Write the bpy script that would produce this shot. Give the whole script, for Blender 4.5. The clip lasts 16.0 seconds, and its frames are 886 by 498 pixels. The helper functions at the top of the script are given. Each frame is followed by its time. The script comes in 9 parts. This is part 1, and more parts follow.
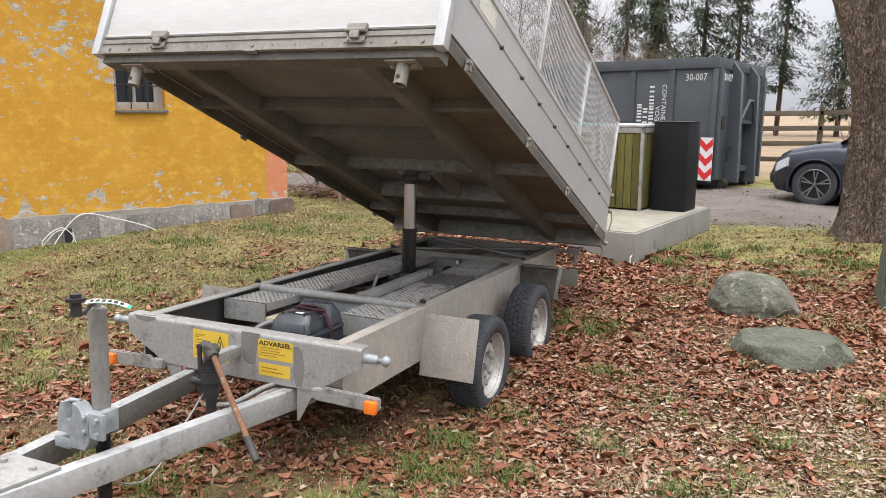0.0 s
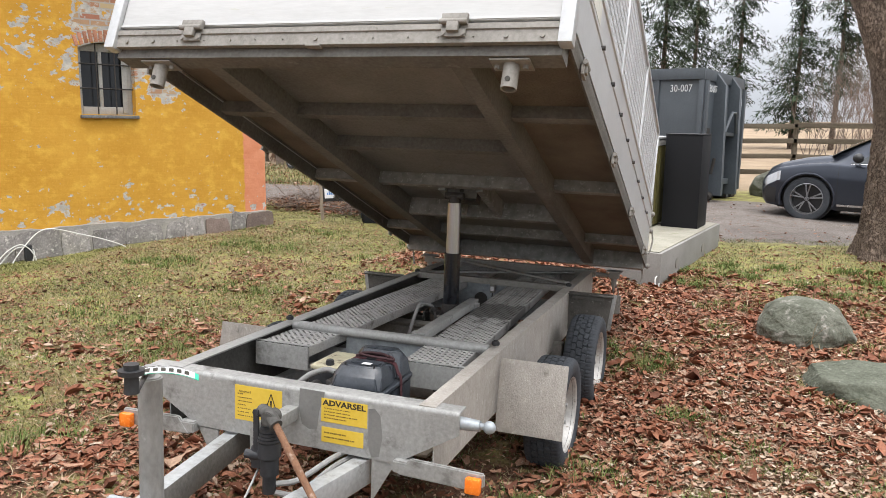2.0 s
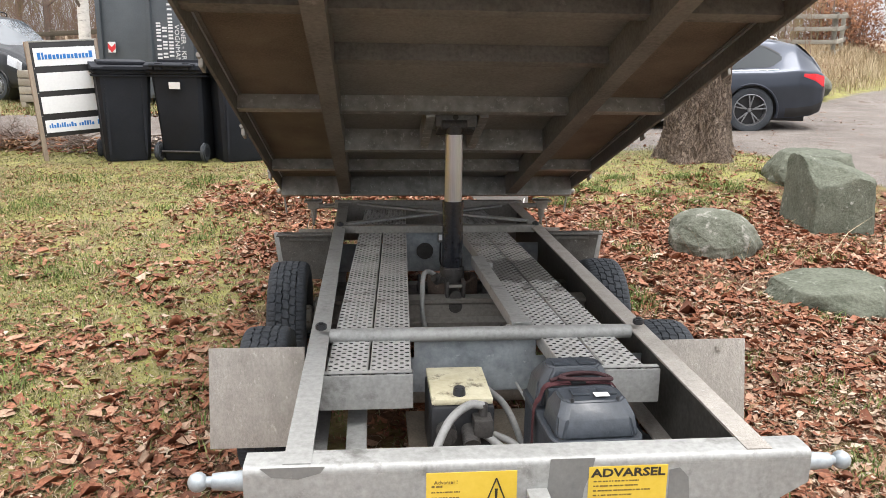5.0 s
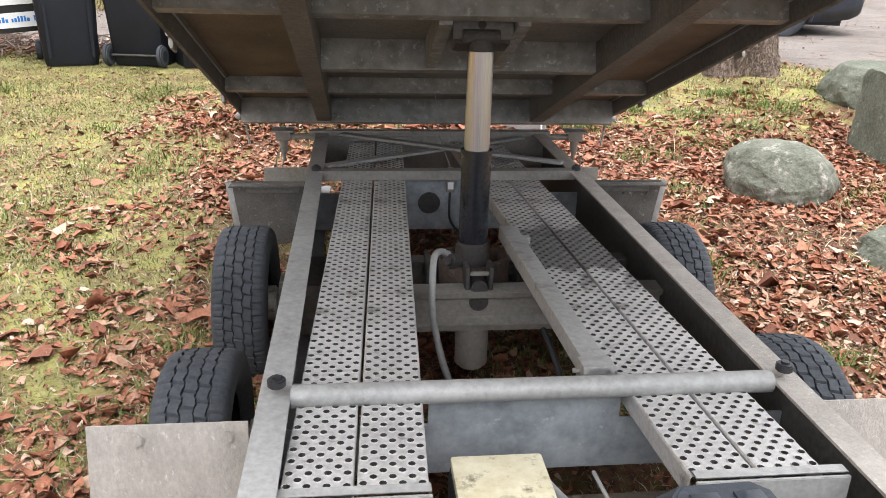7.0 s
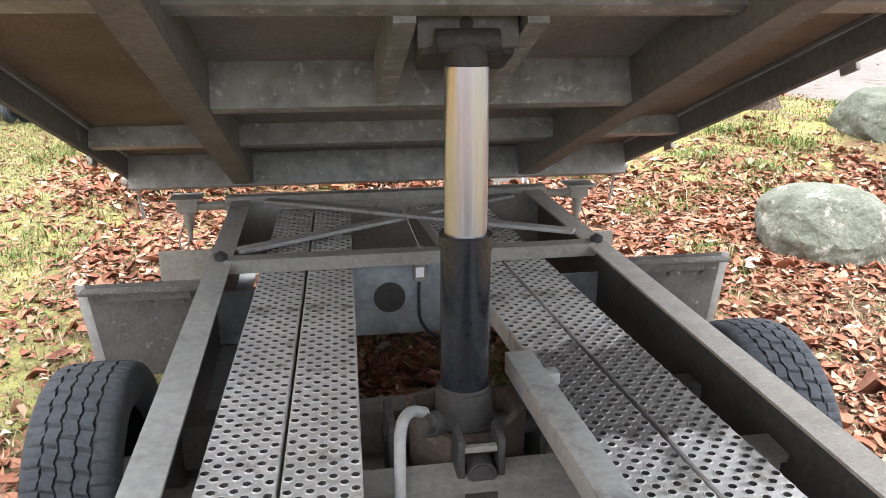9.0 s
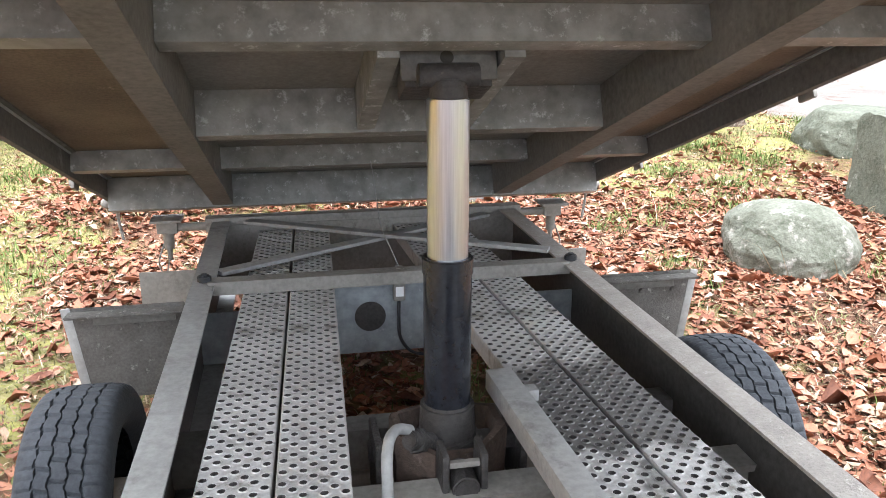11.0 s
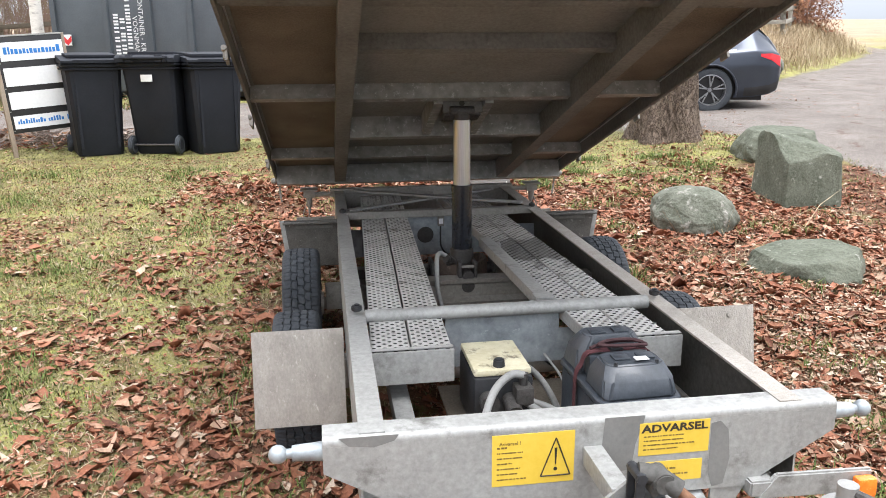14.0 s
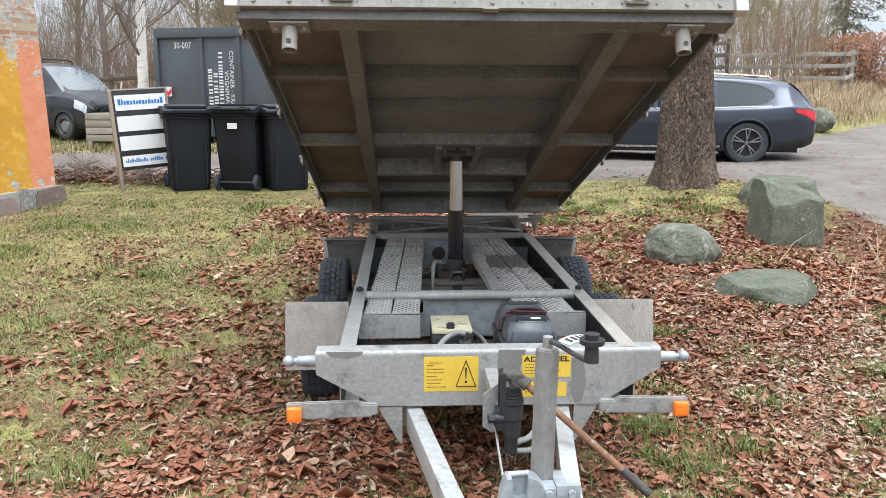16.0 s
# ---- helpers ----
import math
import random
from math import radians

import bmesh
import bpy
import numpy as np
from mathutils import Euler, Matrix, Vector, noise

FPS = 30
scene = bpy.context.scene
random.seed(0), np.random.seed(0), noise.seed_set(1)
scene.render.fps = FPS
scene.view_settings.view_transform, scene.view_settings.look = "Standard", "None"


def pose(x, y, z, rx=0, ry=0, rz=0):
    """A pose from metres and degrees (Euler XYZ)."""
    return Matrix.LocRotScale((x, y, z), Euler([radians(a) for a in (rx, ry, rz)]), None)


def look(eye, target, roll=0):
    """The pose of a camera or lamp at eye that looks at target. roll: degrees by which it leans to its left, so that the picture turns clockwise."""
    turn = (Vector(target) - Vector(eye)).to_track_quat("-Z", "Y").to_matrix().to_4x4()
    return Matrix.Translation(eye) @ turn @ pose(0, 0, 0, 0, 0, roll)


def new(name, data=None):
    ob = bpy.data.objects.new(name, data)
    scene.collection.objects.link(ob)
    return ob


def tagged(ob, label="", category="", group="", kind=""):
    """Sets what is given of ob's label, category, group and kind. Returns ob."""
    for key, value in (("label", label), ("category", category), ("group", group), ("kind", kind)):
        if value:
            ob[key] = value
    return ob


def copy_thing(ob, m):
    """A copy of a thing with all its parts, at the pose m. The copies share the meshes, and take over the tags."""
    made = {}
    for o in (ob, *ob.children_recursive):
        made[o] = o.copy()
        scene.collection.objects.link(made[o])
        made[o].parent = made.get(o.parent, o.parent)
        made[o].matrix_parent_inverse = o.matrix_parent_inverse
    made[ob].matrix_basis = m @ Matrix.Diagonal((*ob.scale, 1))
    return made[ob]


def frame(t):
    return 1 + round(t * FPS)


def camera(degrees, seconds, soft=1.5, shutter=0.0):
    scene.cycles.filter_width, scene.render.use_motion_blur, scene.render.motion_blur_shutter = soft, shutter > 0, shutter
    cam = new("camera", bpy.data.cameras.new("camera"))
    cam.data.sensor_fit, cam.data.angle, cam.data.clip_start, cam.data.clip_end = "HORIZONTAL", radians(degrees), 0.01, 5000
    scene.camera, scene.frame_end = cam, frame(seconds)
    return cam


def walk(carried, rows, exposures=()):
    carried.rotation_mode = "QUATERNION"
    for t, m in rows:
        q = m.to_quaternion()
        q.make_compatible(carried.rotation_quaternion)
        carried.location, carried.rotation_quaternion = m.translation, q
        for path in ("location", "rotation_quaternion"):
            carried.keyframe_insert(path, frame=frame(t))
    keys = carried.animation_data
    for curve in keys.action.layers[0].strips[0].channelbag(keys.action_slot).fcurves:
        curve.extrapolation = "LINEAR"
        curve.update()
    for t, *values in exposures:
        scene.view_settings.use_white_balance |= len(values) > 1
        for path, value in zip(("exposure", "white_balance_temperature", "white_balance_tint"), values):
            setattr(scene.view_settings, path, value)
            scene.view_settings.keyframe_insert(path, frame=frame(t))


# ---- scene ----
cam = camera(59.6, 16.0, soft=0.35)
PATH = [
    (0, (2.276, -2.787, 1.496), (1.472, -0.98, 1.202), 1.5),
    (0.5, (2.23, -2.693, 1.517), (1.348, -0.917, 1.261), 2.8),
    (1, (2.157, -2.566, 1.53), (1.246, -0.802, 1.291), 3.2),
    (1.5, (1.936, -2.472, 1.506), (1.1, -0.673, 1.255), 2.6),
    (2, (1.483, -2.452, 1.5), (0.802, -0.591, 1.232), 2.0),
    (2.5, (1.12, -2.392, 1.484), (0.6, -0.483, 1.194), 1.6),
    (3, (0.762, -2.243, 1.495), (0.417, -0.3, 1.171), 1.5),
    (3.5, (0.423, -2.151, 1.474), (0.251, -0.19, 1.123), 1.2),
    (4, (0.107, -2.088, 1.496), (0.093, -0.125, 1.114), 1.0),
    (4.5, (-0.199, -1.855, 1.468), (-0.089, 0.099, 1.055), 0.8),
    (5, (-0.373, -1.591, 1.455), (-0.188, 0.347, 0.994), 0.8),
    (7.5, (-0.371, -0.274, 1.383), (-0.148, 1.579, 0.665), 1.5),
    (8, (-0.336, -0.015, 1.329), (-0.092, 1.866, 0.693), 1.0),
    (8.5, (-0.279, 0.316, 1.259), (0.005, 2.208, 0.674), 0.5),
    (9, (-0.268, 0.468, 1.253), (0.044, 2.354, 0.666), 0.0),
    (11.5, (-0.325, 0.373, 1.323), (0.064, 2.256, 0.773), 0.2),
    (12, (-0.419, 0.030, 1.398), (-0.043, 1.915, 0.842), 0.5),
    (12.5, (-0.503, -0.416, 1.461), (-0.140, 1.459, 0.868), 0.7),
    (13, (-0.519, -0.956, 1.501), (-0.187, 0.930, 0.924), 0.4),
    (13.5, (-0.612, -1.381, 1.443), (-0.294, 0.521, 0.913), -0.1),
    (14, (-0.628, -1.679, 1.461), (-0.335, 0.236, 0.968), -0.3),
    (14.5, (-0.512, -1.992, 1.471), (-0.253, -0.061, 1.019), -0.4),
    (15, (-0.489, -2.301, 1.48), (-0.279, -0.356, 1.064), -0.4),
    (15.5, (-0.476, -2.597, 1.497), (-0.317, -0.642, 1.108), -0.2),
    (16, (-0.328, -2.823, 1.506), (-0.225, -0.86, 1.134), 0.2),
]
EXPOSURES = [(0.0, -0.12, 6500, 13), (3.0, 0.03, 6400, 11), (5.0, 0.26, 6450, 11), (7.5, 0.74, 6300, 13), (9.0, 1.17, 6200, 11), (11.5, 1.32, 5950, 11), (12.5, 1.08, 5900, 13), (13.5, 0.58, 6000, 12), (14.0, 0.44, 6200, 11), (16.0, 0.17, 6000, 9)]
SKY, SUN, SUN_TURN = 0.25, 2.1, 150.0
WHEELS = [(1.18, 0.218), (2.04, 0.254)]
walk(cam, [(t, look(eye, target, roll)) for t, eye, target, roll in PATH], EXPOSURES)

# ---------------------------------------------------------------- light
world = bpy.data.worlds.new("world")
scene.world = world
world.use_nodes = True
wn, wl = world.node_tree.nodes, world.node_tree.links
sky = wn.new("ShaderNodeTexSky")
sky.sky_type = "NISHITA"
sky.sun_disc = False
sky.sun_elevation, sky.sun_rotation = radians(72), radians(SUN_TURN)
sky.dust_density, sky.air_density, sky.ozone_density = 3.0, 1.0, 1.0
pale = wn.new("ShaderNodeHueSaturation")
pale.inputs["Saturation"].default_value = 0.25
wl.new(sky.outputs[0], pale.inputs["Color"])
cover = wn.new("ShaderNodeMix")
cover.data_type = "RGBA"
cover.inputs[0].default_value = 0.92
# an overcast dome is brighter overhead than at the horizon
dome = wn.new("ShaderNodeTexCoord")
dome_z = wn.new("ShaderNodeSeparateXYZ")
wl.new(dome.outputs["Generated"], dome_z.inputs[0])
rise = wn.new("ShaderNodeMapRange")
rise.inputs[1].default_value, rise.inputs[2].default_value = 0.0, 1.0
wl.new(dome_z.outputs["Z"], rise.inputs[0])
clouds = wn.new("ShaderNodeMix")
clouds.data_type = "RGBA"
clouds.inputs[6].default_value, clouds.inputs[7].default_value = (2.15, 2.3, 2.5, 1), (15.6, 15.6, 15.7, 1)
bow = wn.new("ShaderNodeMath")
bow.operation = "POWER"
bow.inputs[1].default_value = 1.15
wl.new(rise.outputs[0], bow.inputs[0])
wl.new(bow.outputs[0], clouds.inputs[0])
wl.new(clouds.outputs[2], cover.inputs[7])
wl.new(pale.outputs[0], cover.inputs[6])
wl.new(cover.outputs[2], wn["Background"].inputs["Color"])
wn["Background"].inputs["Strength"].default_value = SKY
sun = new("sun", bpy.data.lights.new("sun", "SUN"))
sun.data.energy, sun.data.angle, sun.data.color = SUN, radians(24), (1.0, 0.97, 0.93)
sun.matrix_world = look((0, 0, 30), (30 * math.sin(radians(SUN_TURN)) * -0.32, -30 * math.cos(radians(SUN_TURN)) * 0.32, 0))


# ---------------------------------------------------------------- materials
def mat(name, a, b, c=None, s1=2.0, s2=35.0, rough=0.7, metal=0.0, bump=0.25, bscale=80.0, spot=0.6, rnd=0.0, stretch=(1, 1, 1), rough_var=0.12, coat=0.0, island=0.0):
    """Two scales of noise between colours a and b, spots of c, fine relief, roughness that varies."""
    m = bpy.data.materials.new(name)
    m.use_nodes = True
    n, l = m.node_tree.nodes, m.node_tree.links
    p = n["Principled BSDF"]
    tc = n.new("ShaderNodeTexCoord")
    mp = n.new("ShaderNodeMapping")
    mp.inputs["Scale"].default_value = stretch
    l.new(tc.outputs["Object"], mp.inputs["Vector"])

    def noisy(scale, detail=5.0, rough_=0.6):
        t = n.new("ShaderNodeTexNoise")
        t.inputs["Scale"].default_value, t.inputs["Detail"].default_value, t.inputs["Roughness"].default_value = scale, detail, rough_
        l.new(mp.outputs[0], t.inputs["Vector"])
        return t.outputs["Fac"]

    def ramp(src, lo, hi):
        r = n.new("ShaderNodeMapRange")
        r.inputs[1].default_value, r.inputs[2].default_value = lo, hi
        l.new(src, r.inputs[0])
        return r.outputs[0]

    def mix(f, x, y):
        k = n.new("ShaderNodeMix")
        k.data_type = "RGBA"
        for s, v in ((0, f), (6, x), (7, y)):
            if isinstance(v, tuple):
                k.inputs[s].default_value = (*v, 1)
            elif isinstance(v, float):
                k.inputs[s].default_value = v
            else:
                l.new(v, k.inputs[s])
        return k.outputs[2]

    big, fine = noisy(s1), noisy(s2)
    add = n.new("ShaderNodeMath")
    add.operation = "ADD"
    l.new(big, add.inputs[0])
    l.new(fine, add.inputs[1])
    col = mix(ramp(add.outputs[0], 0.72, 1.28), a, b)
    if c:
        col = mix(ramp(noisy(s1 * 3.1, 8, 0.7), spot, spot + 0.12), col, c)
    if rnd or island:
        if rnd:
            src = n.new("ShaderNodeObjectInfo").outputs["Random"]
        else:
            src = n.new("ShaderNodeNewGeometry").outputs["Random Per Island"]
        hs = n.new("ShaderNodeHueSaturation")
        r = n.new("ShaderNodeMapRange")
        amount = rnd or island
        r.inputs[3].default_value, r.inputs[4].default_value = 1 - amount, 1 + amount
        l.new(src, r.inputs[0])
        l.new(r.outputs[0], hs.inputs["Value"])
        l.new(col, hs.inputs["Color"])
        col = hs.outputs[0]
    l.new(col, p.inputs["Base Color"])
    rr = n.new("ShaderNodeMapRange")
    rr.inputs[3].default_value, rr.inputs[4].default_value = max(rough - rough_var, 0.03), min(rough + rough_var, 1)
    l.new(fine, rr.inputs[0])
    l.new(rr.outputs[0], p.inputs["Roughness"])
    p.inputs["Metallic"].default_value = metal
    if rough > 0.68 and metal < 0.2:
        p.inputs["Specular IOR Level"].default_value = 0.22
    p.inputs["Coat Weight"].default_value = coat
    p.inputs["Coat Roughness"].default_value = 0.06
    if bump:
        bp = n.new("ShaderNodeBump")
        bp.inputs["Strength"].default_value, bp.inputs["Distance"].default_value = bump, 0.01
        l.new(noisy(bscale, 4, 0.65), bp.inputs["Height"])
        l.new(bp.outputs[0], p.inputs["Normal"])
    return m


def glass_mat(name, colour, rough=0.03, shine=0.4):
    m = bpy.data.materials.new(name)
    m.use_nodes = True
    p = m.node_tree.nodes["Principled BSDF"]
    p.inputs["Base Color"].default_value = (*colour, 1)
    p.inputs["Roughness"].default_value = rough
    p.inputs["Specular IOR Level"].default_value = shine
    return m


galv = mat("galvanised_steel", (0.235, 0.235, 0.225), (0.395, 0.397, 0.382), (0.145, 0.142, 0.132), s1=2.1, s2=60, rough=0.55, metal=0.25, bump=0.10, spot=0.56)
patch_grey = mat("dulled_zinc_patch", (0.155, 0.155, 0.148), (0.215, 0.213, 0.202), (0.28, 0.276, 0.26), s1=6, s2=70, rough=0.65, metal=0.15, bump=0.08, spot=0.62)
galv_blue = mat("galvanised_spangle", (0.22, 0.245, 0.26), (0.42, 0.455, 0.475), (0.56, 0.595, 0.615), s1=10, s2=30, rough=0.5, metal=0.3, bump=0.05, spot=0.62)
galv_dusty = mat("dusty_galvanised_steel", (0.20, 0.19, 0.17), (0.32, 0.305, 0.28), (0.13, 0.115, 0.095), s1=4, s2=70, rough=0.7, metal=0.15, bump=0.1, spot=0.6)
grimy_shaded = mat("grimy_shaded_beam_steel", (0.110, 0.107, 0.097), (0.210, 0.204, 0.190), (0.312, 0.306, 0.294), s1=3, s2=60, rough=0.8, metal=0.1, bump=0.15, spot=0.63)
rail_inner = mat("grimy_shaded_channel", (0.058, 0.056, 0.052), (0.120, 0.117, 0.109), (0.19, 0.186, 0.176), s1=3, s2=60, rough=0.75, metal=0.1, bump=0.12, spot=0.66)
mud_dark = mat("dark_mud_caked_steel", (0.075, 0.070, 0.063), (0.145, 0.137, 0.125), (0.36, 0.345, 0.32), s1=14, s2=150, rough=0.85, metal=0.05, bump=0.35, bscale=180, spot=0.60)
galv_under = mat("stained_zinc_beam", (0.150, 0.149, 0.137), (0.306, 0.305, 0.286), (0.480, 0.486, 0.474), s1=12, s2=20, rough=0.6, metal=0.2, bump=0.1, spot=0.57)
plank_mat = mat("worn_perforated_zinc", (0.33, 0.325, 0.31), (0.55, 0.545, 0.525), (0.15, 0.137, 0.115), s1=3, s2=90, rough=0.5, metal=0.3, bump=0.12, spot=0.55)
def oil_stained(m):
    """A dark oil stain with ragged ends across the middle of a plank."""
    n, l = m.node_tree.nodes, m.node_tree.links
    p = n["Principled BSDF"]
    tc, sep, t = n.new("ShaderNodeTexCoord"), n.new("ShaderNodeSeparateXYZ"), n.new("ShaderNodeTexNoise")
    t.inputs["Scale"].default_value, t.inputs["Detail"].default_value = 9.0, 6.0
    l.new(tc.outputs["Object"], sep.inputs[0])
    l.new(tc.outputs["Object"], t.inputs["Vector"])
    wob = n.new("ShaderNodeMath")
    wob.operation = "MULTIPLY_ADD"
    wob.inputs[1].default_value = 0.55
    l.new(t.outputs["Fac"], wob.inputs[0])
    l.new(sep.outputs["Y"], wob.inputs[2])
    rise_, fall = n.new("ShaderNodeMapRange"), n.new("ShaderNodeMapRange")
    rise_.inputs[1].default_value, rise_.inputs[2].default_value = 1.19, 1.25
    fall.inputs[1].default_value, fall.inputs[2].default_value = 1.72, 1.58
    both = n.new("ShaderNodeMath")
    both.operation = "MULTIPLY"
    for k, q in enumerate((rise_, fall)):
        l.new(wob.outputs[0], q.inputs[0])
        l.new(q.outputs[0], both.inputs[k])
    most = n.new("ShaderNodeMath")
    most.operation = "MULTIPLY"
    most.inputs[1].default_value = 0.78
    l.new(both.outputs[0], most.inputs[0])
    mix = n.new("ShaderNodeMix")
    mix.data_type = "RGBA"
    l.new(most.outputs[0], mix.inputs[0])
    l.new(p.inputs["Base Color"].links[0].from_socket, mix.inputs[6])
    mix.inputs[7].default_value = (0.045, 0.042, 0.038, 1)
    l.new(mix.outputs[2], p.inputs["Base Color"])
    return m


plank_oily = oil_stained(mat("oil_stained_zinc", (0.33, 0.325, 0.31), (0.55, 0.545, 0.525), (0.15, 0.137, 0.115), s1=3, s2=90, rough=0.45, metal=0.3, bump=0.12, spot=0.55))
muddy = mat("mud_splashed_steel", (0.30, 0.278, 0.248), (0.42, 0.392, 0.355), (0.56, 0.53, 0.485), s1=20, s2=130, rough=0.85, metal=0.05, bump=0.5, bscale=160, spot=0.59, stretch=(1, 1, 0.55))
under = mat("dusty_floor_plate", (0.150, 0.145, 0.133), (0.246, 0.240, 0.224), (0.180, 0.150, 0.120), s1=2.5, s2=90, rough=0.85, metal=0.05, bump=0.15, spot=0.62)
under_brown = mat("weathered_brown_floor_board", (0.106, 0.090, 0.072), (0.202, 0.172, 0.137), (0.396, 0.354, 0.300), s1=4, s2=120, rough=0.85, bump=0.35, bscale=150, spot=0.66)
alu = mat("anodised_aluminium", (0.46, 0.47, 0.475), (0.56, 0.57, 0.575), (0.36, 0.365, 0.355), s1=2, s2=50, rough=0.42, metal=0.45, bump=0.03, spot=0.66)
white_board = mat("white_lacquered_board", (0.47, 0.475, 0.47), (0.56, 0.565, 0.56), (0.34, 0.35, 0.19), s1=2.2, s2=40, rough=0.38, bump=0.03, spot=0.63, stretch=(0.35, 1, 2.6))
mesh_wire = mat("zinc_wire", (0.40, 0.41, 0.42), (0.54, 0.55, 0.56), s1=6, s2=50, rough=0.5, metal=0.3, bump=0)
black_paint = mat("black_hydraulic_paint", (0.008, 0.009, 0.012), (0.02, 0.022, 0.028), (0.055, 0.055, 0.055), s1=6, s2=80, rough=0.18, bump=0.0, spot=0.72)
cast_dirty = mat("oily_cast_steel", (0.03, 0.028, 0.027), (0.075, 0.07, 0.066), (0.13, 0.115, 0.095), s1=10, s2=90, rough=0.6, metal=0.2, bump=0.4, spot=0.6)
rusty_cast = mat("rusty_brown_cast_iron", (0.050, 0.038, 0.032), (0.115, 0.085, 0.068), (0.17, 0.14, 0.115), s1=9, s2=80, rough=0.75, metal=0.1, bump=0.4, spot=0.6)
chrome = mat("hard_chrome", (0.42, 0.44, 0.48), (0.60, 0.62, 0.66), (0.46, 0.44, 0.40), s1=1.6, s2=60, rough=0.30, metal=1.0, bump=0.0, spot=0.60, stretch=(9, 9, 0.15), rough_var=0.05)
rubber = mat("weathered_tyre_rubber", (0.031, 0.035, 0.041), (0.066, 0.072, 0.080), (0.10, 0.097, 0.09), s1=5, s2=90, rough=0.8, bump=0.2, bscale=200, spot=0.66)
rim_mat = mat("silver_rim_paint", (0.36, 0.35, 0.33), (0.52, 0.51, 0.485), (0.20, 0.165, 0.125), s1=9, s2=60, rough=0.5, metal=0.3, bump=0.05, spot=0.55)
plastic = mat("black_plastic", (0.016, 0.017, 0.019), (0.034, 0.036, 0.04), (0.075, 0.075, 0.072), s1=5, s2=70, rough=0.5, bump=0.08, spot=0.68)
plastic_blue = mat("bluish_black_battery_box", (0.026, 0.031, 0.038), (0.052, 0.060, 0.072), (0.15, 0.16, 0.168), s1=8, s2=60, rough=0.36, bump=0.1, spot=0.66)
cream = mat("stained_cream_tank_lid", (0.46, 0.41, 0.26), (0.62, 0.585, 0.44), (0.15, 0.125, 0.08), s1=6, s2=50, rough=0.5, bump=0.15, spot=0.54)
hose_mat = mat("grey_hose", (0.20, 0.20, 0.195), (0.30, 0.30, 0.29), s1=6, s2=80, rough=0.6, bump=0.1)
drawbar_zinc = mat("streaky_drawbar_zinc", (0.29, 0.30, 0.30), (0.48, 0.495, 0.50), (0.185, 0.178, 0.158), s1=2.6, s2=45, rough=0.5, metal=0.25, bump=0.06, spot=0.56)
tube_zinc = mat("jack_tube_zinc", (0.185, 0.183, 0.175), (0.30, 0.297, 0.285), (0.44, 0.435, 0.415), s1=6, s2=60, rough=0.6, metal=0.2, bump=0.08, spot=0.62, stretch=(1, 1, 0.5))
rust = mat("rusty_pipe", (0.13, 0.068, 0.042), (0.25, 0.135, 0.08), (0.33, 0.25, 0.20), s1=10, s2=90, rough=0.85, bump=0.4, spot=0.58)
yellow = mat("yellow_sticker", (0.62, 0.42, 0.04), (0.68, 0.48, 0.065), (0.60, 0.48, 0.20), s1=8, s2=60, rough=0.45, bump=0.02, spot=0.72)
print_brown = mat("faded_brown_print", (0.13, 0.085, 0.02), (0.20, 0.13, 0.03), s1=20, s2=80, rough=0.6, bump=0)
print_black = mat("black_print", (0.02, 0.018, 0.012), (0.035, 0.03, 0.02), s1=20, s2=80, rough=0.6, bump=0)
amber = mat("amber_lens", (0.80, 0.16, 0.015), (0.88, 0.24, 0.03), s1=30, s2=80, rough=0.25, bump=0.05)
red_lens = mat("red_lens", (0.45, 0.012, 0.016), (0.62, 0.02, 0.03), s1=20, s2=80, rough=0.15, bump=0.02)
tag_white = mat("white_plastic_tag", (0.74, 0.75, 0.75), (0.80, 0.80, 0.80), s1=6, s2=50, rough=0.35, bump=0.03)
tag_green = mat("green_tag_edge", (0.03, 0.42, 0.26), (0.05, 0.50, 0.32), s1=8, s2=50, rough=0.4, bump=0.02)
faded = mat("faded_label_film", (0.56, 0.555, 0.50), (0.66, 0.655, 0.60), (0.42, 0.43, 0.38), s1=12, s2=60, rough=0.6, bump=0.02, spot=0.58)
strap_dark = mat("dark_maroon_cable", (0.03, 0.014, 0.016), (0.06, 0.03, 0.032), s1=30, s2=200, rough=0.7, bump=0.2)
strap_mat = mat("maroon_strap", (0.055, 0.02, 0.024), (0.10, 0.04, 0.044), s1=30, s2=200, rough=0.85, bump=0.3)


# ---------------------------------------------------------------- mesh tools
def box(bm, lo, hi, m=None, bev=0.0):
    r = bmesh.ops.create_cube(bm, size=1.0)
    vs = r["verts"]
    for v in vs:
        v.co = Vector([lo[i] + (v.co[i] + 0.5) * (hi[i] - lo[i]) for i in range(3)])
    if bev:
        es = list({e for v in vs for e in v.link_edges})
        out = bmesh.ops.bevel(bm, geom=es, offset=bev, segments=2, affect="EDGES", profile=0.6)
        vs = list({v for f in out["faces"] for v in f.verts} | {v for v in vs if v.is_valid})
    if m is not None:
        bmesh.ops.transform(bm, matrix=m, verts=vs)
    return vs


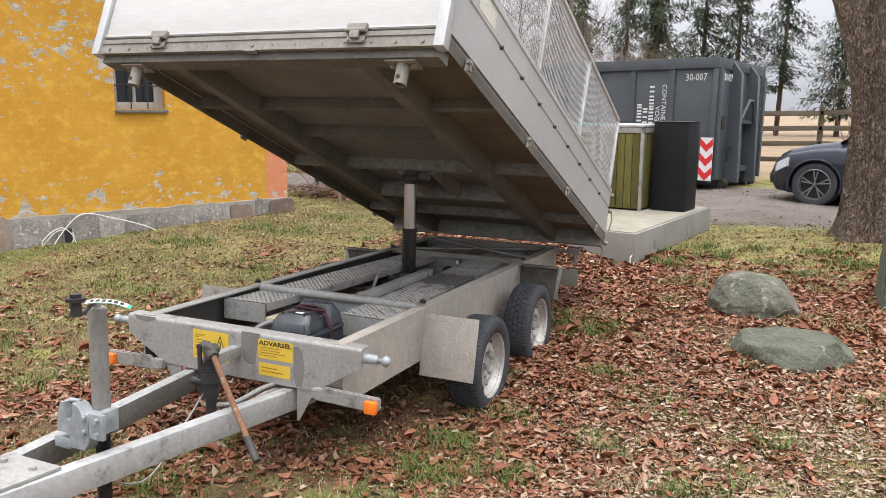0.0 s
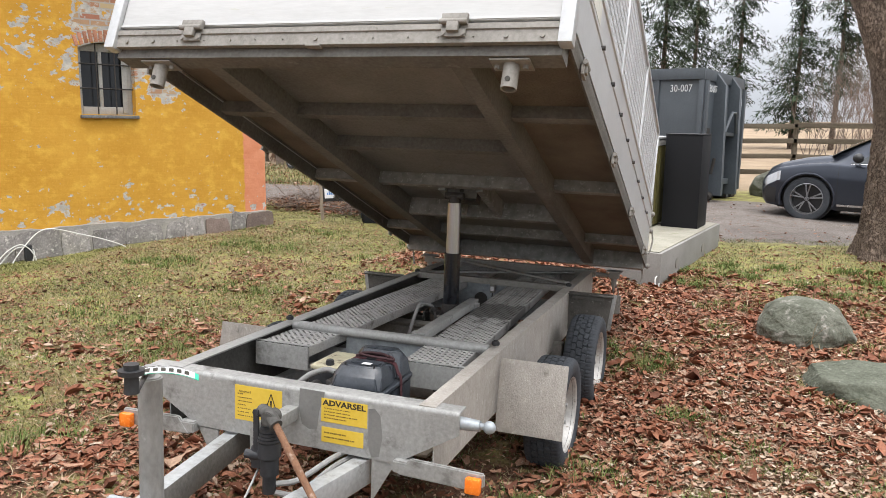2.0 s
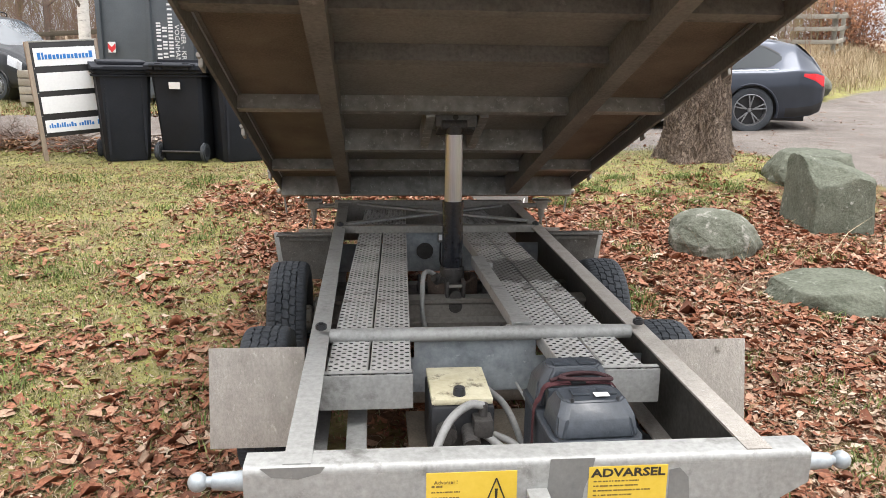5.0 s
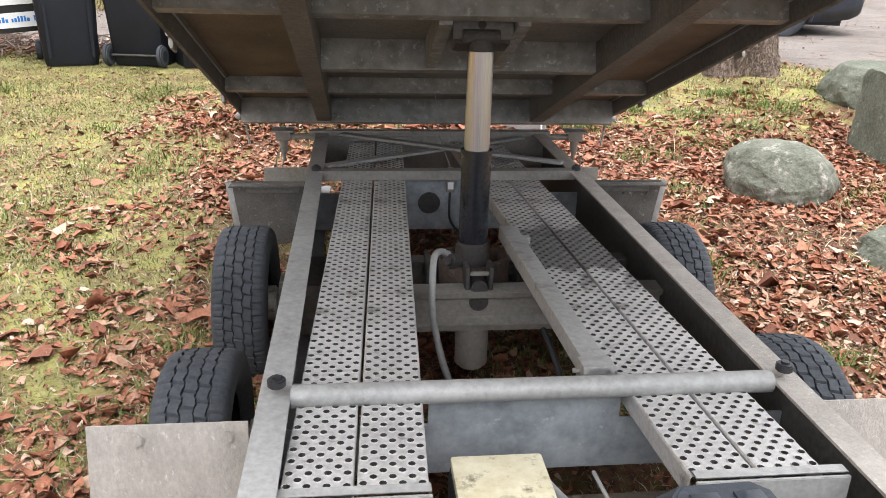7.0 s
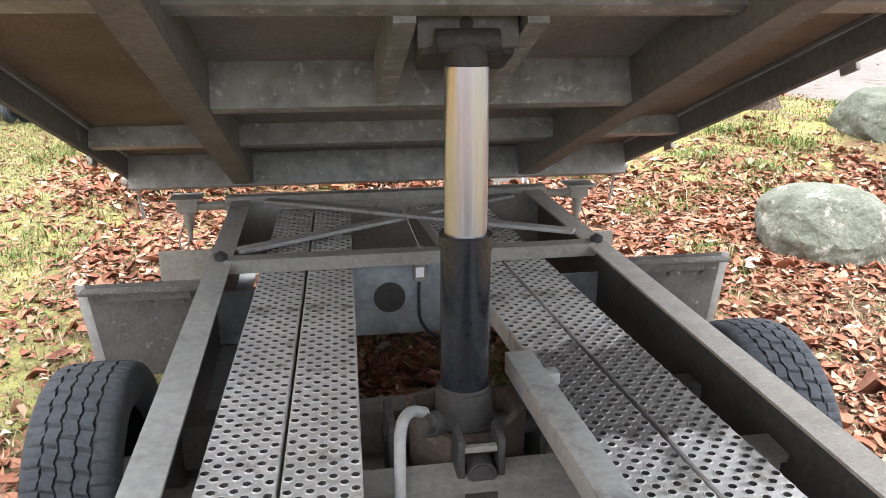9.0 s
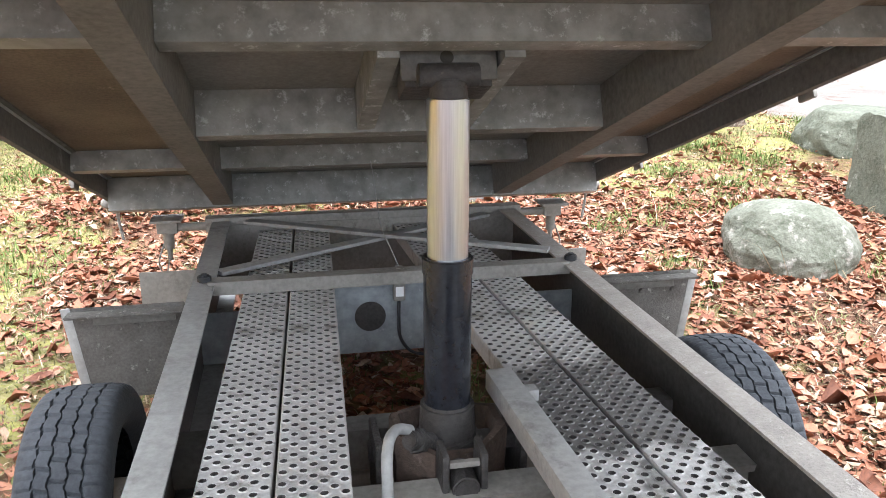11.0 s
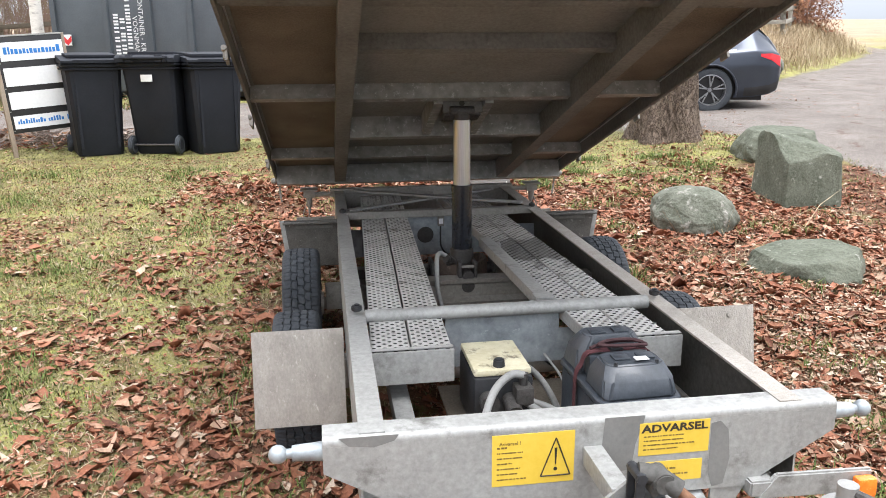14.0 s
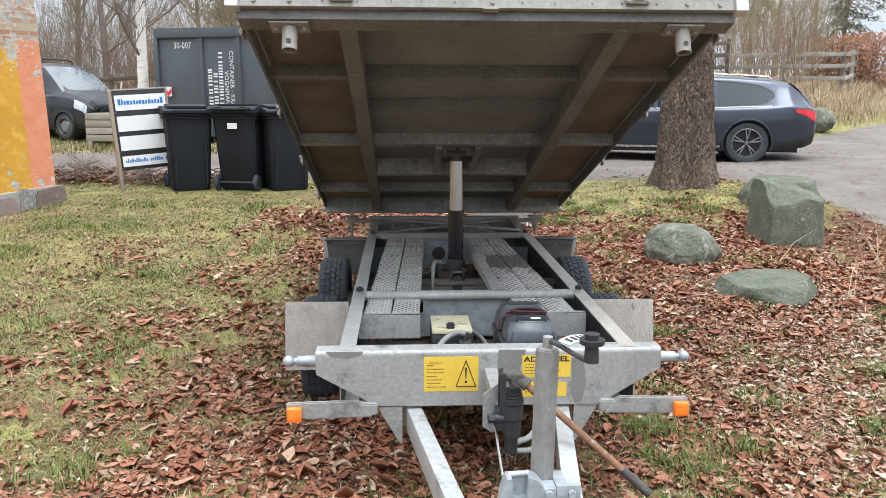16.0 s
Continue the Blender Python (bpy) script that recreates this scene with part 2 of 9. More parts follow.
def rod(bm, p0, p1, r, seg=16, r2=None, bev=0.0):
    p0, p1 = Vector(p0), Vector(p1)
    d = p1 - p0
    m = Matrix.Translation((p0 + p1) / 2) @ d.to_track_quat("Z", "Y").to_matrix().to_4x4()
    out = bmesh.ops.create_cone(bm, cap_ends=True, segments=seg, radius1=r, radius2=r if r2 is None else r2, depth=d.length, matrix=m)
    if bev:
        es = [e for e in {e for v in out["verts"] for e in v.link_edges} if any(len(f.verts) > 4 for f in e.link_faces)]
        bmesh.ops.bevel(bm, geom=es, offset=bev, segments=2, affect="EDGES")
    return out["verts"]


def ball(bm, c, r, seg=16, scale=(1, 1, 1)):
    return bmesh.ops.create_uvsphere(bm, u_segments=seg, v_segments=max(seg // 2, 4), radius=r, matrix=Matrix.Translation(c) @ Matrix.Diagonal((*scale, 1)))["verts"]


def smooth_line(pts, steps=6):
    """A Catmull-Rom line through pts."""
    p = [Vector(q) for q in pts]
    p = [2 * p[0] - p[1], *p, 2 * p[-1] - p[-2]]
    out = []
    for i in range(1, len(p) - 2):
        for k in range(steps):
            t = k / steps
            a, b, c, d = p[i - 1], p[i], p[i + 1], p[i + 2]
            out.append(0.5 * (2 * b + (c - a) * t + (2 * a - 5 * b + 4 * c - d) * t * t + (3 * b - a - 3 * c + d) * t ** 3))
    return out + [p[-2]]


def pipe(bm, pts, r, seg=8, radii=None):
    """A round tube along pts."""
    pts = [Vector(q) for q in pts]
    rings = []
    x = None
    for i, q in enumerate(pts):
        d = (pts[min(i + 1, len(pts) - 1)] - pts[max(i - 1, 0)]).normalized()
        if x is None:
            x = d.orthogonal().normalized()
        x = (x - d * x.dot(d)).normalized()
        y = d.cross(x)
        rr = radii[i] if radii else r
        rings.append([bm.verts.new(q + rr * (math.cos(2 * math.pi * k / seg) * x + math.sin(2 * math.pi * k / seg) * y)) for k in range(seg)])
    for a, b in zip(rings, rings[1:]):
        for k in range(seg):
            bm.faces.new((a[k], a[(k + 1) % seg], b[(k + 1) % seg], b[k]))
    bm.faces.new(list(reversed(rings[0])))
    bm.faces.new(rings[-1])


def prism(bm, poly, axis, a, b):
    """A flat outline, two coordinates a point, pushed along an axis from a to b."""
    def at(u, v, w):
        return {"x": (w, u, v), "y": (u, w, v), "z": (u, v, w)}[axis]
    lo, hi = [bm.verts.new(at(u, v, a)) for u, v in poly], [bm.verts.new(at(u, v, b)) for u, v in poly]
    n = len(poly)
    bm.faces.new(list(reversed(lo)))
    bm.faces.new(hi)
    for k in range(n):
        bm.faces.new((lo[k], lo[(k + 1) % n], hi[(k + 1) % n], hi[k]))


def bevelled(bm, w=0.004, seg=2, angle=40):
    es = [e for e in bm.edges if len(e.link_faces) == 2 and e.calc_face_angle(0) > radians(angle)]
    bmesh.ops.bevel(bm, geom=es, offset=w, segments=seg, affect="EDGES", clamp_overlap=True)
    return bm


def thing(name, label, category, at=(0, 0, 0), turn=0.0, group="", kind="", tilt=(0, 0)):
    ob = new(name)
    ob.matrix_basis = pose(*at, tilt[0], tilt[1], turn)
    return tagged(ob, label, category, group, kind)


def part(name, bm, material, parent, label="", m=None, smooth=True, kind=""):
    """Links a bmesh as ONE mesh object under a thing or a part."""
    bmesh.ops.recalc_face_normals(bm, faces=bm.faces)
    me = bpy.data.meshes.new(name)
    bm.to_mesh(me)
    bm.free()
    me.materials.append(material)
    if smooth:
        me.polygons.foreach_set("use_smooth", [True] * len(me.polygons))
        me.set_sharp_from_angle(angle=radians(38))
    ob = new(name, me)
    ob.parent = parent
    if m is not None:
        ob.matrix_basis = m
    return tagged(ob, label, kind=kind)


def share(ob, m, parent=None):
    """The same mesh again as a part of its own, at the pose m."""
    o = ob.copy()
    scene.collection.objects.link(o)
    o.parent = parent or ob.parent
    o.matrix_basis = m
    return o


def writing(text, size, material, parent, m, name="lettering", depth=0.0006, bold=0.0):
    cu = bpy.data.curves.new(name, "FONT")
    cu.body, cu.size, cu.extrude = text, size, depth
    cu.offset = bold * size
    cu.align_x = "CENTER"
    cu.align_y = "CENTER"
    cu.resolution_u = 2
    tmp = bpy.data.objects.new(name, cu)
    me = bpy.data.meshes.new_from_object(tmp)
    bpy.data.objects.remove(tmp)
    me.materials.append(material)
    ob = new(name, me)
    ob.parent = parent
    ob.matrix_basis = m
    return ob


def raw(name, verts, faces, material, parent=None, smooth=False, kind="", label=""):
    me = bpy.data.meshes.new(name)
    me.from_pydata(verts, [], faces)
    me.materials.append(material)
    if smooth:
        me.polygons.foreach_set("use_smooth", [True] * len(me.polygons))
    ob = new(name, me)
    ob.parent = parent
    return tagged(ob, label, kind=kind)


BM = bmesh.new


def ease(a, b, x):
    """0 at a, 1 at b, smooth between; b may be below a."""
    t = min(max((x - a) / (b - a), 0), 1)
    return t * t * (3 - 2 * t)


def ground_z(x, y):
    """Height of the ground: it rises gently away from the drawbar, more so towards the tree, and levels out at the drive."""
    z = float(np.interp(y, [-30, -4, 0.5, 1.3, 2.0, 3.2, 5.2, 7.4, 8.6, 10.4, 14, 40, 200], [-0.6, -0.22, -0.04, 0.015, 0.08, 0.175, 0.285, 0.38, 0.44, 0.52, 0.60, 1.8, 9.0]))
    z += 0.075 * min(max(x - 0.7, 0), 2.8) * ease(3.6, 6.1, y) * (1 - 0.6 * ease(7.0, 11.0, y))
    z += 0.03 * min(max(x - 5, 0), 30) * ease(3, 10, y)
    z -= 0.09 * ease(1.5, 3.5, x) * ease(8.0, 10.0, y) * ease(16.0, 13.5, y)
    z -= 0.16 * ease(-5.8, -7.8, x) * ease(11.0, 14.5, y)
    z -= 0.085 * min(max(-3.9 - x, 0), 4) * ease(9.0, 6.2, y)
    z += 0.15 * ease(0.85, 0.2, x) * ease(-2.2, -1.2, x) * math.exp(-((y - 4.72) / 0.30) ** 2)
    return z + 0.012 * noise.noise(Vector((x * 0.9, y * 0.9, 0))) + 0.006 * noise.noise(Vector((x * 3.1, y * 3.1, 4)))

# ---------------------------------------------------------------- the tipping trailer
trailer = thing("tipping_trailer", "galvanised twin-axle tipping trailer with its bed half raised", "trailer")


def plank_mesh(length, width, cols=7, cell=0.036, hole=0.0077):
    """A perforated plank: staggered round holes, their dirty walls also darkened for the shade inside, edges folded
    down. Faces of the hole walls come last.
    """
    verts, faces, walls = [], [], []
    w = (width - 0.006) / cols
    n = int(length / cell) - 1
    for c in range(cols):
        off = 0.5 * cell if c % 2 else 0.0
        x0 = -width / 2 + 0.003 + c * w
        for k in range(n):
            y0 = off + k * cell
            cx, cy = x0 + w / 2, y0 + cell / 2
            edge = [(x0, y0), (cx, y0), (x0 + w, y0), (x0 + w, cy), (x0 + w, y0 + cell), (cx, y0 + cell), (x0, y0 + cell), (x0, cy)]
            i = len(verts)
            for q, (ex, ey) in enumerate(edge):
                a = math.pi * (-0.75 + 0.25 * q)
                verts.extend([(ex, ey, 0)] + [(cx + hole * f_ * math.cos(a), cy + hole * f_ * 0.92 * math.sin(a), z_) for f_, z_ in ((1.32, 0.0002), (1.08, 0.0019), (0.92, 0.0012), (0.86, -0.012))])
            for q in range(8):
                p, s = i + 5 * q, i + 5 * ((q + 1) % 8)
                faces.extend([(p, s, s + 1, p + 1), (p + 1, s + 1, s + 2, p + 2), (p + 2, s + 2, s + 3, p + 3)])
                walls.append((p + 3, s + 3, s + 4, p + 4))
        for a, b in ((0.0, off), (off + n * cell, length)):
            if b - a > 0.001:
                i = len(verts)
                verts.extend([(x0, a, 0), (x0 + w, a, 0), (x0 + w, b, 0), (x0, b, 0)])
                faces.append((i, i + 1, i + 2, i + 3))
    for s in (-1, 1):
        i = len(verts)
        e = s * (width / 2 - 0.003)
        verts.extend([(e, 0, 0), (e, length, 0), (e + s * 0.0025, length, -0.004), (e + s * 0.0025, 0, -0.004), (e + s * 0.0025, length, -0.045), (e + s * 0.0025, 0, -0.045)])
        faces.extend([(i, i + 1, i + 2, i + 3), (i + 3, i + 2, i + 4, i + 5)])
    return verts, faces, walls


def build_chassis():
    # two channel rails, open to the inside
    for s in (-1, 1):
        bm = BM()
        x1, x0, t = 0.575 * s, 0.512 * s, 0.006 * s
        prism(bm, [(x1, 0.31), (x1, 0.60), (x0, 0.60), (x0, 0.593), (x1 - t, 0.593), (x1 - t, 0.317), (x0, 0.317), (x0, 0.31)], "y", 0.012, 3.33)
        for v in bm.verts:
            if v.co.y < 0.1 and v.co.z > 0.5:
                v.co.z -= 0.019
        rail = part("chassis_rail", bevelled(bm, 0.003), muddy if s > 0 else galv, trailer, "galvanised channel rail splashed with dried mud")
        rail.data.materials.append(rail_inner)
        # inner faces: grime, with the shade inside the channel put into the colour
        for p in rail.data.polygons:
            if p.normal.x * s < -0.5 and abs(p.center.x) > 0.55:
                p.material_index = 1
    # headboard beam
    bm = BM()
    prism(bm, [(-0.662, 0.556), (-0.662, 0.487), (-0.43, 0.356), (0.43, 0.352), (0.668, 0.495), (0.668, 0.556)], "y", 0.0, 0.010)
    prism(bm, [(0.0, 0.5562), (0.0, 0.564), (0.0025, 0.5715), (0.008, 0.5765), (0.0155, 0.5785), (0.075, 0.5785), (0.075, 0.571), (0.016, 0.571), (0.0115, 0.568), (0.010, 0.563), (0.010, 0.5562)], "x", -0.662, 0.668)
    part("front_beam", bm, galv, trailer, "galvanised front beam with slanted ends")
    for s in (-1, 1):
        bm = BM()
        prism(bm, [(s * 0.43, 0.351), (s * 0.345, 0.20), (s * 0.335, 0.20), (s * 0.335, 0.351)], "y", 0.004, 0.012)
        part("gusset", bevelled(bm, 0.002), galv, trailer)
    # tie-down pins with ball ends
    for s in (-1, 1):
        bm = BM()
        rod(bm, (s * 0.66, 0.035, 0.53), (s * 0.735, 0.035, 0.53), 0.024, 20, 0.019)
        rod(bm, (s * 0.735, 0.035, 0.53), (s * 0.752, 0.035, 0.53), 0.012, 14)
        ball(bm, (s * 0.768, 0.035, 0.53), 0.023, 18)
        part("ball_pin", bm, galv_blue, trailer, "pin with a round ball end")
    # lamp arms
    for s in (-1, 1):
        bm = BM()
        prism(bm, [(s * 0.445, 0.325), (s * 0.50, 0.392), (s * 0.775, 0.385), (s * 0.775, 0.335), (s * 0.70, 0.318)], "y", -0.03, -0.012)
        box(bm, (min(s * 0.43, s * 0.50), -0.028, 0.33), (max(s * 0.43, s * 0.50), 0.03, 0.375))
        arm = part("lamp_arm", bevelled(bm, 0.005), galv, trailer)
        bm = BM()
        box(bm, (s * 0.742 - 0.028, -0.062, 0.318), (s * 0.742 + 0.028, -0.031, 0.374), bev=0.009)
        part("marker_lamp", bm, amber, arm, "amber side marker lamp")
    # drawbar
    for s in (-1, 1):
        bm = BM()
        d = Vector((s * 0.085, -1.30, 0.30)) - Vector((s * 0.31, 0.16, 0.29))
        m = Matrix.Translation((s * 0.31, 0.16, 0.29)) @ d.to_track_quat("Y", "Z").to_matrix().to_4x4()
        box(bm, (-0.03, 0, -0.05), (0.03, d.length, 0.05), m, 0.008)
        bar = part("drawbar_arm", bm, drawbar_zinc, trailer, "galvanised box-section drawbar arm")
        bar.data.materials.append(grimy_shaded)
        # sides facing each other take a darker colour that stands for their shade
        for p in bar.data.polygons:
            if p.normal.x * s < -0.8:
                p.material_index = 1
    bm = BM()
    prism(bm, [(-0.13, -1.06), (0.13, -1.06), (0.10, -1.34), (0.055, -1.62), (-0.055, -1.62), (-0.10, -1.34)], "z", 0.352, 0.362)
    bevelled(bm, 0.003)
    for x, y in ((-0.07, -1.12), (0.07, -1.12), (0.0, -1.42)):
        rod(bm, (x, y, 0.36), (x, y, 0.374), 0.014, 6)
    plate = part("drawbar_plate", bm, galv, trailer)
    bm = BM()
    rod(bm, (0, -1.3, 0.40), (0, -1.62, 0.40), 0.036, 20, bev=0.004)
    box(bm, (-0.05, -1.5, 0.36), (0.05, -1.3, 0.41), bev=0.01)
    rod(bm, (-0.06, -1.36, 0.40), (-0.12, -1.24, 0.42), 0.012, 10)
    part("coupling", bm, galv_blue, trailer, "tow coupling of the drawbar")
    # jack leg with clamp and crank
    jack = BM()
    rod(jack, (0.056, -0.82, 0.40), (0.062, -0.828, 0.855), 0.032, 28, bev=0.004)
    rod(jack, (0.062, -0.828, 0.853), (0.062, -0.828, 0.885), 0.014, 12)
    leg = part("jack_leg", jack, tube_zinc, trailer, "galvanised jack tube")
    bm = BM()
    rod(bm, (0.056, -0.82, -0.10), (0.056, -0.82, 0.41), 0.026, 24)
    rod(bm, (0.056, -0.82, -0.115), (0.056, -0.82, -0.095), 0.07, 24, bev=0.004)
    rod(bm, (0.056, -0.82, 0.385), (0.056, -0.82, 0.405), 0.038, 24)
    part("inner_tube", bm, black_paint, leg, "black inner tube and foot of the jack")
    bm = BM()
    prism(bm, [(-0.075, 0.395), (-0.066, 0.47), (-0.052, 0.508), (-0.038, 0.508), (-0.036, 0.468), (-0.028, 0.448), (-0.014, 0.442), (0.0, 0.450), (0.006, 0.47), (0.006, 0.512), (0.03, 0.505), (0.052, 0.478), (0.082, 0.480), (0.082, 0.375), (0.06, 0.345), (-0.012, 0.345), (-0.012, 0.395)], "y", -0.905, -0.853)
    bevelled(bm, 0.007)
    rod(bm, (-0.046, -0.868, 0.505), (0.012, -0.868, 0.509), 0.009, 12)
    box(bm, (-0.050, -0.868, 0.42), (0.02, -0.854, 0.505), bev=0.003)
    box(bm, (0.083, -0.905, 0.395), (0.150, -0.888, 0.488), bev=0.003)
    box(bm, (0.084, -0.889, 0.400), (0.118, -0.80, 0.482), bev=0.004)
    box(bm, (-0.10, -0.90, 0.33), (-0.02, -0.77, 0.372), bev=0.006)
    for z in (0.415, 0.467):
        for x in (0.062, 0.125):
            rod(bm, (x, -0.905, z), (x, -0.918, z), 0.011, 6)
    part("jack_clamp", bm, galv_blue, trailer, "bolted clamp of the jack")
    bm = BM()
    pipe(bm, smooth_line([(0.062, -0.828, 0.876), (0.085, -0.87, 0.873), (0.135, -0.96, 0.862), (0.143, -0.985, 0.872)]), 0.007, 8)
    part("crank_arm", bm, cast_dirty, leg)
    bm = BM()
    rod(bm, (0.143, -0.985, 0.866), (0.143, -0.985, 0.91), 0.019, 18, 0.017)
    rod(bm, (0.143, -0.985, 0.900), (0.143, -0.985, 0.940), 0.030, 24, 0.033, bev=0.014)
    part("crank_knob", bm, plastic, leg, "round black crank knob")
    # number tag hanging on the crank
    a, b = Vector((0.090, -0.90, 0.888)), Vector((0.206, -0.81, 0.866))
    flat = Vector((b.x - a.x, b.y - a.y, 0)).normalized()
    across = Vector((-0.08, -0.18, 0.97)).cross(flat).normalized()

    def bent(v):
        """A point of the flat tag, bowed along the tag's length."""
        u = v.x / 0.144 + 0.5
        p = a.lerp(b, u) + Vector((0, 0, 0.013 * 4 * u * (1 - u)))
        slope = (b.z - a.z) + 0.052 * (1 - 2 * u)
        way = (flat * 0.147 + Vector((0, 0, slope))).normalized()
        return p + across * v.y + way.cross(across) * v.z

    def strip(bm, x0, x1, wide, z0, z1):
        for k in range(12):
            q0, q1 = x0 + (x1 - x0) * k / 12, x0 + (x1 - x0) * (k + 1) / 12
            box(bm, (q0, -wide, z0), (q1, wide, z1))
        bmesh.ops.remove_doubles(bm, verts=bm.verts, dist=0.00005)
        for v in bm.verts:
            v.co = bent(v.co)

    bm = BM()
    strip(bm, -0.072, 0.072, 0.020, -0.0008, 0.0008)
    tag = part("number_tag", bm, tag_green, leg, "curved white plastic tag with a green end")
    for sgn in (1, -1):
        bm = BM()
        strip(bm, -0.0715, 0.062, 0.0195, 0.0010 if sgn > 0 else -0.0015, 0.0015 if sgn > 0 else -0.0010)
        part("tag_face", bm, tag_white, tag)
        for k in range(6):
            bm = BM()
            box(bm, (-0.058 + 0.019 * k, -0.013, 0.0018), (-0.046 + 0.019 * k, 0.013, 0.0023))
            for v in bm.verts:
                v.co = bent(Vector((v.co.x, v.co.y, sgn * v.co.z)))
            part("tag_bar", bm, print_black, tag)
    # hand pump with its lever
    bm = BM()
    prism(bm, [(-0.045, 0.475), (0.03, 0.535), (0.03, 0.505), (0.0, 0.48), (0.0, 0.385), (0.025, 0.355), (-0.01, 0.33), (-0.045, 0.355)], "y", -0.205, -0.195)
    bevelled(bm, 0.002)
    box(bm, (-0.02, -0.20, 0.455), (0.03, 0.0, 0.505), bev=0.004)
    part("pump_bracket", bm, galv, trailer)
    bm = BM()
    rod(bm, (0.055, -0.236, 0.40), (0.055, -0.236, 0.462), 0.041, 20, bev=0.004)
    for k in range(4):
        rod(bm, (0.055, -0.236, 0.462 + 0.011 * k), (0.055, -0.236, 0.471 + 0.011 * k), 0.043 - 0.003 * k, 20)
    rod(bm, (0.055, -0.236, 0.335), (0.055, -0.236, 0.40), 0.033, 18, bev=0.003)
    rod(bm, (0.055, -0.236, 0.27), (0.055, -0.236, 0.335), 0.024, 16)
    rod(bm, (-0.012, -0.25, 0.405), (0.055, -0.236, 0.405), 0.023, 14, bev=0.004)
    rod(bm, (-0.03, -0.252, 0.405), (-0.008, -0.25, 0.405), 0.017, 8)
    box(bm, (-0.004, -0.262, 0.36), (0.042, -0.206, 0.44), bev=0.006)
    for y in (-0.262, -0.214):
        box(bm, (0.008, y - 0.004, 0.43), (0.030, y + 0.004, 0.575), pose(0, 0, 0, 0, 0, 0), 0.003)
    rod(bm, (0.02, -0.27, 0.565), (0.02, -0.206, 0.565), 0.012, 12)
    pump = part("hand_pump", bm, plastic, trailer, "black hydraulic hand pump")
    bm = BM()
    pipe(bm, [(0.022, -0.238, 0.566), (0.06, -0.248, 0.562), (0.105, -0.272, 0.534)], 0.023, 16)
    rod(bm, (0.07, -0.278, 0.552), (0.07, -0.218, 0.552), 0.025, 16, bev=0.003)
    box(bm, (0.045, -0.268, 0.52), (0.062, -0.218, 0.555), bev=0.004)
    part("lever_socket", bm, rail_inner, pump, "worn steel lever socket")
    bm = BM()
    rod(bm, (0.095, -0.266, 0.54), (0.45, -0.462, 0.256), 0.0125, 14)
    lever = part("pump_lever", bm, rust, pump, "rusty pipe lever of the pump")
    bm = BM()
    rod(bm, (0.405, -0.437, 0.292), (0.487, -0.482, 0.226), 0.0155, 14)
    part("lever_grip", bm, cast_dirty, lever)
    for pts in ([(0.075, -0.225, 0.30), (0.14, -0.18, 0.31), (0.20, -0.06, 0.35), (0.20, 0.1, 0.33)], [(0.07, -0.23, 0.27), (0.15, -0.20, 0.27), (0.22, -0.08, 0.33), (0.22, 0.1, 0.31)]):
        bm = BM()
        pipe(bm, smooth_line(pts), 0.011, 8)
        part("pump_hose", bm, hose_mat, pump)
    bm = BM()
    pipe(bm, smooth_line([(0.0, -0.2, 0.36), (0.01, -0.35, 0.25), (0.03, -0.62, 0.10), (0.02, -0.95, 0.30)]), 0.0045, 6)
    part("brake_cable", bm, galv, trailer)
    # dark weathered patches on the beam
    for outline in (((0.035, 0.577), (0.030, 0.50), (0.045, 0.44), (0.075, 0.425), (0.110, 0.43), (0.118, 0.50), (0.135, 0.55), (0.140, 0.577)), ((0.320, 0.54), (0.345, 0.545), (0.368, 0.52), (0.378, 0.44), (0.365, 0.365), (0.335, 0.358), (0.322, 0.40)), ((-0.625, 0.5775), (-0.60, 0.555), (-0.54, 0.548), (-0.49, 0.562), (-0.48, 0.5775))):
        bm = BM()
        prism(bm, list(outline), "y", -0.0008, 0.0002)
        part("weathered_patch", bm, patch_grey, trailer, "dark weathered patch in the zinc", smooth=False)
    # stickers on the beam
    for x0, x1, z0, z1 in ((-0.252, -0.042, 0.413, 0.552), (0.127, 0.316, 0.464, 0.554), (0.129, 0.302, 0.386, 0.444)):
        bm = BM()
        box(bm, (x0, -0.0012, z0), (x1, 0.0, z1))
        st = part("warning_sticker", bm, yellow, trailer, "yellow warning sticker", smooth=False)
        rnd = random.Random(int(x0 * 1000 + z0 * 100))
        rows = {0.413: 7, 0.464: 4, 0.386: 2}[z0]
        top = z1 - (0.034 if z0 == 0.464 else 0.016)
        x_end = x0 + (0.115 if z0 == 0.413 else x1 - x0 - 0.015)
        top -= 0.014 if z0 == 0.413 else 0.0
        for k in range(rows):
            bm = BM()
            z = top - (top - z0 - 0.008) * (k + 0.3) / rows
            h = 0.0048 if (z0 == 0.386 or (z0 == 0.413 and k == 0)) else 0.0034
            wide = (x_end - x0) * rnd.uniform(0.55, 0.98) * (0.45 if z0 == 0.413 and k in (0, 3) else 1)
            xx = x0 + 0.012
            while xx < x0 + wide:
                w = rnd.uniform(0.003, 0.009)
                box(bm, (xx, -0.0019, z - h / 2), (min(xx + w, x0 + wide), -0.0013, z + h / 2))
                xx += w + rnd.choice((0.0012, 0.0012, 0.0035))
            part("print_line", bm, print_brown, st, smooth=False, kind="stuff")
        if z0 == 0.464:
            writing("ADVARSEL", 0.029, print_black, st, pose((x0 + x1) / 2, -0.0015, 0.537, 90, 0, 0) @ Matrix.Diagonal((1.28, 1, 1, 1)), bold=0.03)
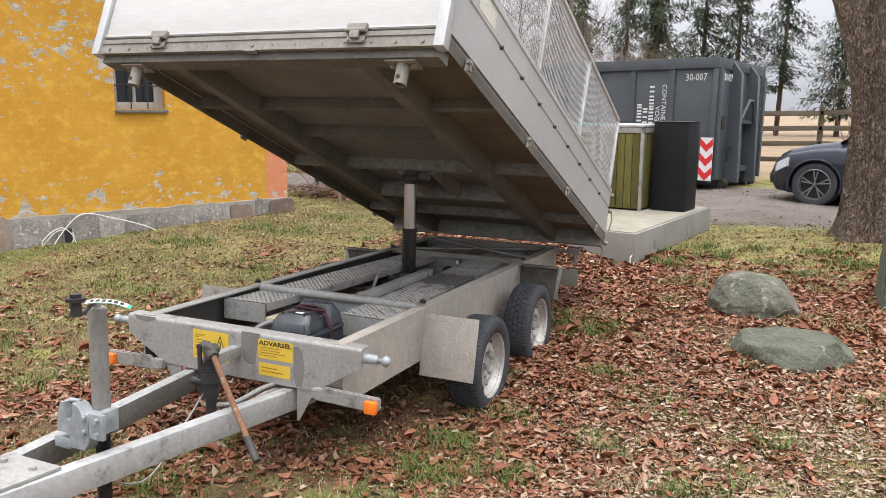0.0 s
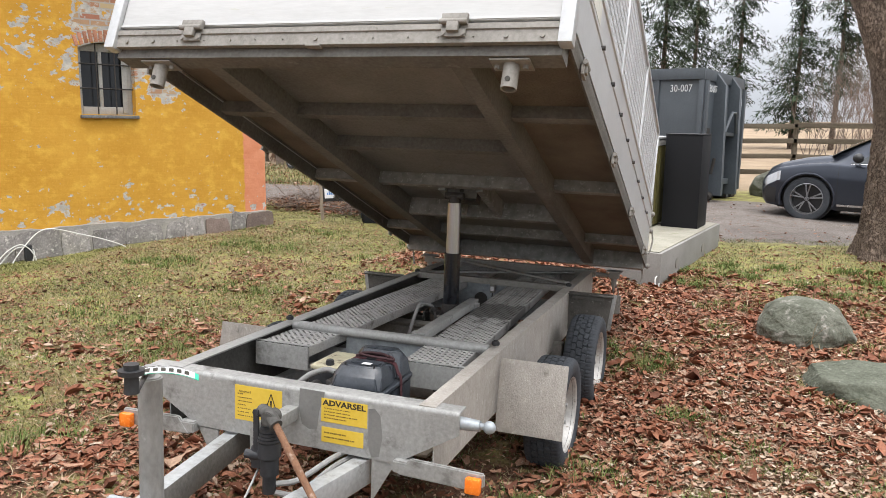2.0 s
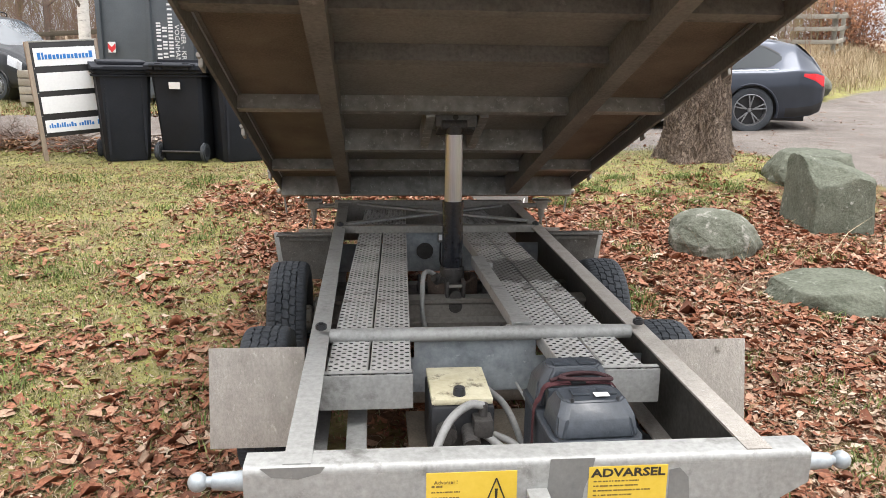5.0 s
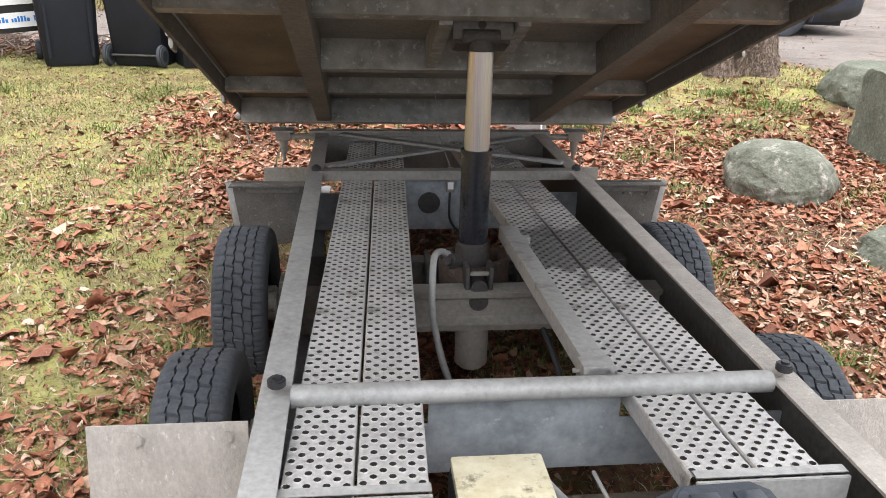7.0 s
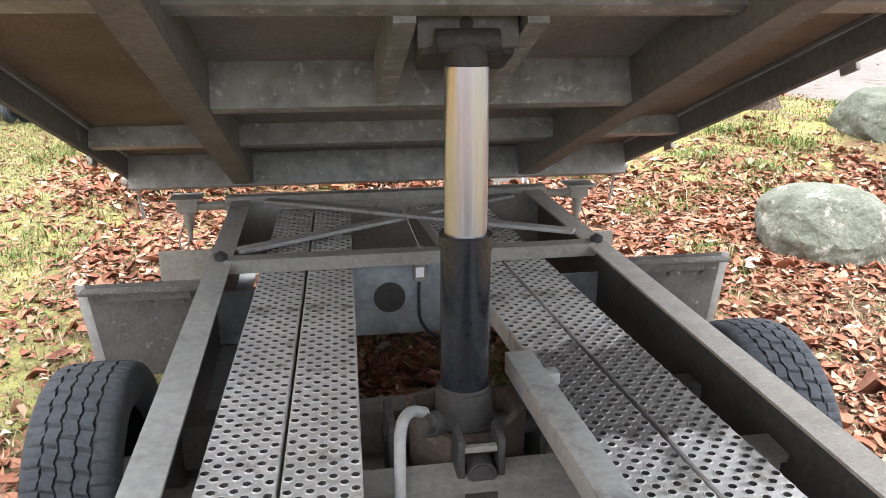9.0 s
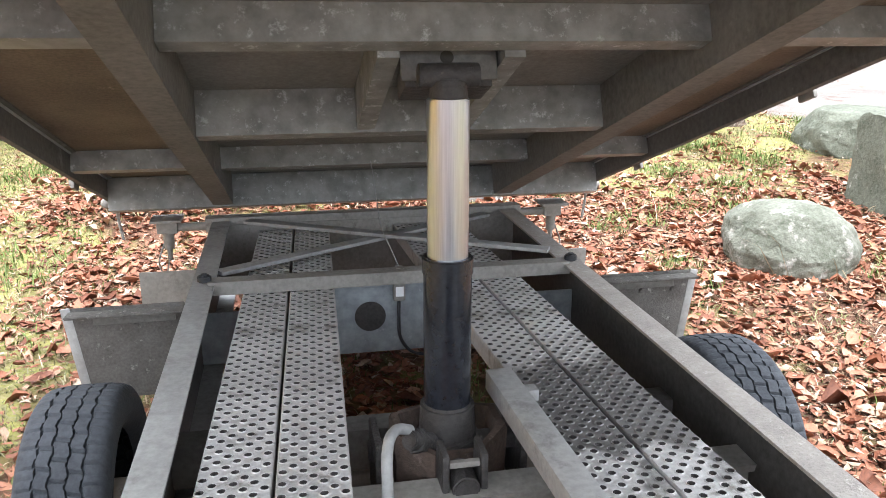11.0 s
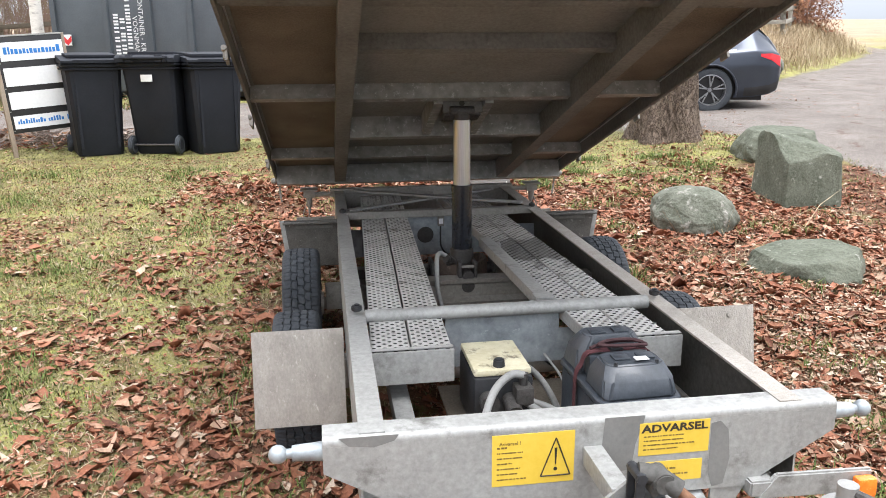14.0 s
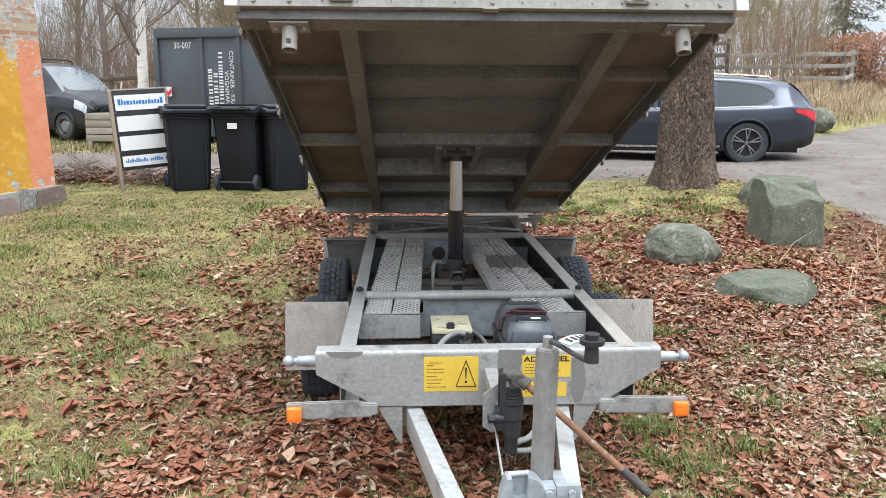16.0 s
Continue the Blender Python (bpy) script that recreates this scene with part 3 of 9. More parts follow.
        if z0 == 0.413:
            bm = BM()
            tri_pts = [Vector((-0.128, -0.0017, 0.432)), Vector((-0.052, -0.0017, 0.432)), Vector((-0.09, -0.0017, 0.535))]
            for i in range(3):
                p, q = tri_pts[i], tri_pts[(i + 1) % 3]
                rod(bm, p, q, 0.0018, 6)
            prism(bm, [(-0.0935, 0.508), (-0.0865, 0.508), (-0.0885, 0.462), (-0.0915, 0.462)], "y", -0.002, -0.0013)
            rod(bm, (-0.09, -0.0021, 0.450), (-0.09, -0.0012, 0.450), 0.005, 12)
            part("warning_sign", bm, print_black, st, smooth=False)
            writing("Advarsel !", 0.0135, print_brown, st, pose(x0 + 0.045, -0.0015, 0.528, 90, 0, 0))
    # cross bars
    bm = BM()
    rod(bm, (-0.512, 0.868, 0.575), (0.512, 0.868, 0.575), 0.0245, 18)
    part("cross_bar", bm, galv, trailer, "round galvanised cross bar")
    bm = BM()
    prism(bm, [(2.54, 0.603), (2.59, 0.603), (2.59, 0.597), (2.547, 0.597), (2.547, 0.565), (2.54, 0.565)], "x", -0.53, 0.53)
    part("cross_bar", bevelled(bm, 0.002), galv_dusty, trailer)
    for y in (0.868, 2.565):
        for s in (-1, 1):
            bm = BM()
            rod(bm, (s * 0.54, y, 0.60), (s * 0.54, y, 0.618), 0.019, 16, bev=0.003)
            rod(bm, (s * 0.54, y, 0.618), (s * 0.54, y, 0.623), 0.009, 6)
            part("rest_pad", bm, plastic, trailer, "black rubber rest pad")
    # cross members under the planks
    for y, z0, z1, d in ((0.885, 0.36, 0.555, 0.008), (2.605, 0.33, 0.56, 0.008)):
        bm = BM()
        prism(bm, [(-0.568, z0), (-0.568, z1 - 0.07), (-0.52, z1 - 0.07), (-0.23, z1 - 0.07), (-0.23, z1), (0.19, z1), (0.19, z1 - 0.07), (0.568, z1 - 0.07), (0.568, z0)], "y", y, y + d)
        box(bm, (-0.568, y + d, z0), (0.568, y + 0.05, z0 + 0.006))
        plate_ = part("cross_plate", bevelled(bm, 0.002), galv_blue, trailer, "galvanised cross plate")
        if y > 2:
            # no hole is cut: a flat dark disc paints the shade of the opening
            bm = BM()
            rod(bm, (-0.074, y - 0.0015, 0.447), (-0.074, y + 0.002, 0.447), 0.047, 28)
            part("plate_opening", bm, cast_dirty, plate_, "dark disc for the shade in a round opening")
    # rolled channel before the cylinder, with a lip above and below, and a plain one behind it
    bm = BM()
    prism(bm, [(1.605, 0.452), (1.600, 0.470), (1.672, 0.474), (1.672, 0.352), (1.595, 0.348), (1.590, 0.368), (1.622, 0.385), (1.622, 0.442)], "x", -0.568, 0.568)
    part("cross_member", bevelled(bm, 0.003), galv_dusty, trailer, "dusty channel carrying the lifting cylinder")
    bm = BM()
    box(bm, (-0.568, 1.93, 0.345), (0.568, 2.0, 0.445), bev=0.006)
    part("cross_member", bm, grimy_shaded, trailer)
    bm = BM()
    box(bm, (-0.568, 3.27, 0.36), (0.568, 3.275, 0.585), bev=0.0015)
    box(bm, (-0.60, 3.276, 0.56), (0.60, 3.335, 0.612), bev=0.004)
    part("rear_beam", bm, galv_dusty, trailer)
    for (xa, ya), (xb, yb), dz in (((-0.51, 2.68), (0.45, 3.25), 0.0), ((0.51, 2.68), (-0.45, 3.25), 0.014)):
        bm = BM()
        d = Vector((xb - xa, yb - ya, 0))
        m = Matrix.Translation((xa, ya, 0.588 + dz)) @ d.to_track_quat("X", "Z").to_matrix().to_4x4()
        box(bm, (0, -0.023, -0.006), (d.length, 0.023, 0.006), m, 0.002)
        part("diagonal_brace", bm, galv, trailer, "flat diagonal brace")
    # stored loading planks in two pairs
    verts, faces, walls = plank_mesh(2.70, 0.126)
    first = second = None
    for x, turn in ((-0.450, -2.2), (-0.319, -2.2), (0.273, 2.6), (0.404, 2.6)):
        m = pose(x, 0.575, 0.562, 0, 0, turn)
        known = first if x < 0 else second
        if known is None:
            known = raw("loading_plank", verts, faces + walls, plank_mat if x < 0 else plank_oily, trailer, label="perforated galvanised loading plank" if x < 0 else "perforated loading plank stained with oil")
            # dark colour on the hole walls stands for the shade below the planks
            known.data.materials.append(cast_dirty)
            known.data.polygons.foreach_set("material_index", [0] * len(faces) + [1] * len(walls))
            known.matrix_basis = m
            first, second = (known, second) if x < 0 else (first, known)
        else:
            share(known, m)
    for x0, x1 in ((-0.530, -0.252), (0.215, 0.505)):
        bm = BM()
        box(bm, (x0, 0.552, 0.455), (x1, 0.560, 0.563))
        box(bm, (x0, 0.560, 0.455), (x1, 0.64, 0.461))
        box(bm, (x0, 0.560, 0.5645), (x1, 0.585, 0.5675))
        part("plank_holder", bevelled(bm, 0.003), galv, trailer)
    bm = BM()
    box(bm, (-0.45, 0.02, 0.335), (-0.39, 0.88, 0.395), bev=0.005)
    part("inner_rail", bm, galv, trailer)
    # prop bar lying between the planks
    bm = BM()
    a, b = Vector((0.142, 0.905, 0.578)), Vector((0.115, 1.855, 0.578))
    d = b - a
    m = Matrix.Translation(a) @ d.to_track_quat("Y", "Z").to_matrix().to_4x4()
    box(bm, (-0.028, 0.0, -0.022), (0.028, d.length, 0.022), m, 0.003)
    box(bm, (-0.036, 0.0, -0.026), (0.036, 0.05, 0.0235), m, 0.002)
    rod(bm, m @ Vector((-0.05, 0.03, 0.0)), m @ Vector((0.05, 0.03, 0.0)), 0.006, 8)
    box(bm, (0.025, d.length - 0.10, -0.01), (0.055, d.length - 0.07, 0.014), m, 0.002)
    rod(bm, m @ Vector((0, d.length - 0.03, 0.021)), m @ Vector((0, d.length - 0.03, 0.0225)), 0.008, 10)
    part("prop_bar", bm, galv, trailer, "galvanised safety prop lying in the frame")
    # limit switch with its cable and pull wire
    bm = BM()
    box(bm, (-0.005, 2.575, 0.50), (0.03, 2.602, 0.575), bev=0.004)
    box(bm, (0.0, 2.568, 0.575), (0.024, 2.60, 0.605), bev=0.003)
    sw = part("limit_switch", bm, galv_dusty, trailer)
    bm = BM()
    box(bm, (0.001, 2.573, 0.515), (0.024, 2.5745, 0.545))
    part("switch_label", bm, tag_white, sw)
    bm = BM()
    pipe(bm, smooth_line([(0.012, 2.59, 0.50), (0.01, 2.585, 0.44), (0.014, 2.58, 0.38), (0.05, 2.57, 0.335), (0.12, 2.55, 0.33)]), 0.005, 6)
    part("switch_cable", bm, plastic, sw)
    bm = BM()
    pipe(bm, smooth_line([(0.012, 2.59, 0.605), (-0.01, 2.60, 0.66), (-0.03, 2.66, 0.72), (-0.035, 2.78, 0.84), (-0.034, 2.86, 0.875)]), 0.0016, 5)
    part("pull_wire", bm, galv, sw)
    # wheel flaps
    for s in (-1, 1):
        bm = BM()
        m = Matrix.Translation((0, 0.80, 0.565)) @ Matrix.Rotation(radians(-11), 4, "X")
        box(bm, (min(s * 0.59, s * 0.893), -0.003, -0.325), (max(s * 0.59, s * 0.893), 0.003, 0.0), m, 0.002)
        for x in (0.63, 0.80):
            rod(bm, m @ Vector((s * x, -0.003, -0.03)), m @ Vector((s * x, -0.010, -0.03)), 0.013, 14, bev=0.002)
        part("front_flap", bm, muddy, trailer, "flat grey splash plate before the wheel")
        bm = BM()
        prism(bm, [(s * 0.576, 0.60), (s * 0.865, 0.60), (s * 0.835, 0.37), (s * 0.79, 0.345), (s * 0.576, 0.345)], "y", 2.405, 2.411)
        box(bm, (min(s * 0.576, s * 0.86), 2.36, 0.585), (max(s * 0.576, s * 0.86), 2.404, 0.592))
        for x in (0.62, 0.70, 0.80):
            rod(bm, (s * x, 2.404, 0.545), (s * x, 2.397, 0.545), 0.008, 8)
        rflap = part("rear_flap", bevelled(bm, 0.002), mud_dark, trailer, "dark splash plate caked with mud")
        bm = BM()
        d = Vector((s * -0.03, 0, -0.23))
        m = Matrix.Translation((s * 0.866, 2.408, 0.60)) @ d.to_track_quat("Z", "Y").to_matrix().to_4x4()
        box(bm, (-0.004, -0.012, 0), (0.004, 0.012, d.length), m, 0.002)
        part("edge_strip", bm, galv, rflap)
        bm = BM()
        box(bm, (min(s * 0.60, s * 0.80), 2.395, 0.555), (max(s * 0.60, s * 0.80), 2.403, 0.575), bev=0.002)
        part("clamp_bar", bm, grimy_shaded, rflap)
        bm = BM()
        box(bm, (min(s * 0.58, s * 0.815), 3.11, 0.335), (max(s * 0.58, s * 0.815), 3.118, 0.470), bev=0.002)
        part("rear_bracket", bm, galv_dusty, trailer)
        bm = BM()
        box(bm, (s * 0.735 - 0.055, 3.25, 0.606), (s * 0.735 + 0.055, 3.36, 0.616), bev=0.002)
        box(bm, (s * 0.735 - 0.036, 3.28, 0.560), (s * 0.735 + 0.036, 3.335, 0.605), bev=0.004)
        rod(bm, (s * 0.735, 3.305, 0.565), (s * 0.735, 3.305, 0.50), 0.021, 14, 0.018)
        rod(bm, (s * 0.735, 3.305, 0.502), (s * 0.735, 3.305, 0.455), 0.011, 12, 0.008)
        rod(bm, (s * 0.60, 3.305, 0.578), (s * 0.735, 3.305, 0.578), 0.016, 14)
        part("bed_hinge", bm, galv_dusty, trailer, "rear hinge post of the tipping bed")
        bm = BM()
        pipe(bm, smooth_line([(s * 0.752, 3.30, 0.52), (s * 0.775, 3.295, 0.45), (s * 0.755, 3.29, 0.40), (s * 0.738, 3.298, 0.46)]), 0.0035, 6)
        part("lynch_pin_chain", bm, galv_dusty, trailer)


def build_wheel():
    """Wheel along x, its outer face towards +x."""
    root = BM()
    rod(root, (-0.10, 0, 0), (0.015, 0, 0), 0.062, 20, bev=0.006)
    wheel = part("wheel", root, rim_mat, trailer, "steel wheel with a worn van tyre")
    # carcass with four zigzag grooves between five ribs, the ribs cut into blocks
    seg = 320
    half = [(0.060, 0.172), (0.078, 0.185), (0.089, 0.212), (0.0895, 0.238), (0.086, 0.256), (0.079, 0.266), (0.070, 0.2705), (0.060, 0.2728)]
    grooves = [(0.0475, 0.2742, 7), (0.0462, 0.2672, 10), (0.0436, 0.2672, 10), (0.0423, 0.2748, 11), (0.031, 0.2754, 12), (0.0187, 0.2757, 13), (0.0174, 0.2685, 14), (0.0148, 0.2685, 14), (0.0135, 0.2760, 15), (0.0, 0.2762, 16)]
    profile = [(-x, r, k if k < 7 else 6.5) for k, (x, r) in enumerate(half)] + [(-x, r, k) for x, r, k in grooves]
    profile += [(-x, r, k) for x, r, k in reversed(profile[:-1])]
    bm = BM()
    rings = []
    for k in range(seg):
        a = 2 * math.pi * k / seg
        zig = (0.0026, 0.0009, -0.0026, -0.0009)[k // 2 % 4]
        ring = []
        for x, r, kind in profile:
            cut = 0.0
            if kind in (15, 16) and k % 8 == 2 or kind in (11, 12, 13) and k % 8 == 6:
                cut = 0.0055
            if kind in (5, 6, 6.5, 7) and k % 8 in (0, 4):
                cut = 0.0042 if k % 8 == 0 else 0.0022
            shift = zig if kind >= 7 and kind not in (12, 16) else 0.0
            skew = 0.05 * x / 0.07 if kind >= 10 else 0.0
            ring.append(bm.verts.new((x + shift, (r - cut) * math.cos(a + skew), (r - cut) * math.sin(a + skew))))
        rings.append(ring)
    for k in range(seg):
        a, b = rings[k], rings[(k + 1) % seg]
        for q in range(len(profile) - 1):
            bm.faces.new((a[q], b[q], b[q + 1], a[q + 1]))
    part("tyre", bm, rubber, wheel, "worn black tyre with block tread")
    bm = BM()
    prof = [(0.080, 0.184), (0.074, 0.176), (0.035, 0.168), (0.015, 0.15), (0.018, 0.132), (0.040, 0.118), (0.046, 0.085), (0.030, 0.06), (0.012, 0.05)]
    rings = [[bm.verts.new((x, r * math.cos(2 * math.pi * k / 40), r * math.sin(2 * math.pi * k / 40))) for x, r in prof] for k in range(40)]
    for k in range(40):
        a, b = rings[k], rings[(k + 1) % 40]
        for j in range(len(prof) - 1):
            bm.faces.new((a[j], b[j], b[j + 1], a[j + 1]))
    part("rim", bm, rim_mat, wheel, "dirty silver steel rim")
    bm = BM()
    rod(bm, (0.01, 0, 0), (0.052, 0, 0), 0.040, 20, 0.034, bev=0.004)
    for k in range(5):
        a = 2 * math.pi * k / 5 + 0.3
        rod(bm, (0.03, 0.07 * math.cos(a), 0.07 * math.sin(a)), (0.056, 0.07 * math.cos(a), 0.07 * math.sin(a)), 0.011, 6)
    part("hub_and_nuts", bm, galv, wheel)
    # vent holes are dark discs on the closed rim, their shade painted
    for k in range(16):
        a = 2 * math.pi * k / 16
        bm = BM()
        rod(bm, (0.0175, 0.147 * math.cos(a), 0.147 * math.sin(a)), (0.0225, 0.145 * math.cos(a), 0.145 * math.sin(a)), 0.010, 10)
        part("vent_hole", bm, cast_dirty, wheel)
    return wheel


def build_running_gear():
    wheel = build_wheel()
    spots = [(s, y, z) for y, z in WHEELS for s in (1, -1)]
    for i, (s, y, z) in enumerate(spots):
        m = pose(s * 0.761, y, z, 20 * i, 0, 0 if s > 0 else 180)
        if i == 0:
            wheel.matrix_basis = m
        else:
            copy_thing(wheel, m)
    for y, z in WHEELS:
        bm = BM()
        rod(bm, (-0.70, y, z), (0.70, y, z), 0.03, 14)
        for s in (-1, 1):
            box(bm, (s * 0.60 - 0.05, y - 0.06, z - 0.02), (s * 0.60 + 0.03, y + 0.02, z + 0.10), bev=0.008)
        part("axle", bm, galv_dusty, trailer)


def build_power_unit():
    # hydraulic power pack with a cream lid
    bm = BM()
    box(bm, (-0.204, 0.475, 0.30), (-0.016, 0.74, 0.49), bev=0.014)
    pack = part("hydraulic_tank", bm, plastic, trailer, "black hydraulic tank with a stained cream lid")
    bm = BM()
    box(bm, (-0.202, 0.485, 0.491), (-0.020, 0.735, 0.512), bev=0.008)
    part("tank_lid", bm, cream, pack, "stained cream lid")
    bm = BM()
    rod(bm, (-0.118, 0.515, 0.511), (-0.118, 0.515, 0.537), 0.020, 12, 0.017, bev=0.003)
    part("filler_cap", bm, plastic, pack)
    bm = BM()
    rod(bm, (-0.16, 0.435, 0.42), (-0.16, 0.475, 0.42), 0.03, 16)
    rod(bm, (-0.09, 0.405, 0.40), (-0.09, 0.475, 0.42), 0.026, 16)
    box(bm, (-0.085, 0.415, 0.42), (-0.03, 0.474, 0.475), bev=0.006)
    rod(bm, (-0.055, 0.45, 0.47), (-0.055, 0.45, 0.512), 0.013, 10)
    part("valve_block", bm, cast_dirty, pack)
    for pts, r in (([(-0.055, 0.45, 0.505), (-0.10, 0.44, 0.512), (-0.165, 0.38, 0.485), (-0.215, 0.30, 0.40), (-0.215, 0.27, 0.31)], 0.0165), ([(-0.06, 0.46, 0.42), (-0.02, 0.40, 0.41), (0.03, 0.33, 0.385), (0.07, 0.26, 0.34)], 0.015), ([(-0.02, 0.46, 0.41), (0.03, 0.42, 0.40), (0.07, 0.37, 0.37), (0.12, 0.36, 0.33)], 0.014), ([(0.0, 0.74, 0.43), (0.04, 0.64, 0.42), (0.06, 0.52, 0.39), (0.08, 0.46, 0.32)], 0.014), ([(-0.10, 0.48, 0.38), (0.0, 0.44, 0.36), (0.09, 0.40, 0.36), (0.05, 0.30, 0.35)], 0.005), ([(0.10, 0.76, 0.44), (0.115, 0.62, 0.42), (0.12, 0.50, 0.38)], 0.006)):
        bm = BM()
        pipe(bm, smooth_line(pts), r * 0.75, 10)
        part("hose", bm, hose_mat, pack, "grey hydraulic hose")
    # floor tray under the unit
    bm = BM()
    box(bm, (-0.26, 0.24, 0.285), (0.46, 0.87, 0.297), bev=0.002)
    part("tray", bm, under_brown, trailer, "dirty leaf-strewn tray under the power unit")
    # battery box with a strap
    bm = BM()
    m = pose(0.186, 0.288, 0.441, 0, 0, 2) @ Matrix.Diagonal((0.72, 0.76, 0.90, 1))
    prism(bm, [(-0.145, -0.20), (0.145, -0.20), (0.16, -0.17), (0.16, 0.22), (0.13, 0.25), (-0.13, 0.25), (-0.16, 0.22), (-0.16, -0.17)], "z", -0.158, 0.10)
    bmesh.ops.transform(bm, matrix=m, verts=bm.verts)
    bevelled(bm, 0.006)
    batt = part("battery_box", bm, plastic_blue, trailer, "bluish black plastic battery box with a maroon strap")

    def hump(bm, x, y0, y1, z0, z1, side, front, back):
        """A block with sloping sides, its corners cut."""
        def ring(w, a, b, z, c):
            return [bm.verts.new(p) for p in ((-w + c, a, z), (w - c, a, z), (w, a + c, z), (w, b - c, z), (w - c, b, z), (-w + c, b, z), (-w, b - c, z), (-w, a + c, z))]
        rs = [ring(x, y0, y1, z0, 0.02), ring(x - side * 0.25, y0 + front * 0.2, y1 - back * 0.2, z0 + (z1 - z0) * 0.55, 0.028), ring(x - side, y0 + front, y1 - back, z1, 0.03)]
        for a, b in zip(rs, rs[1:]):
            for k in range(8):
                bm.faces.new((a[k], a[(k + 1) % 8], b[(k + 1) % 8], b[k]))
        bm.faces.new(rs[-1])
        bm.faces.new(list(reversed(rs[0])))

    bm = BM()
    prism(bm, [(-0.152, -0.208), (0.152, -0.208), (0.168, -0.17), (0.168, 0.222), (0.132, 0.258), (-0.132, 0.258), (-0.168, 0.222), (-0.168, -0.17)], "z", 0.101, 0.122)
    bmesh.ops.transform(bm, matrix=m, verts=bm.verts)
    lid = part("box_lid", bevelled(bm, 0.003, 1), plastic_blue, batt, "moulded plastic lid with a lip")
    for args in ((0.155, 0.065, 0.245, 0.123, 0.238, 0.045, 0.03, 0.05), (0.150, -0.198, 0.012, 0.123, 0.216, 0.035, 0.055, 0.02)):
        bm = BM()
        hump(bm, *args)
        bmesh.ops.transform(bm, matrix=m, verts=bm.verts)
        part("raised_half", bevelled(bm, 0.005, 2), plastic_blue, batt)
    bm = BM()
    box(bm, (-0.125, 0.013, 0.123), (0.125, 0.066, 0.196), m, 0.006)
    part("waist", bm, plastic_blue, batt)
    for x, y, z in ((-0.07, -0.10, 0.2165), (0.03, -0.10, 0.2165), (-0.08, 0.11, 0.2385), (0.02, 0.11, 0.2385)):
        bm = BM()
        box(bm, (x, y, z), (x + 0.064, y + 0.05, z + 0.005), m, 0.003)
        part("raised_panel", bm, plastic_blue, batt)
    for x in (-0.055, 0.055):
        bm = BM()
        rod(bm, m @ Vector((x * 1.5, -0.135, 0.205)), m @ Vector((x * 1.5, -0.135, 0.224)), 0.005, 8)
        part("peg", bm, plastic, batt)
    bm = BM()
    pts = smooth_line([(-0.172, 0.04, -0.12), (-0.173, 0.04, 0.11), (-0.15, 0.04, 0.16), (-0.12, 0.04, 0.201), (0.0, 0.04, 0.204), (0.12, 0.04, 0.201), (0.15, 0.04, 0.16), (0.173, 0.04, 0.11), (0.172, 0.04, -0.12)], 4)
    rows_ = [[bm.verts.new(m @ (p + Vector((0, s * 0.016, h)))) for s, h in ((-1, 0.0), (1, 0.0), (1, 0.004), (-1, 0.004))] for p in pts]
    for a, b in zip(rows_, rows_[1:]):
        for k in range(4):
            bm.faces.new((a[k], a[(k + 1) % 4], b[(k + 1) % 4], b[k]))
    part("strap", bm, strap_mat, batt, "maroon webbing strap")
    bm = BM()
    box(bm, (-0.035, 0.02, 0.206), (0.02, 0.062, 0.216), m, 0.003)
    part("strap_buckle", bm, plastic, batt)
    bm = BM()
    box(bm, (0.005, -0.125, 0.2225), (0.058, -0.092, 0.2235), m)
    part("box_label", bm, tag_white, batt)
    bm = BM()
    pipe(bm, smooth_line([m @ Vector(p) for p in ((-0.11, 0.05, 0.212), (-0.03, 0.068, 0.222), (0.08, 0.062, 0.224), (0.125, 0.04, 0.215), (0.08, 0.018, 0.222), (-0.02, 0.016, 0.226), (-0.08, 0.034, 0.228), (-0.02, 0.056, 0.232), (0.06, 0.05, 0.232), (0.10, 0.03, 0.228))]), 0.0055, 8)
    part("coiled_cable", bm, strap_dark, batt)


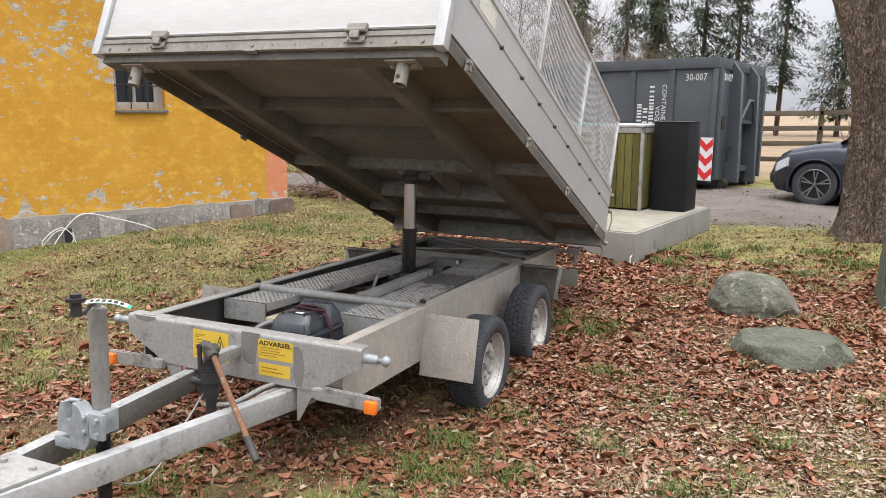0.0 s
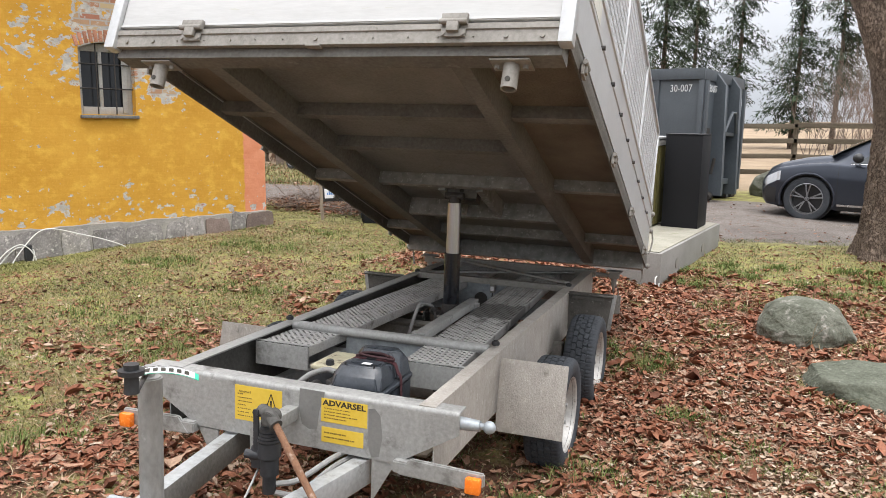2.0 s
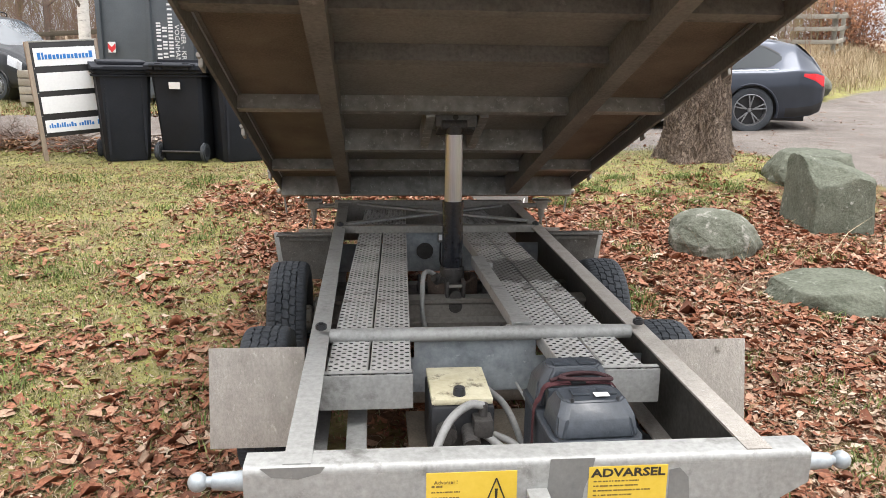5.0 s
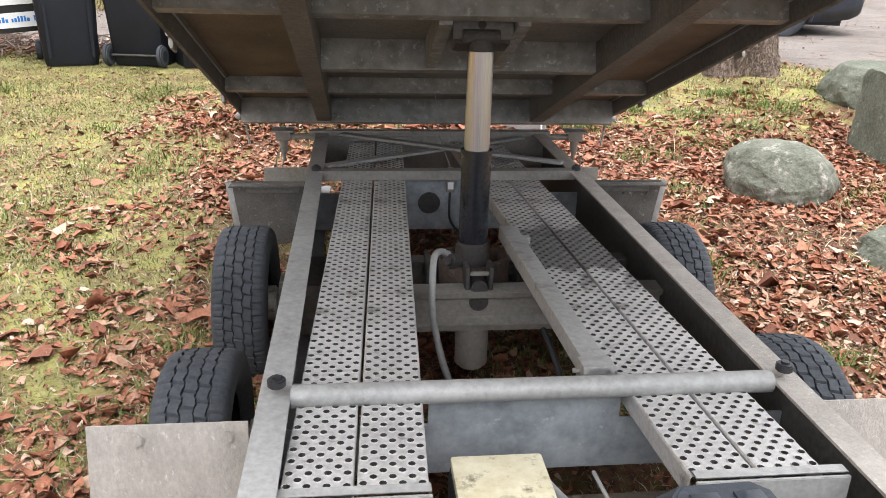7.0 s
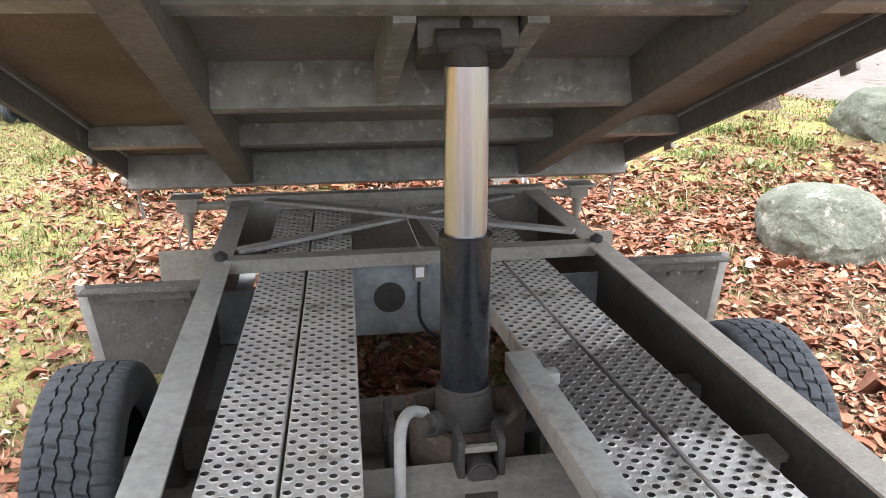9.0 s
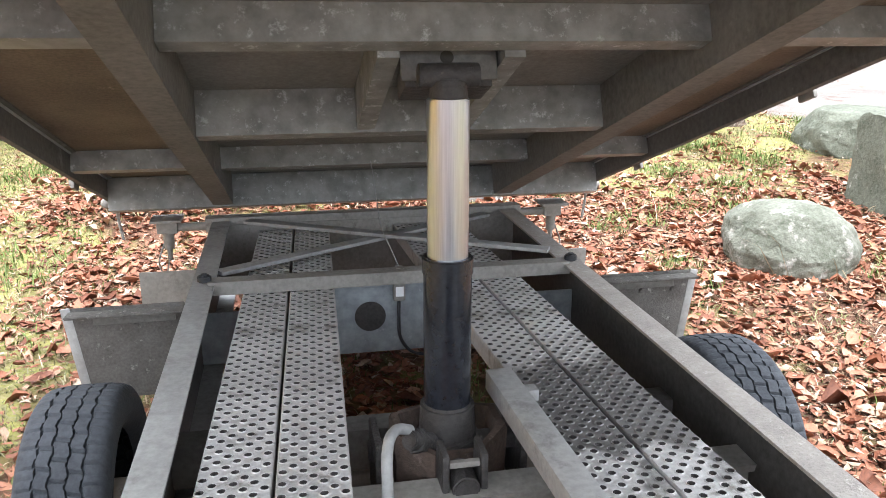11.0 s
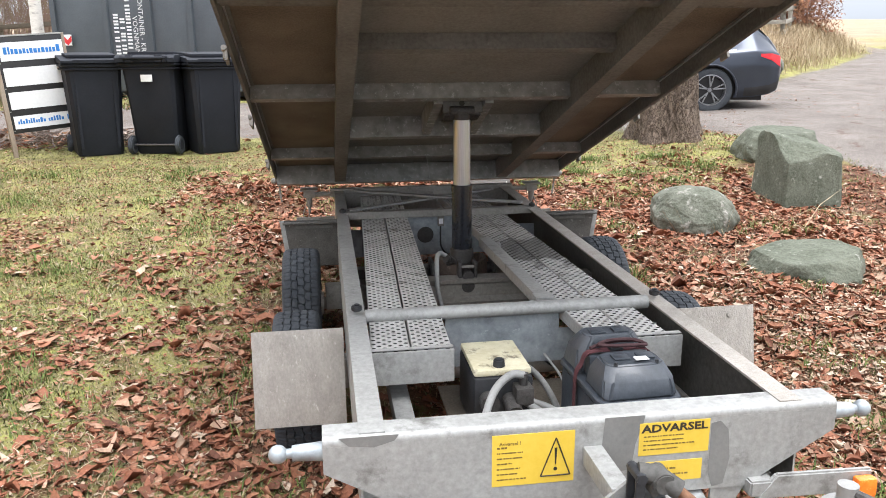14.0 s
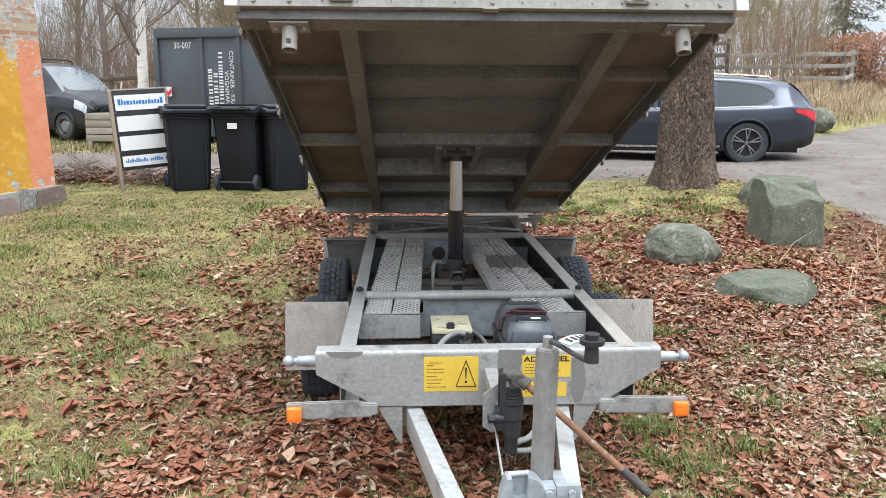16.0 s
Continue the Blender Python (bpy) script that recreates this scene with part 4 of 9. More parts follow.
def build_cylinder():
    x, y = -0.008, 1.79
    bm = BM()
    rod(bm, (x, y, 0.40), (x, y, 0.505), 0.078, 28, 0.064, bev=0.006)
    rod(bm, (x, y, 0.50), (x, y, 0.572), 0.057, 28, 0.054, bev=0.006)
    rod(bm, (x - 0.16, y, 0.475), (x + 0.16, y, 0.475), 0.022, 18, bev=0.003)
    base = part("cylinder_base", bm, cast_dirty, trailer, "oily cast foot of the lifting cylinder")
    for s in (-1, 1):
        bm = BM()
        box(bm, (x + s * 0.145 - 0.008, y - 0.06, 0.37), (x + s * 0.145 + 0.008, y + 0.06, 0.52), bev=0.006)
        part("trunnion_plate", bm, cast_dirty, base)
    # octagonal cradle: a low wall round the foot, open above
    bm = BM()
    ring = []
    for k in range(8):
        a = math.pi / 8 + k * math.pi / 4
        ring.append((math.cos(a), math.sin(a)))
    loops = []
    for rx, ry, z in ((0.112, 0.108, 0.375), (0.118, 0.112, 0.40), (0.122, 0.116, 0.500), (0.118, 0.112, 0.512), (0.102, 0.098, 0.512), (0.098, 0.094, 0.500), (0.090, 0.086, 0.43), (0.03, 0.03, 0.42)):
        loops.append([bm.verts.new((x + rx * u, y + ry * w, z + (0.018 if z > 0.49 and abs(u) > 0.8 else 0.0))) for u, w in ring])
    for a, b in zip(loops, loops[1:]):
        for q in range(8):
            bm.faces.new((a[q], a[(q + 1) % 8], b[(q + 1) % 8], b[q]))
    part("foot_collar", bm, rusty_cast, base, "brown cast octagonal collar")
    # fork with the oil port
    for s in (-1, 1):
        bm = BM()
        box(bm, (x + s * 0.036 - 0.007, y - 0.168, 0.445), (x + s * 0.036 + 0.007, y - 0.10, 0.545), bev=0.006)
        part("fork_cheek", bm, cast_dirty, base)
    bm = BM()
    box(bm, (x - 0.029, y - 0.160, 0.515), (x + 0.029, y - 0.148, 0.527), bev=0.002)
    part("fork_strap", bm, galv_dusty, base)
    bm = BM()
    rod(bm, (x, y - 0.172, 0.432), (x, y - 0.10, 0.432), 0.030, 20, bev=0.003)
    part("fork_foot", bm, cast_dirty, base)
    bm = BM()
    rod(bm, (x, y - 0.178, 0.478), (x, y - 0.10, 0.478), 0.026, 20, bev=0.004)
    part("oil_port", bm, cast_dirty, base)
    bm = BM()
    rod(bm, (x, y, 0.555), (x, y, 0.84), 0.0465, 32)
    rod(bm, (x, y, 0.838), (x, y, 0.872), 0.049, 32, bev=0.003)
    part("cylinder_barrel", bm, black_paint, trailer, "black painted cylinder barrel")
    bm = BM()
    rod(bm, (x, y, 0.86), (x, y, 1.165), 0.039, 32, bev=0.002)
    part("piston", bm, chrome, trailer, "chrome piston of the lifting cylinder")
    bm = BM()
    rod(bm, (x, y, 1.163), (x, y, 1.20), 0.036, 24, 0.032, bev=0.004)
    rod(bm, (x - 0.055, y, 1.205), (x + 0.055, y, 1.205), 0.022, 18, bev=0.002)
    part("piston_eye", bm, cast_dirty, trailer)
    bm = BM()
    pipe(bm, smooth_line([(-0.095, 1.715, 0.555), (-0.125, 1.685, 0.575), (-0.146, 1.640, 0.574), (-0.154, 1.60, 0.53), (-0.158, 1.52, 0.43), (-0.13, 1.35, 0.325), (-0.07, 1.12, 0.28), (-0.02, 0.95, 0.30)], 8), 0.0105, 10)
    part("cylinder_hose", bm, hose_mat, trailer, "grey hose to the lifting cylinder")
    bm = BM()
    rod(bm, (-0.05, 1.74, 0.51), (-0.10, 1.695, 0.545), 0.019, 12, bev=0.003)
    rod(bm, (-0.075, 1.717, 0.528), (-0.088, 1.705, 0.537), 0.025, 6)
    part("hose_fitting", bm, cast_dirty, trailer)
    bm = BM()
    rod(bm, (-0.022, 1.645, 0.205), (-0.022, 1.645, 0.365), 0.052, 28, bev=0.012)
    part("stub_tube", bm, galv_dusty, trailer)
    bm = BM()
    pipe(bm, smooth_line([(0.19, 1.62, 0.36), (0.21, 1.52, 0.30), (0.225, 1.40, 0.235), (0.22, 1.25, 0.24), (0.20, 1.0, 0.30)]), 0.010, 8)
    part("brake_hose", bm, plastic, trailer)


build_chassis()
build_running_gear()
build_power_unit()
build_cylinder()


# ---------------------------------------------------------------- the bed, half raised about its rear edge
BED = pose(0, 3.38, 0.665, -20.2, 0, 0)
LEN, HALF = 3.45, 0.945
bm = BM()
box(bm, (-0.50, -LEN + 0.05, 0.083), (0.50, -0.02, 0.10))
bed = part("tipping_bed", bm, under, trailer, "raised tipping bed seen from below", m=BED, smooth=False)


def build_bed():
    for s in (-1, 1):
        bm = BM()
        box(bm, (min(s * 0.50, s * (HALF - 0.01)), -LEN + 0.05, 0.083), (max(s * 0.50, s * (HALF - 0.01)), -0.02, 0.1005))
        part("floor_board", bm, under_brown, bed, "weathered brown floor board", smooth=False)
        bm = BM()
        prism(bm, [(s * 0.498, 0.082), (s * 0.498, -0.034), (s * 0.568, -0.034), (s * 0.568, 0.082)], "y", -LEN + 0.02, -0.06)
        part("long_beam", bevelled(bm, 0.006), grimy_shaded, bed, "dusty box-section long beam")
        # edge profile with a step, and clips
        bm = BM()
        prism(bm, [(s * (HALF - 0.03), 0.078), (s * (HALF - 0.010), 0.078), (s * (HALF - 0.010), 0.006), (s * HALF, 0.002), (s * (HALF + 0.004), 0.028), (s * (HALF + 0.006), 0.032), (s * (HALF + 0.006), 0.062), (s * (HALF - 0.006), 0.066), (s * (HALF - 0.006), 0.10), (s * (HALF - 0.03), 0.10)], "y", -LEN, 0.0)
        part("edge_profile", bevelled(bm, 0.002), grimy_shaded, bed)
    # cross members: front to rear, u is the distance from the rear edge
    for u, low, wide, mm in ((2.71, 0.02, 0.05, grimy_shaded), (2.285, 0.02, 0.05, grimy_shaded), (1.70, 0.012, 0.05, galv_under), (1.17, -0.026, 0.05, galv_under), (0.53, 0.015, 0.05, galv_under)):
        bm = BM()
        prism(bm, [(-u, 0.082), (-u, low), (-u + wide, low), (-u + wide, low + 0.006), (-u + 0.006, low + 0.006), (-u + 0.006, 0.082)], "x", -0.497, 0.497)
        part("cross_member", bevelled(bm, 0.002), mm, bed)
        if u in (2.71, 1.70, 0.53):
            for s in (-1, 1):
                bm = BM()
                xa, xb = min(s * 0.569, s * (HALF - 0.012)), max(s * 0.569, s * (HALF - 0.012))
                prism(bm, [(-u, 0.082), (-u, low + 0.006), (-u + 0.05, low + 0.006), (-u + 0.05, low + 0.012), (-u + 0.006, low + 0.012), (-u + 0.006, 0.082)], "x", xa, xb)
                prism(bm, [(-u + 0.085, 0.082), (-u + 0.085, low + 0.026), (-u + 0.11, low + 0.026), (-u + 0.11, low + 0.032), (-u + 0.091, low + 0.032), (-u + 0.091, 0.082)], "x", xa, xb)
                part("outrigger", bevelled(bm, 0.002), mm, bed, "folded outrigger below the floor board")
    bm = BM()
    box(bm, (-HALF + 0.01, -0.055, -0.04), (HALF - 0.01, -0.004, 0.082), bev=0.005)
    part("rear_member", bm, galv_under, bed)
    bm = BM()
    prism(bm, [(-LEN + 0.020, 0.08), (-LEN + 0.020, -0.046), (-LEN + 0.115, -0.046), (-LEN + 0.115, 0.082)], "x", -HALF + 0.016, HALF - 0.016)
    part("front_member", bevelled(bm, 0.026, 5), grimy_shaded, bed, "rounded dark front cross tube")
    # piston mount
    for x in (-0.108, 0.128):
        bm = BM()
        prism(bm, [(-1.649, 0.08), (-1.649, 0.000), (-1.18, -0.022), (-1.176, 0.08)], "x", x - 0.020, x + 0.020)
        part("mount_strut", bevelled(bm, 0.005), galv_under, bed)
    bm = BM()
    box(bm, (-0.082, -1.612, -0.030), (0.102, -1.600, 0.08), bev=0.003)
    box(bm, (-0.082, -1.599, 0.030), (0.102, -1.44, 0.042), bev=0.003)
    mount = part("piston_mount", bm, grimy_shaded, bed)
    bm = BM()
    box(bm, (-0.075, -1.598, -0.040), (0.095, -1.50, 0.012), bev=0.006)
    part("mount_block", bm, cast_dirty, mount, "oily black pin block of the piston")
    # black disc painted for the dark inside of a hole
    bm = BM()
    rod(bm, (0.006, -1.6135, 0.012), (0.006, -1.612, 0.012), 0.013, 16)
    part("mount_hole", bm, print_black, mount)
    # front rest lugs: plate with bolts and a drilled tube
    for s in (-1, 1):
        bm = BM()
        x = s * 0.745
        box(bm, (x - 0.072, -3.42, -0.056), (x + 0.072, -3.33, -0.048), bev=0.003)
        for dx in (-0.052, 0.052):
            rod(bm, (x + dx, -3.375, -0.056), (x + dx, -3.375, -0.070), 0.010, 6)
        n = 20
        top, low = [], []
        for k in range(n):
            a = 2 * math.pi * k / n
            top.append((x + 0.029 * math.cos(a), -3.375 + 0.029 * math.sin(a)))
        rings = [[bm.verts.new((p[0], p[1], z)) for p in top] for z in (-0.056, -0.145)]
        inner = [[bm.verts.new((x + (p[0] - x) * 0.8, -3.375 + (p[1] + 3.375) * 0.8, z)) for p in top] for z in (-0.145, -0.07)]
        for a, b in zip([*rings, *inner], [*rings[1:], *inner]):
            for k in range(n):
                bm.faces.new((a[k], a[(k + 1) % n], b[(k + 1) % n], b[k]))
        bm.faces.new(inner[1])
        lug = part("rest_lug", bm, galv_dusty, bed, "drilled tube lug")
        # the drilled hole is only a black disc in place of its shade
        bm = BM()
        rod(bm, (x, -3.407, -0.118), (x, -3.4035, -0.118), 0.0095, 14)
        part("lug_hole", bm, print_black, lug)
    # front board: rivet strip, hinges, white board
    bm = BM()
    prism(bm, [(-LEN - 0.012, -0.012), (-LEN - 0.012, 0.034), (-LEN - 0.018, 0.037), (-LEN - 0.018, 0.058), (-LEN, 0.062), (-LEN + 0.012, 0.062), (-LEN + 0.012, -0.012)], "x", -HALF + 0.002, HALF - 0.002)
    strip = part("front_strip", bevelled(bm, 0.002), galv_dusty, bed, "galvanised lower front strip with rivets")
    rnd = random.Random(3)
    for k in range(15):
        x = -0.86 + k * 1.72 / 14 + rnd.uniform(-0.01, 0.01)
        bm = BM()
        rod(bm, (x, -LEN - 0.012, 0.010), (x, -LEN - 0.019, 0.010), 0.0085 if k in (0, 1, 13, 14, 7) else 0.0028, 12)
        part("rivet", bm, galv_dusty, strip)
    bm = BM()
    box(bm, (-0.03, -LEN - 0.02, -0.021), (0.03, -LEN + 0.01, -0.013), bev=0.002)
    part("drain_clip", bm, galv_dusty, strip)
    bm = BM()
    box(bm, (-HALF + 0.03, -LEN - 0.010, 0.072), (HALF - 0.03, -LEN + 0.014, 0.45), bev=0.004)
    box(bm, (-HALF + 0.03, -LEN - 0.014, 0.076), (HALF - 0.03, -LEN - 0.010, 0.085))
    part("front_board", bm, white_board, bed, "white front board with green algae stains")
    for s in (-1, 1):
        bm = BM()
        box(bm, (min(s * (HALF - 0.028), s * (HALF + 0.022)), -LEN - 0.03, -0.022), (max(s * (HALF - 0.028), s * (HALF + 0.022)), -LEN + 0.03, 0.47), bev=0.008)
        part("corner_post", bm, alu, bed, "aluminium corner post")
        bm = BM()
        pipe(bm, smooth_line([(s * (HALF + 0.026), -LEN + 0.004, 0.20), (s * (HALF + 0.05), -LEN + 0.004, 0.22), (s * (HALF + 0.05), -LEN + 0.004, 0.28), (s * (HALF + 0.026), -LEN + 0.004, 0.30)]), 0.007, 8)
        part("lashing_eye", bm, galv, bed)
        bm = BM()
        x = s * 0.548
        box(bm, (x - 0.045, -LEN - 0.026, 0.004), (x + 0.045, -LEN - 0.019, 0.036), bev=0.003)
        box(bm, (x - 0.022, -LEN - 0.045, 0.018), (x + 0.022, -LEN - 0.026, 0.056), bev=0.004)
        rod(bm, (x - 0.05, -LEN - 0.036, 0.056), (x + 0.05, -LEN - 0.036, 0.056), 0.010, 12)
        for dx in (-0.036, 0.036):
            rod(bm, (x + dx, -LEN - 0.026, 0.014), (x + dx, -LEN - 0.031, 0.014), 0.007, 8)
        box(bm, (x - 0.048, -LEN - 0.034, 0.052), (x + 0.048, -LEN - 0.014, 0.09), bev=0.004)
        part("board_hinge", bm, galv_dusty, bed, "cast hinge of the front board")
    # side boards with mesh on top
    for s in (-1, 1):
        bm = BM()
        x0, x1 = s * (HALF - 0.016), s * (HALF + 0.008)
        prism(bm, [(x0, 0.074), (x1, 0.074), (x1, 0.272), (x1 - s * 0.006, 0.276), (x1 - s * 0.006, 0.292), (x1, 0.296), (x1, 0.415), (x1 + s * 0.006, 0.42), (x1 + s * 0.006, 0.44), (x0, 0.44)], "y", -LEN + 0.035, -0.012)
        board = part("side_board", bevelled(bm, 0.002), alu, bed, "grey aluminium side board with a groove")
        for k in range(8):
            y = -2.84 + k * 0.345
            bm = BM()
            rod(bm, (x1 - s * 0.006, y, 0.284), (x1 + s * 0.012, y, 0.284), 0.010, 10)
            part("rope_stud", bm, cast_dirty, board)
        bm = BM()
        box(bm, (min(x1, x1 + s * 0.0015), -3.17, 0.315), (max(x1, x1 + s * 0.0015), -2.96, 0.40))
        part("faded_label", bm, faded, board, "faded pale label")
        for u in (3.19, 2.24, 1.34, 0.39):
            bm = BM()
            box(bm, (min(x1, x1 + s * 0.012), -u - 0.03, -0.012), (max(x1, x1 + s * 0.012), -u + 0.03, 0.032), bev=0.004)
            rod(bm, (x1 + s * 0.014, -u - 0.035, 0.034), (x1 + s * 0.014, -u + 0.035, 0.034), 0.010, 12)
            box(bm, (min(x1, x1 + s * 0.02), -u - 0.015, 0.0), (max(x1, x1 + s * 0.02), -u + 0.015, 0.05), bev=0.004)
            part("board_hinge", bm, galv_dusty, bed)
        xm = s * (HALF - 0.004)
        bm = BM()
        for u in (3.40, 2.205, 1.175, 0.045):
            box(bm, (xm - 0.012, -u - 0.014, 0.44), (xm + 0.012, -u + 0.014, 1.03), bev=0.002)
        box(bm, (xm - 0.014, -3.41, 1.015), (xm + 0.014, -0.035, 1.04), bev=0.003)
        box(bm, (xm - 0.012, -3.41, 0.441), (xm + 0.012, -0.035, 0.456), bev=0.002)
        frame_ = part("mesh_frame", bm, mesh_wire, bed, "welded wire mesh side of the bed")
        v, f = [], []

        def wire(a, b, r=0.0022):
            i = len(v)
            a, b = Vector(a), Vector(b)
            d = (b - a).normalized()
            p = d.orthogonal().normalized()
            q = d.cross(p)
            for e in (a, b):
                v.extend([tuple(e + r * p), tuple(e + r * (-0.5 * p + 0.87 * q)), tuple(e + r * (-0.5 * p - 0.87 * q))])
            f.extend([(i, i + 1, i + 4, i + 3), (i + 1, i + 2, i + 5, i + 4), (i + 2, i, i + 3, i + 5)])
        k = 0.07
        while k < 3.39:
            wire((xm, -k, 0.45), (xm, -k, 1.02), 0.0024)
            k += 0.028
        z = 0.48
        while z < 1.01:
            wire((xm + 0.003, -3.40, z), (xm + 0.003, -0.045, z))
            z += 0.05
        raw("wire_mesh", v, f, mesh_wire, frame_)
    # tailgate and its hooks
    bm = BM()
    box(bm, (-HALF + 0.02, -0.012, 0.02), (HALF - 0.02, 0.012, 0.43), bev=0.003)
    part("tail_board", bm, alu, bed, "aluminium tail board")
    for s in (-1, 1):
        bm = BM()
        box(bm, (min(s * (HALF - 0.03), s * (HALF - 0.012)), 0.012, -0.04), (max(s * (HALF - 0.03), s * (HALF - 0.012)), 0.028, 0.415))
        for z in (0.0, 0.27, 0.40):
            ball(bm, (s * (HALF + 0.012), 0.02, z), 0.02, 12)
            rod(bm, (s * (HALF - 0.02), 0.02, z), (s * (HALF + 0.014), 0.02, z), 0.012, 10)
        pipe(bm, smooth_line([(s * (HALF + 0.02), 0.03, 0.27), (s * (HALF + 0.03), 0.05, 0.2), (s * (HALF + 0.015), 0.05, 0.1)]), 0.006, 8)
        pipe(bm, smooth_line([(s * (HALF - 0.03), 0.02, -0.02), (s * (HALF - 0.02), 0.06, -0.05), (s * (HALF - 0.03), 0.09, -0.13)]), 0.006, 8)
        part("tail_lock", bm, galv_dusty, bed, "tail board lock with a chain")


build_bed()

# ---------------------------------------------------------------- ground
def attr(n, l, name):
    a = n.new("ShaderNodeAttribute")
    a.attribute_name = name
    return a.outputs["Fac"]


def ground_material():
    m = bpy.data.materials.new("lawn_litter_and_gravel")
    m.use_nodes = True
    n, l = m.node_tree.nodes, m.node_tree.links
    p = n["Principled BSDF"]
    tc = n.new("ShaderNodeTexCoord")

    def noisy(scale, detail=6.0, r=0.6):
        t = n.new("ShaderNodeTexNoise")
        t.inputs["Scale"].default_value, t.inputs["Detail"].default_value, t.inputs["Roughness"].default_value = scale, detail, r
        l.new(tc.outputs["Object"], t.inputs["Vector"])
        return t.outputs["Fac"]

    def rng(src, lo, hi):
        r = n.new("ShaderNodeMapRange")
        r.inputs[1].default_value, r.inputs[2].default_value = lo, hi
        l.new(src, r.inputs[0])
        return r.outputs[0]

    def op(kind, a, b):
        k = n.new("ShaderNodeMath")
        k.operation = kind
        for i, v in enumerate((a, b)):
            if isinstance(v, float):
                k.inputs[i].default_value = v
            else:
                l.new(v, k.inputs[i])
        return k.outputs[0]

    def mix(f, a, b):
        k = n.new("ShaderNodeMix")
        k.data_type = "RGBA"
        l.new(f, k.inputs[0])
        for s, v in ((6, a), (7, b)):
            if isinstance(v, tuple):
                k.inputs[s].default_value = (*v, 1)
            else:
                l.new(v, k.inputs[s])
        return k.outputs[2]

    earth = mix(rng(noisy(30), 0.3, 0.7), (0.048, 0.025, 0.016), (0.175, 0.090, 0.055))
    moss = mix(rng(noisy(5), 0.38, 0.62), (0.130, 0.115, 0.041), (0.274, 0.274, 0.078))
    moss = mix(rng(noisy(55), 0.45, 0.75), moss, (0.274, 0.229, 0.141))
    moss = mix(rng(noisy(21, 8, 0.75), 0.56, 0.66), moss, (0.074, 0.050, 0.028))
    lush = rng(op("ADD", attr(n, l, "lush"), op("MULTIPLY", op("SUBTRACT", noisy(2.2), 0.5), 1.6)), 0.35, 0.65)
    col = mix(lush, earth, moss)
    gravel = mix(rng(noisy(1.3), 0.3, 0.7), (0.145, 0.123, 0.109), (0.264, 0.234, 0.212))
    gravel = mix(rng(noisy(75, 6, 0.8), 0.42, 0.60), gravel, (0.093, 0.080, 0.070))
    gravel = mix(rng(noisy(4.5, 6, 0.7), 0.56, 0.66), gravel, (0.098, 0.066, 0.047))
    gravel = mix(rng(noisy(120, 3, 0.8), 0.60, 0.68), gravel, (0.357, 0.332, 0.306))
    road = rng(op("ADD", attr(n, l, "road"), op("MULTIPLY", op("SUBTRACT", noisy(3.0), 0.5), 0.7)), 0.4, 0.6)
    col = mix(road, col, gravel)
    straw = mix(rng(noisy(0.8), 0.3, 0.7), (0.238, 0.174, 0.115), (0.340, 0.264, 0.183))
    col = mix(attr(n, l, "field"), col, straw)
    l.new(col, p.inputs["Base Color"])
    p.inputs["Roughness"].default_value = 0.95
    p.inputs["Specular IOR Level"].default_value = 0.2
    bp = n.new("ShaderNodeBump")
    bp.inputs["Strength"].default_value, bp.inputs["Distance"].default_value = 0.8, 0.02
    l.new(noisy(45, 8, 0.7), bp.inputs["Height"])
    l.new(bp.outputs[0], p.inputs["Normal"])
    return m


def near_edge(x):
    """Where the gravel drive begins."""
    return float(np.interp(x, [-40, -5, -1.0, 1.5, 2.7, 3.6, 4.3, 4.6, 9, 60], [9.5, 8.8, 8.3, 7.5, 7.3, 7.0, 5.2, 4.2, 1.5, -20]))


def far_edge(x):
    return float(np.interp(x, [-60, -6.7, 1.9, 7.0, 9.0, 12, 17, 60], [12.5, 12.1, 13.6, 12.2, 14.4, 16.6, 21.5, 60]))


def road_amount(x, y):
    a = min((y - near_edge(x)) / 0.9 + 0.5, (far_edge(x) - y) / 0.9 + 0.5)
    return min(max(a, 0), 1)


def bank_z(x, y):
    """The grassy bank beyond the drive."""
    d = y - far_edge(x)
    b = 0.75 * ease(0.0, 2.4, d) * ease(5.5, 8.0, x) * (1 - ease(15, 20, x))
    return b


def lush_amount(x, y):
    a = 0.36 + 0.64 * ease(-0.7, -2.1, x) * ease(-0.2, 2.6, y) if x < 0 else 0.36
    if x >= 0:
        a += 0.6 * ease(4.4, 6.0, y) + 0.35 * ease(1.4, 2.8, x) * ease(2.4, 1.0, y)
    return min((a + 0.25 * ease(0.8, -0.8, y) * 0.5) * (1 - 0.45 * ease(-2.6, -5.0, y)), 1.0)


def height(x, y):
    return ground_z(x, y) + bank_z(x, y)


xs = sorted({-400, -200, -90, -45, -28, -20, *[round(-15 + 0.25 * k, 2) for k in range(133)], 20, 22, 25, 30, 45, 90, 200, 400})
ys = sorted({-300, -120, -50, -22, -12, *[round(-8 + 0.25 * k, 2) for k in range(113)], 21, 23, 26, 32, 45, 70, 120, 250, 500})
gv = [(x, y, height(x, y)) for y in ys for x in xs]
nx = len(xs)
gf = [(j * nx + i, j * nx + i + 1, (j + 1) * nx + i + 1, (j + 1) * nx + i) for j in range(len(ys) - 1) for i in range(nx - 1)]
ground = raw("ground", gv, gf, ground_material(), smooth=True, kind="structure", label="mossy lawn with dead leaves beside a gravel drive")
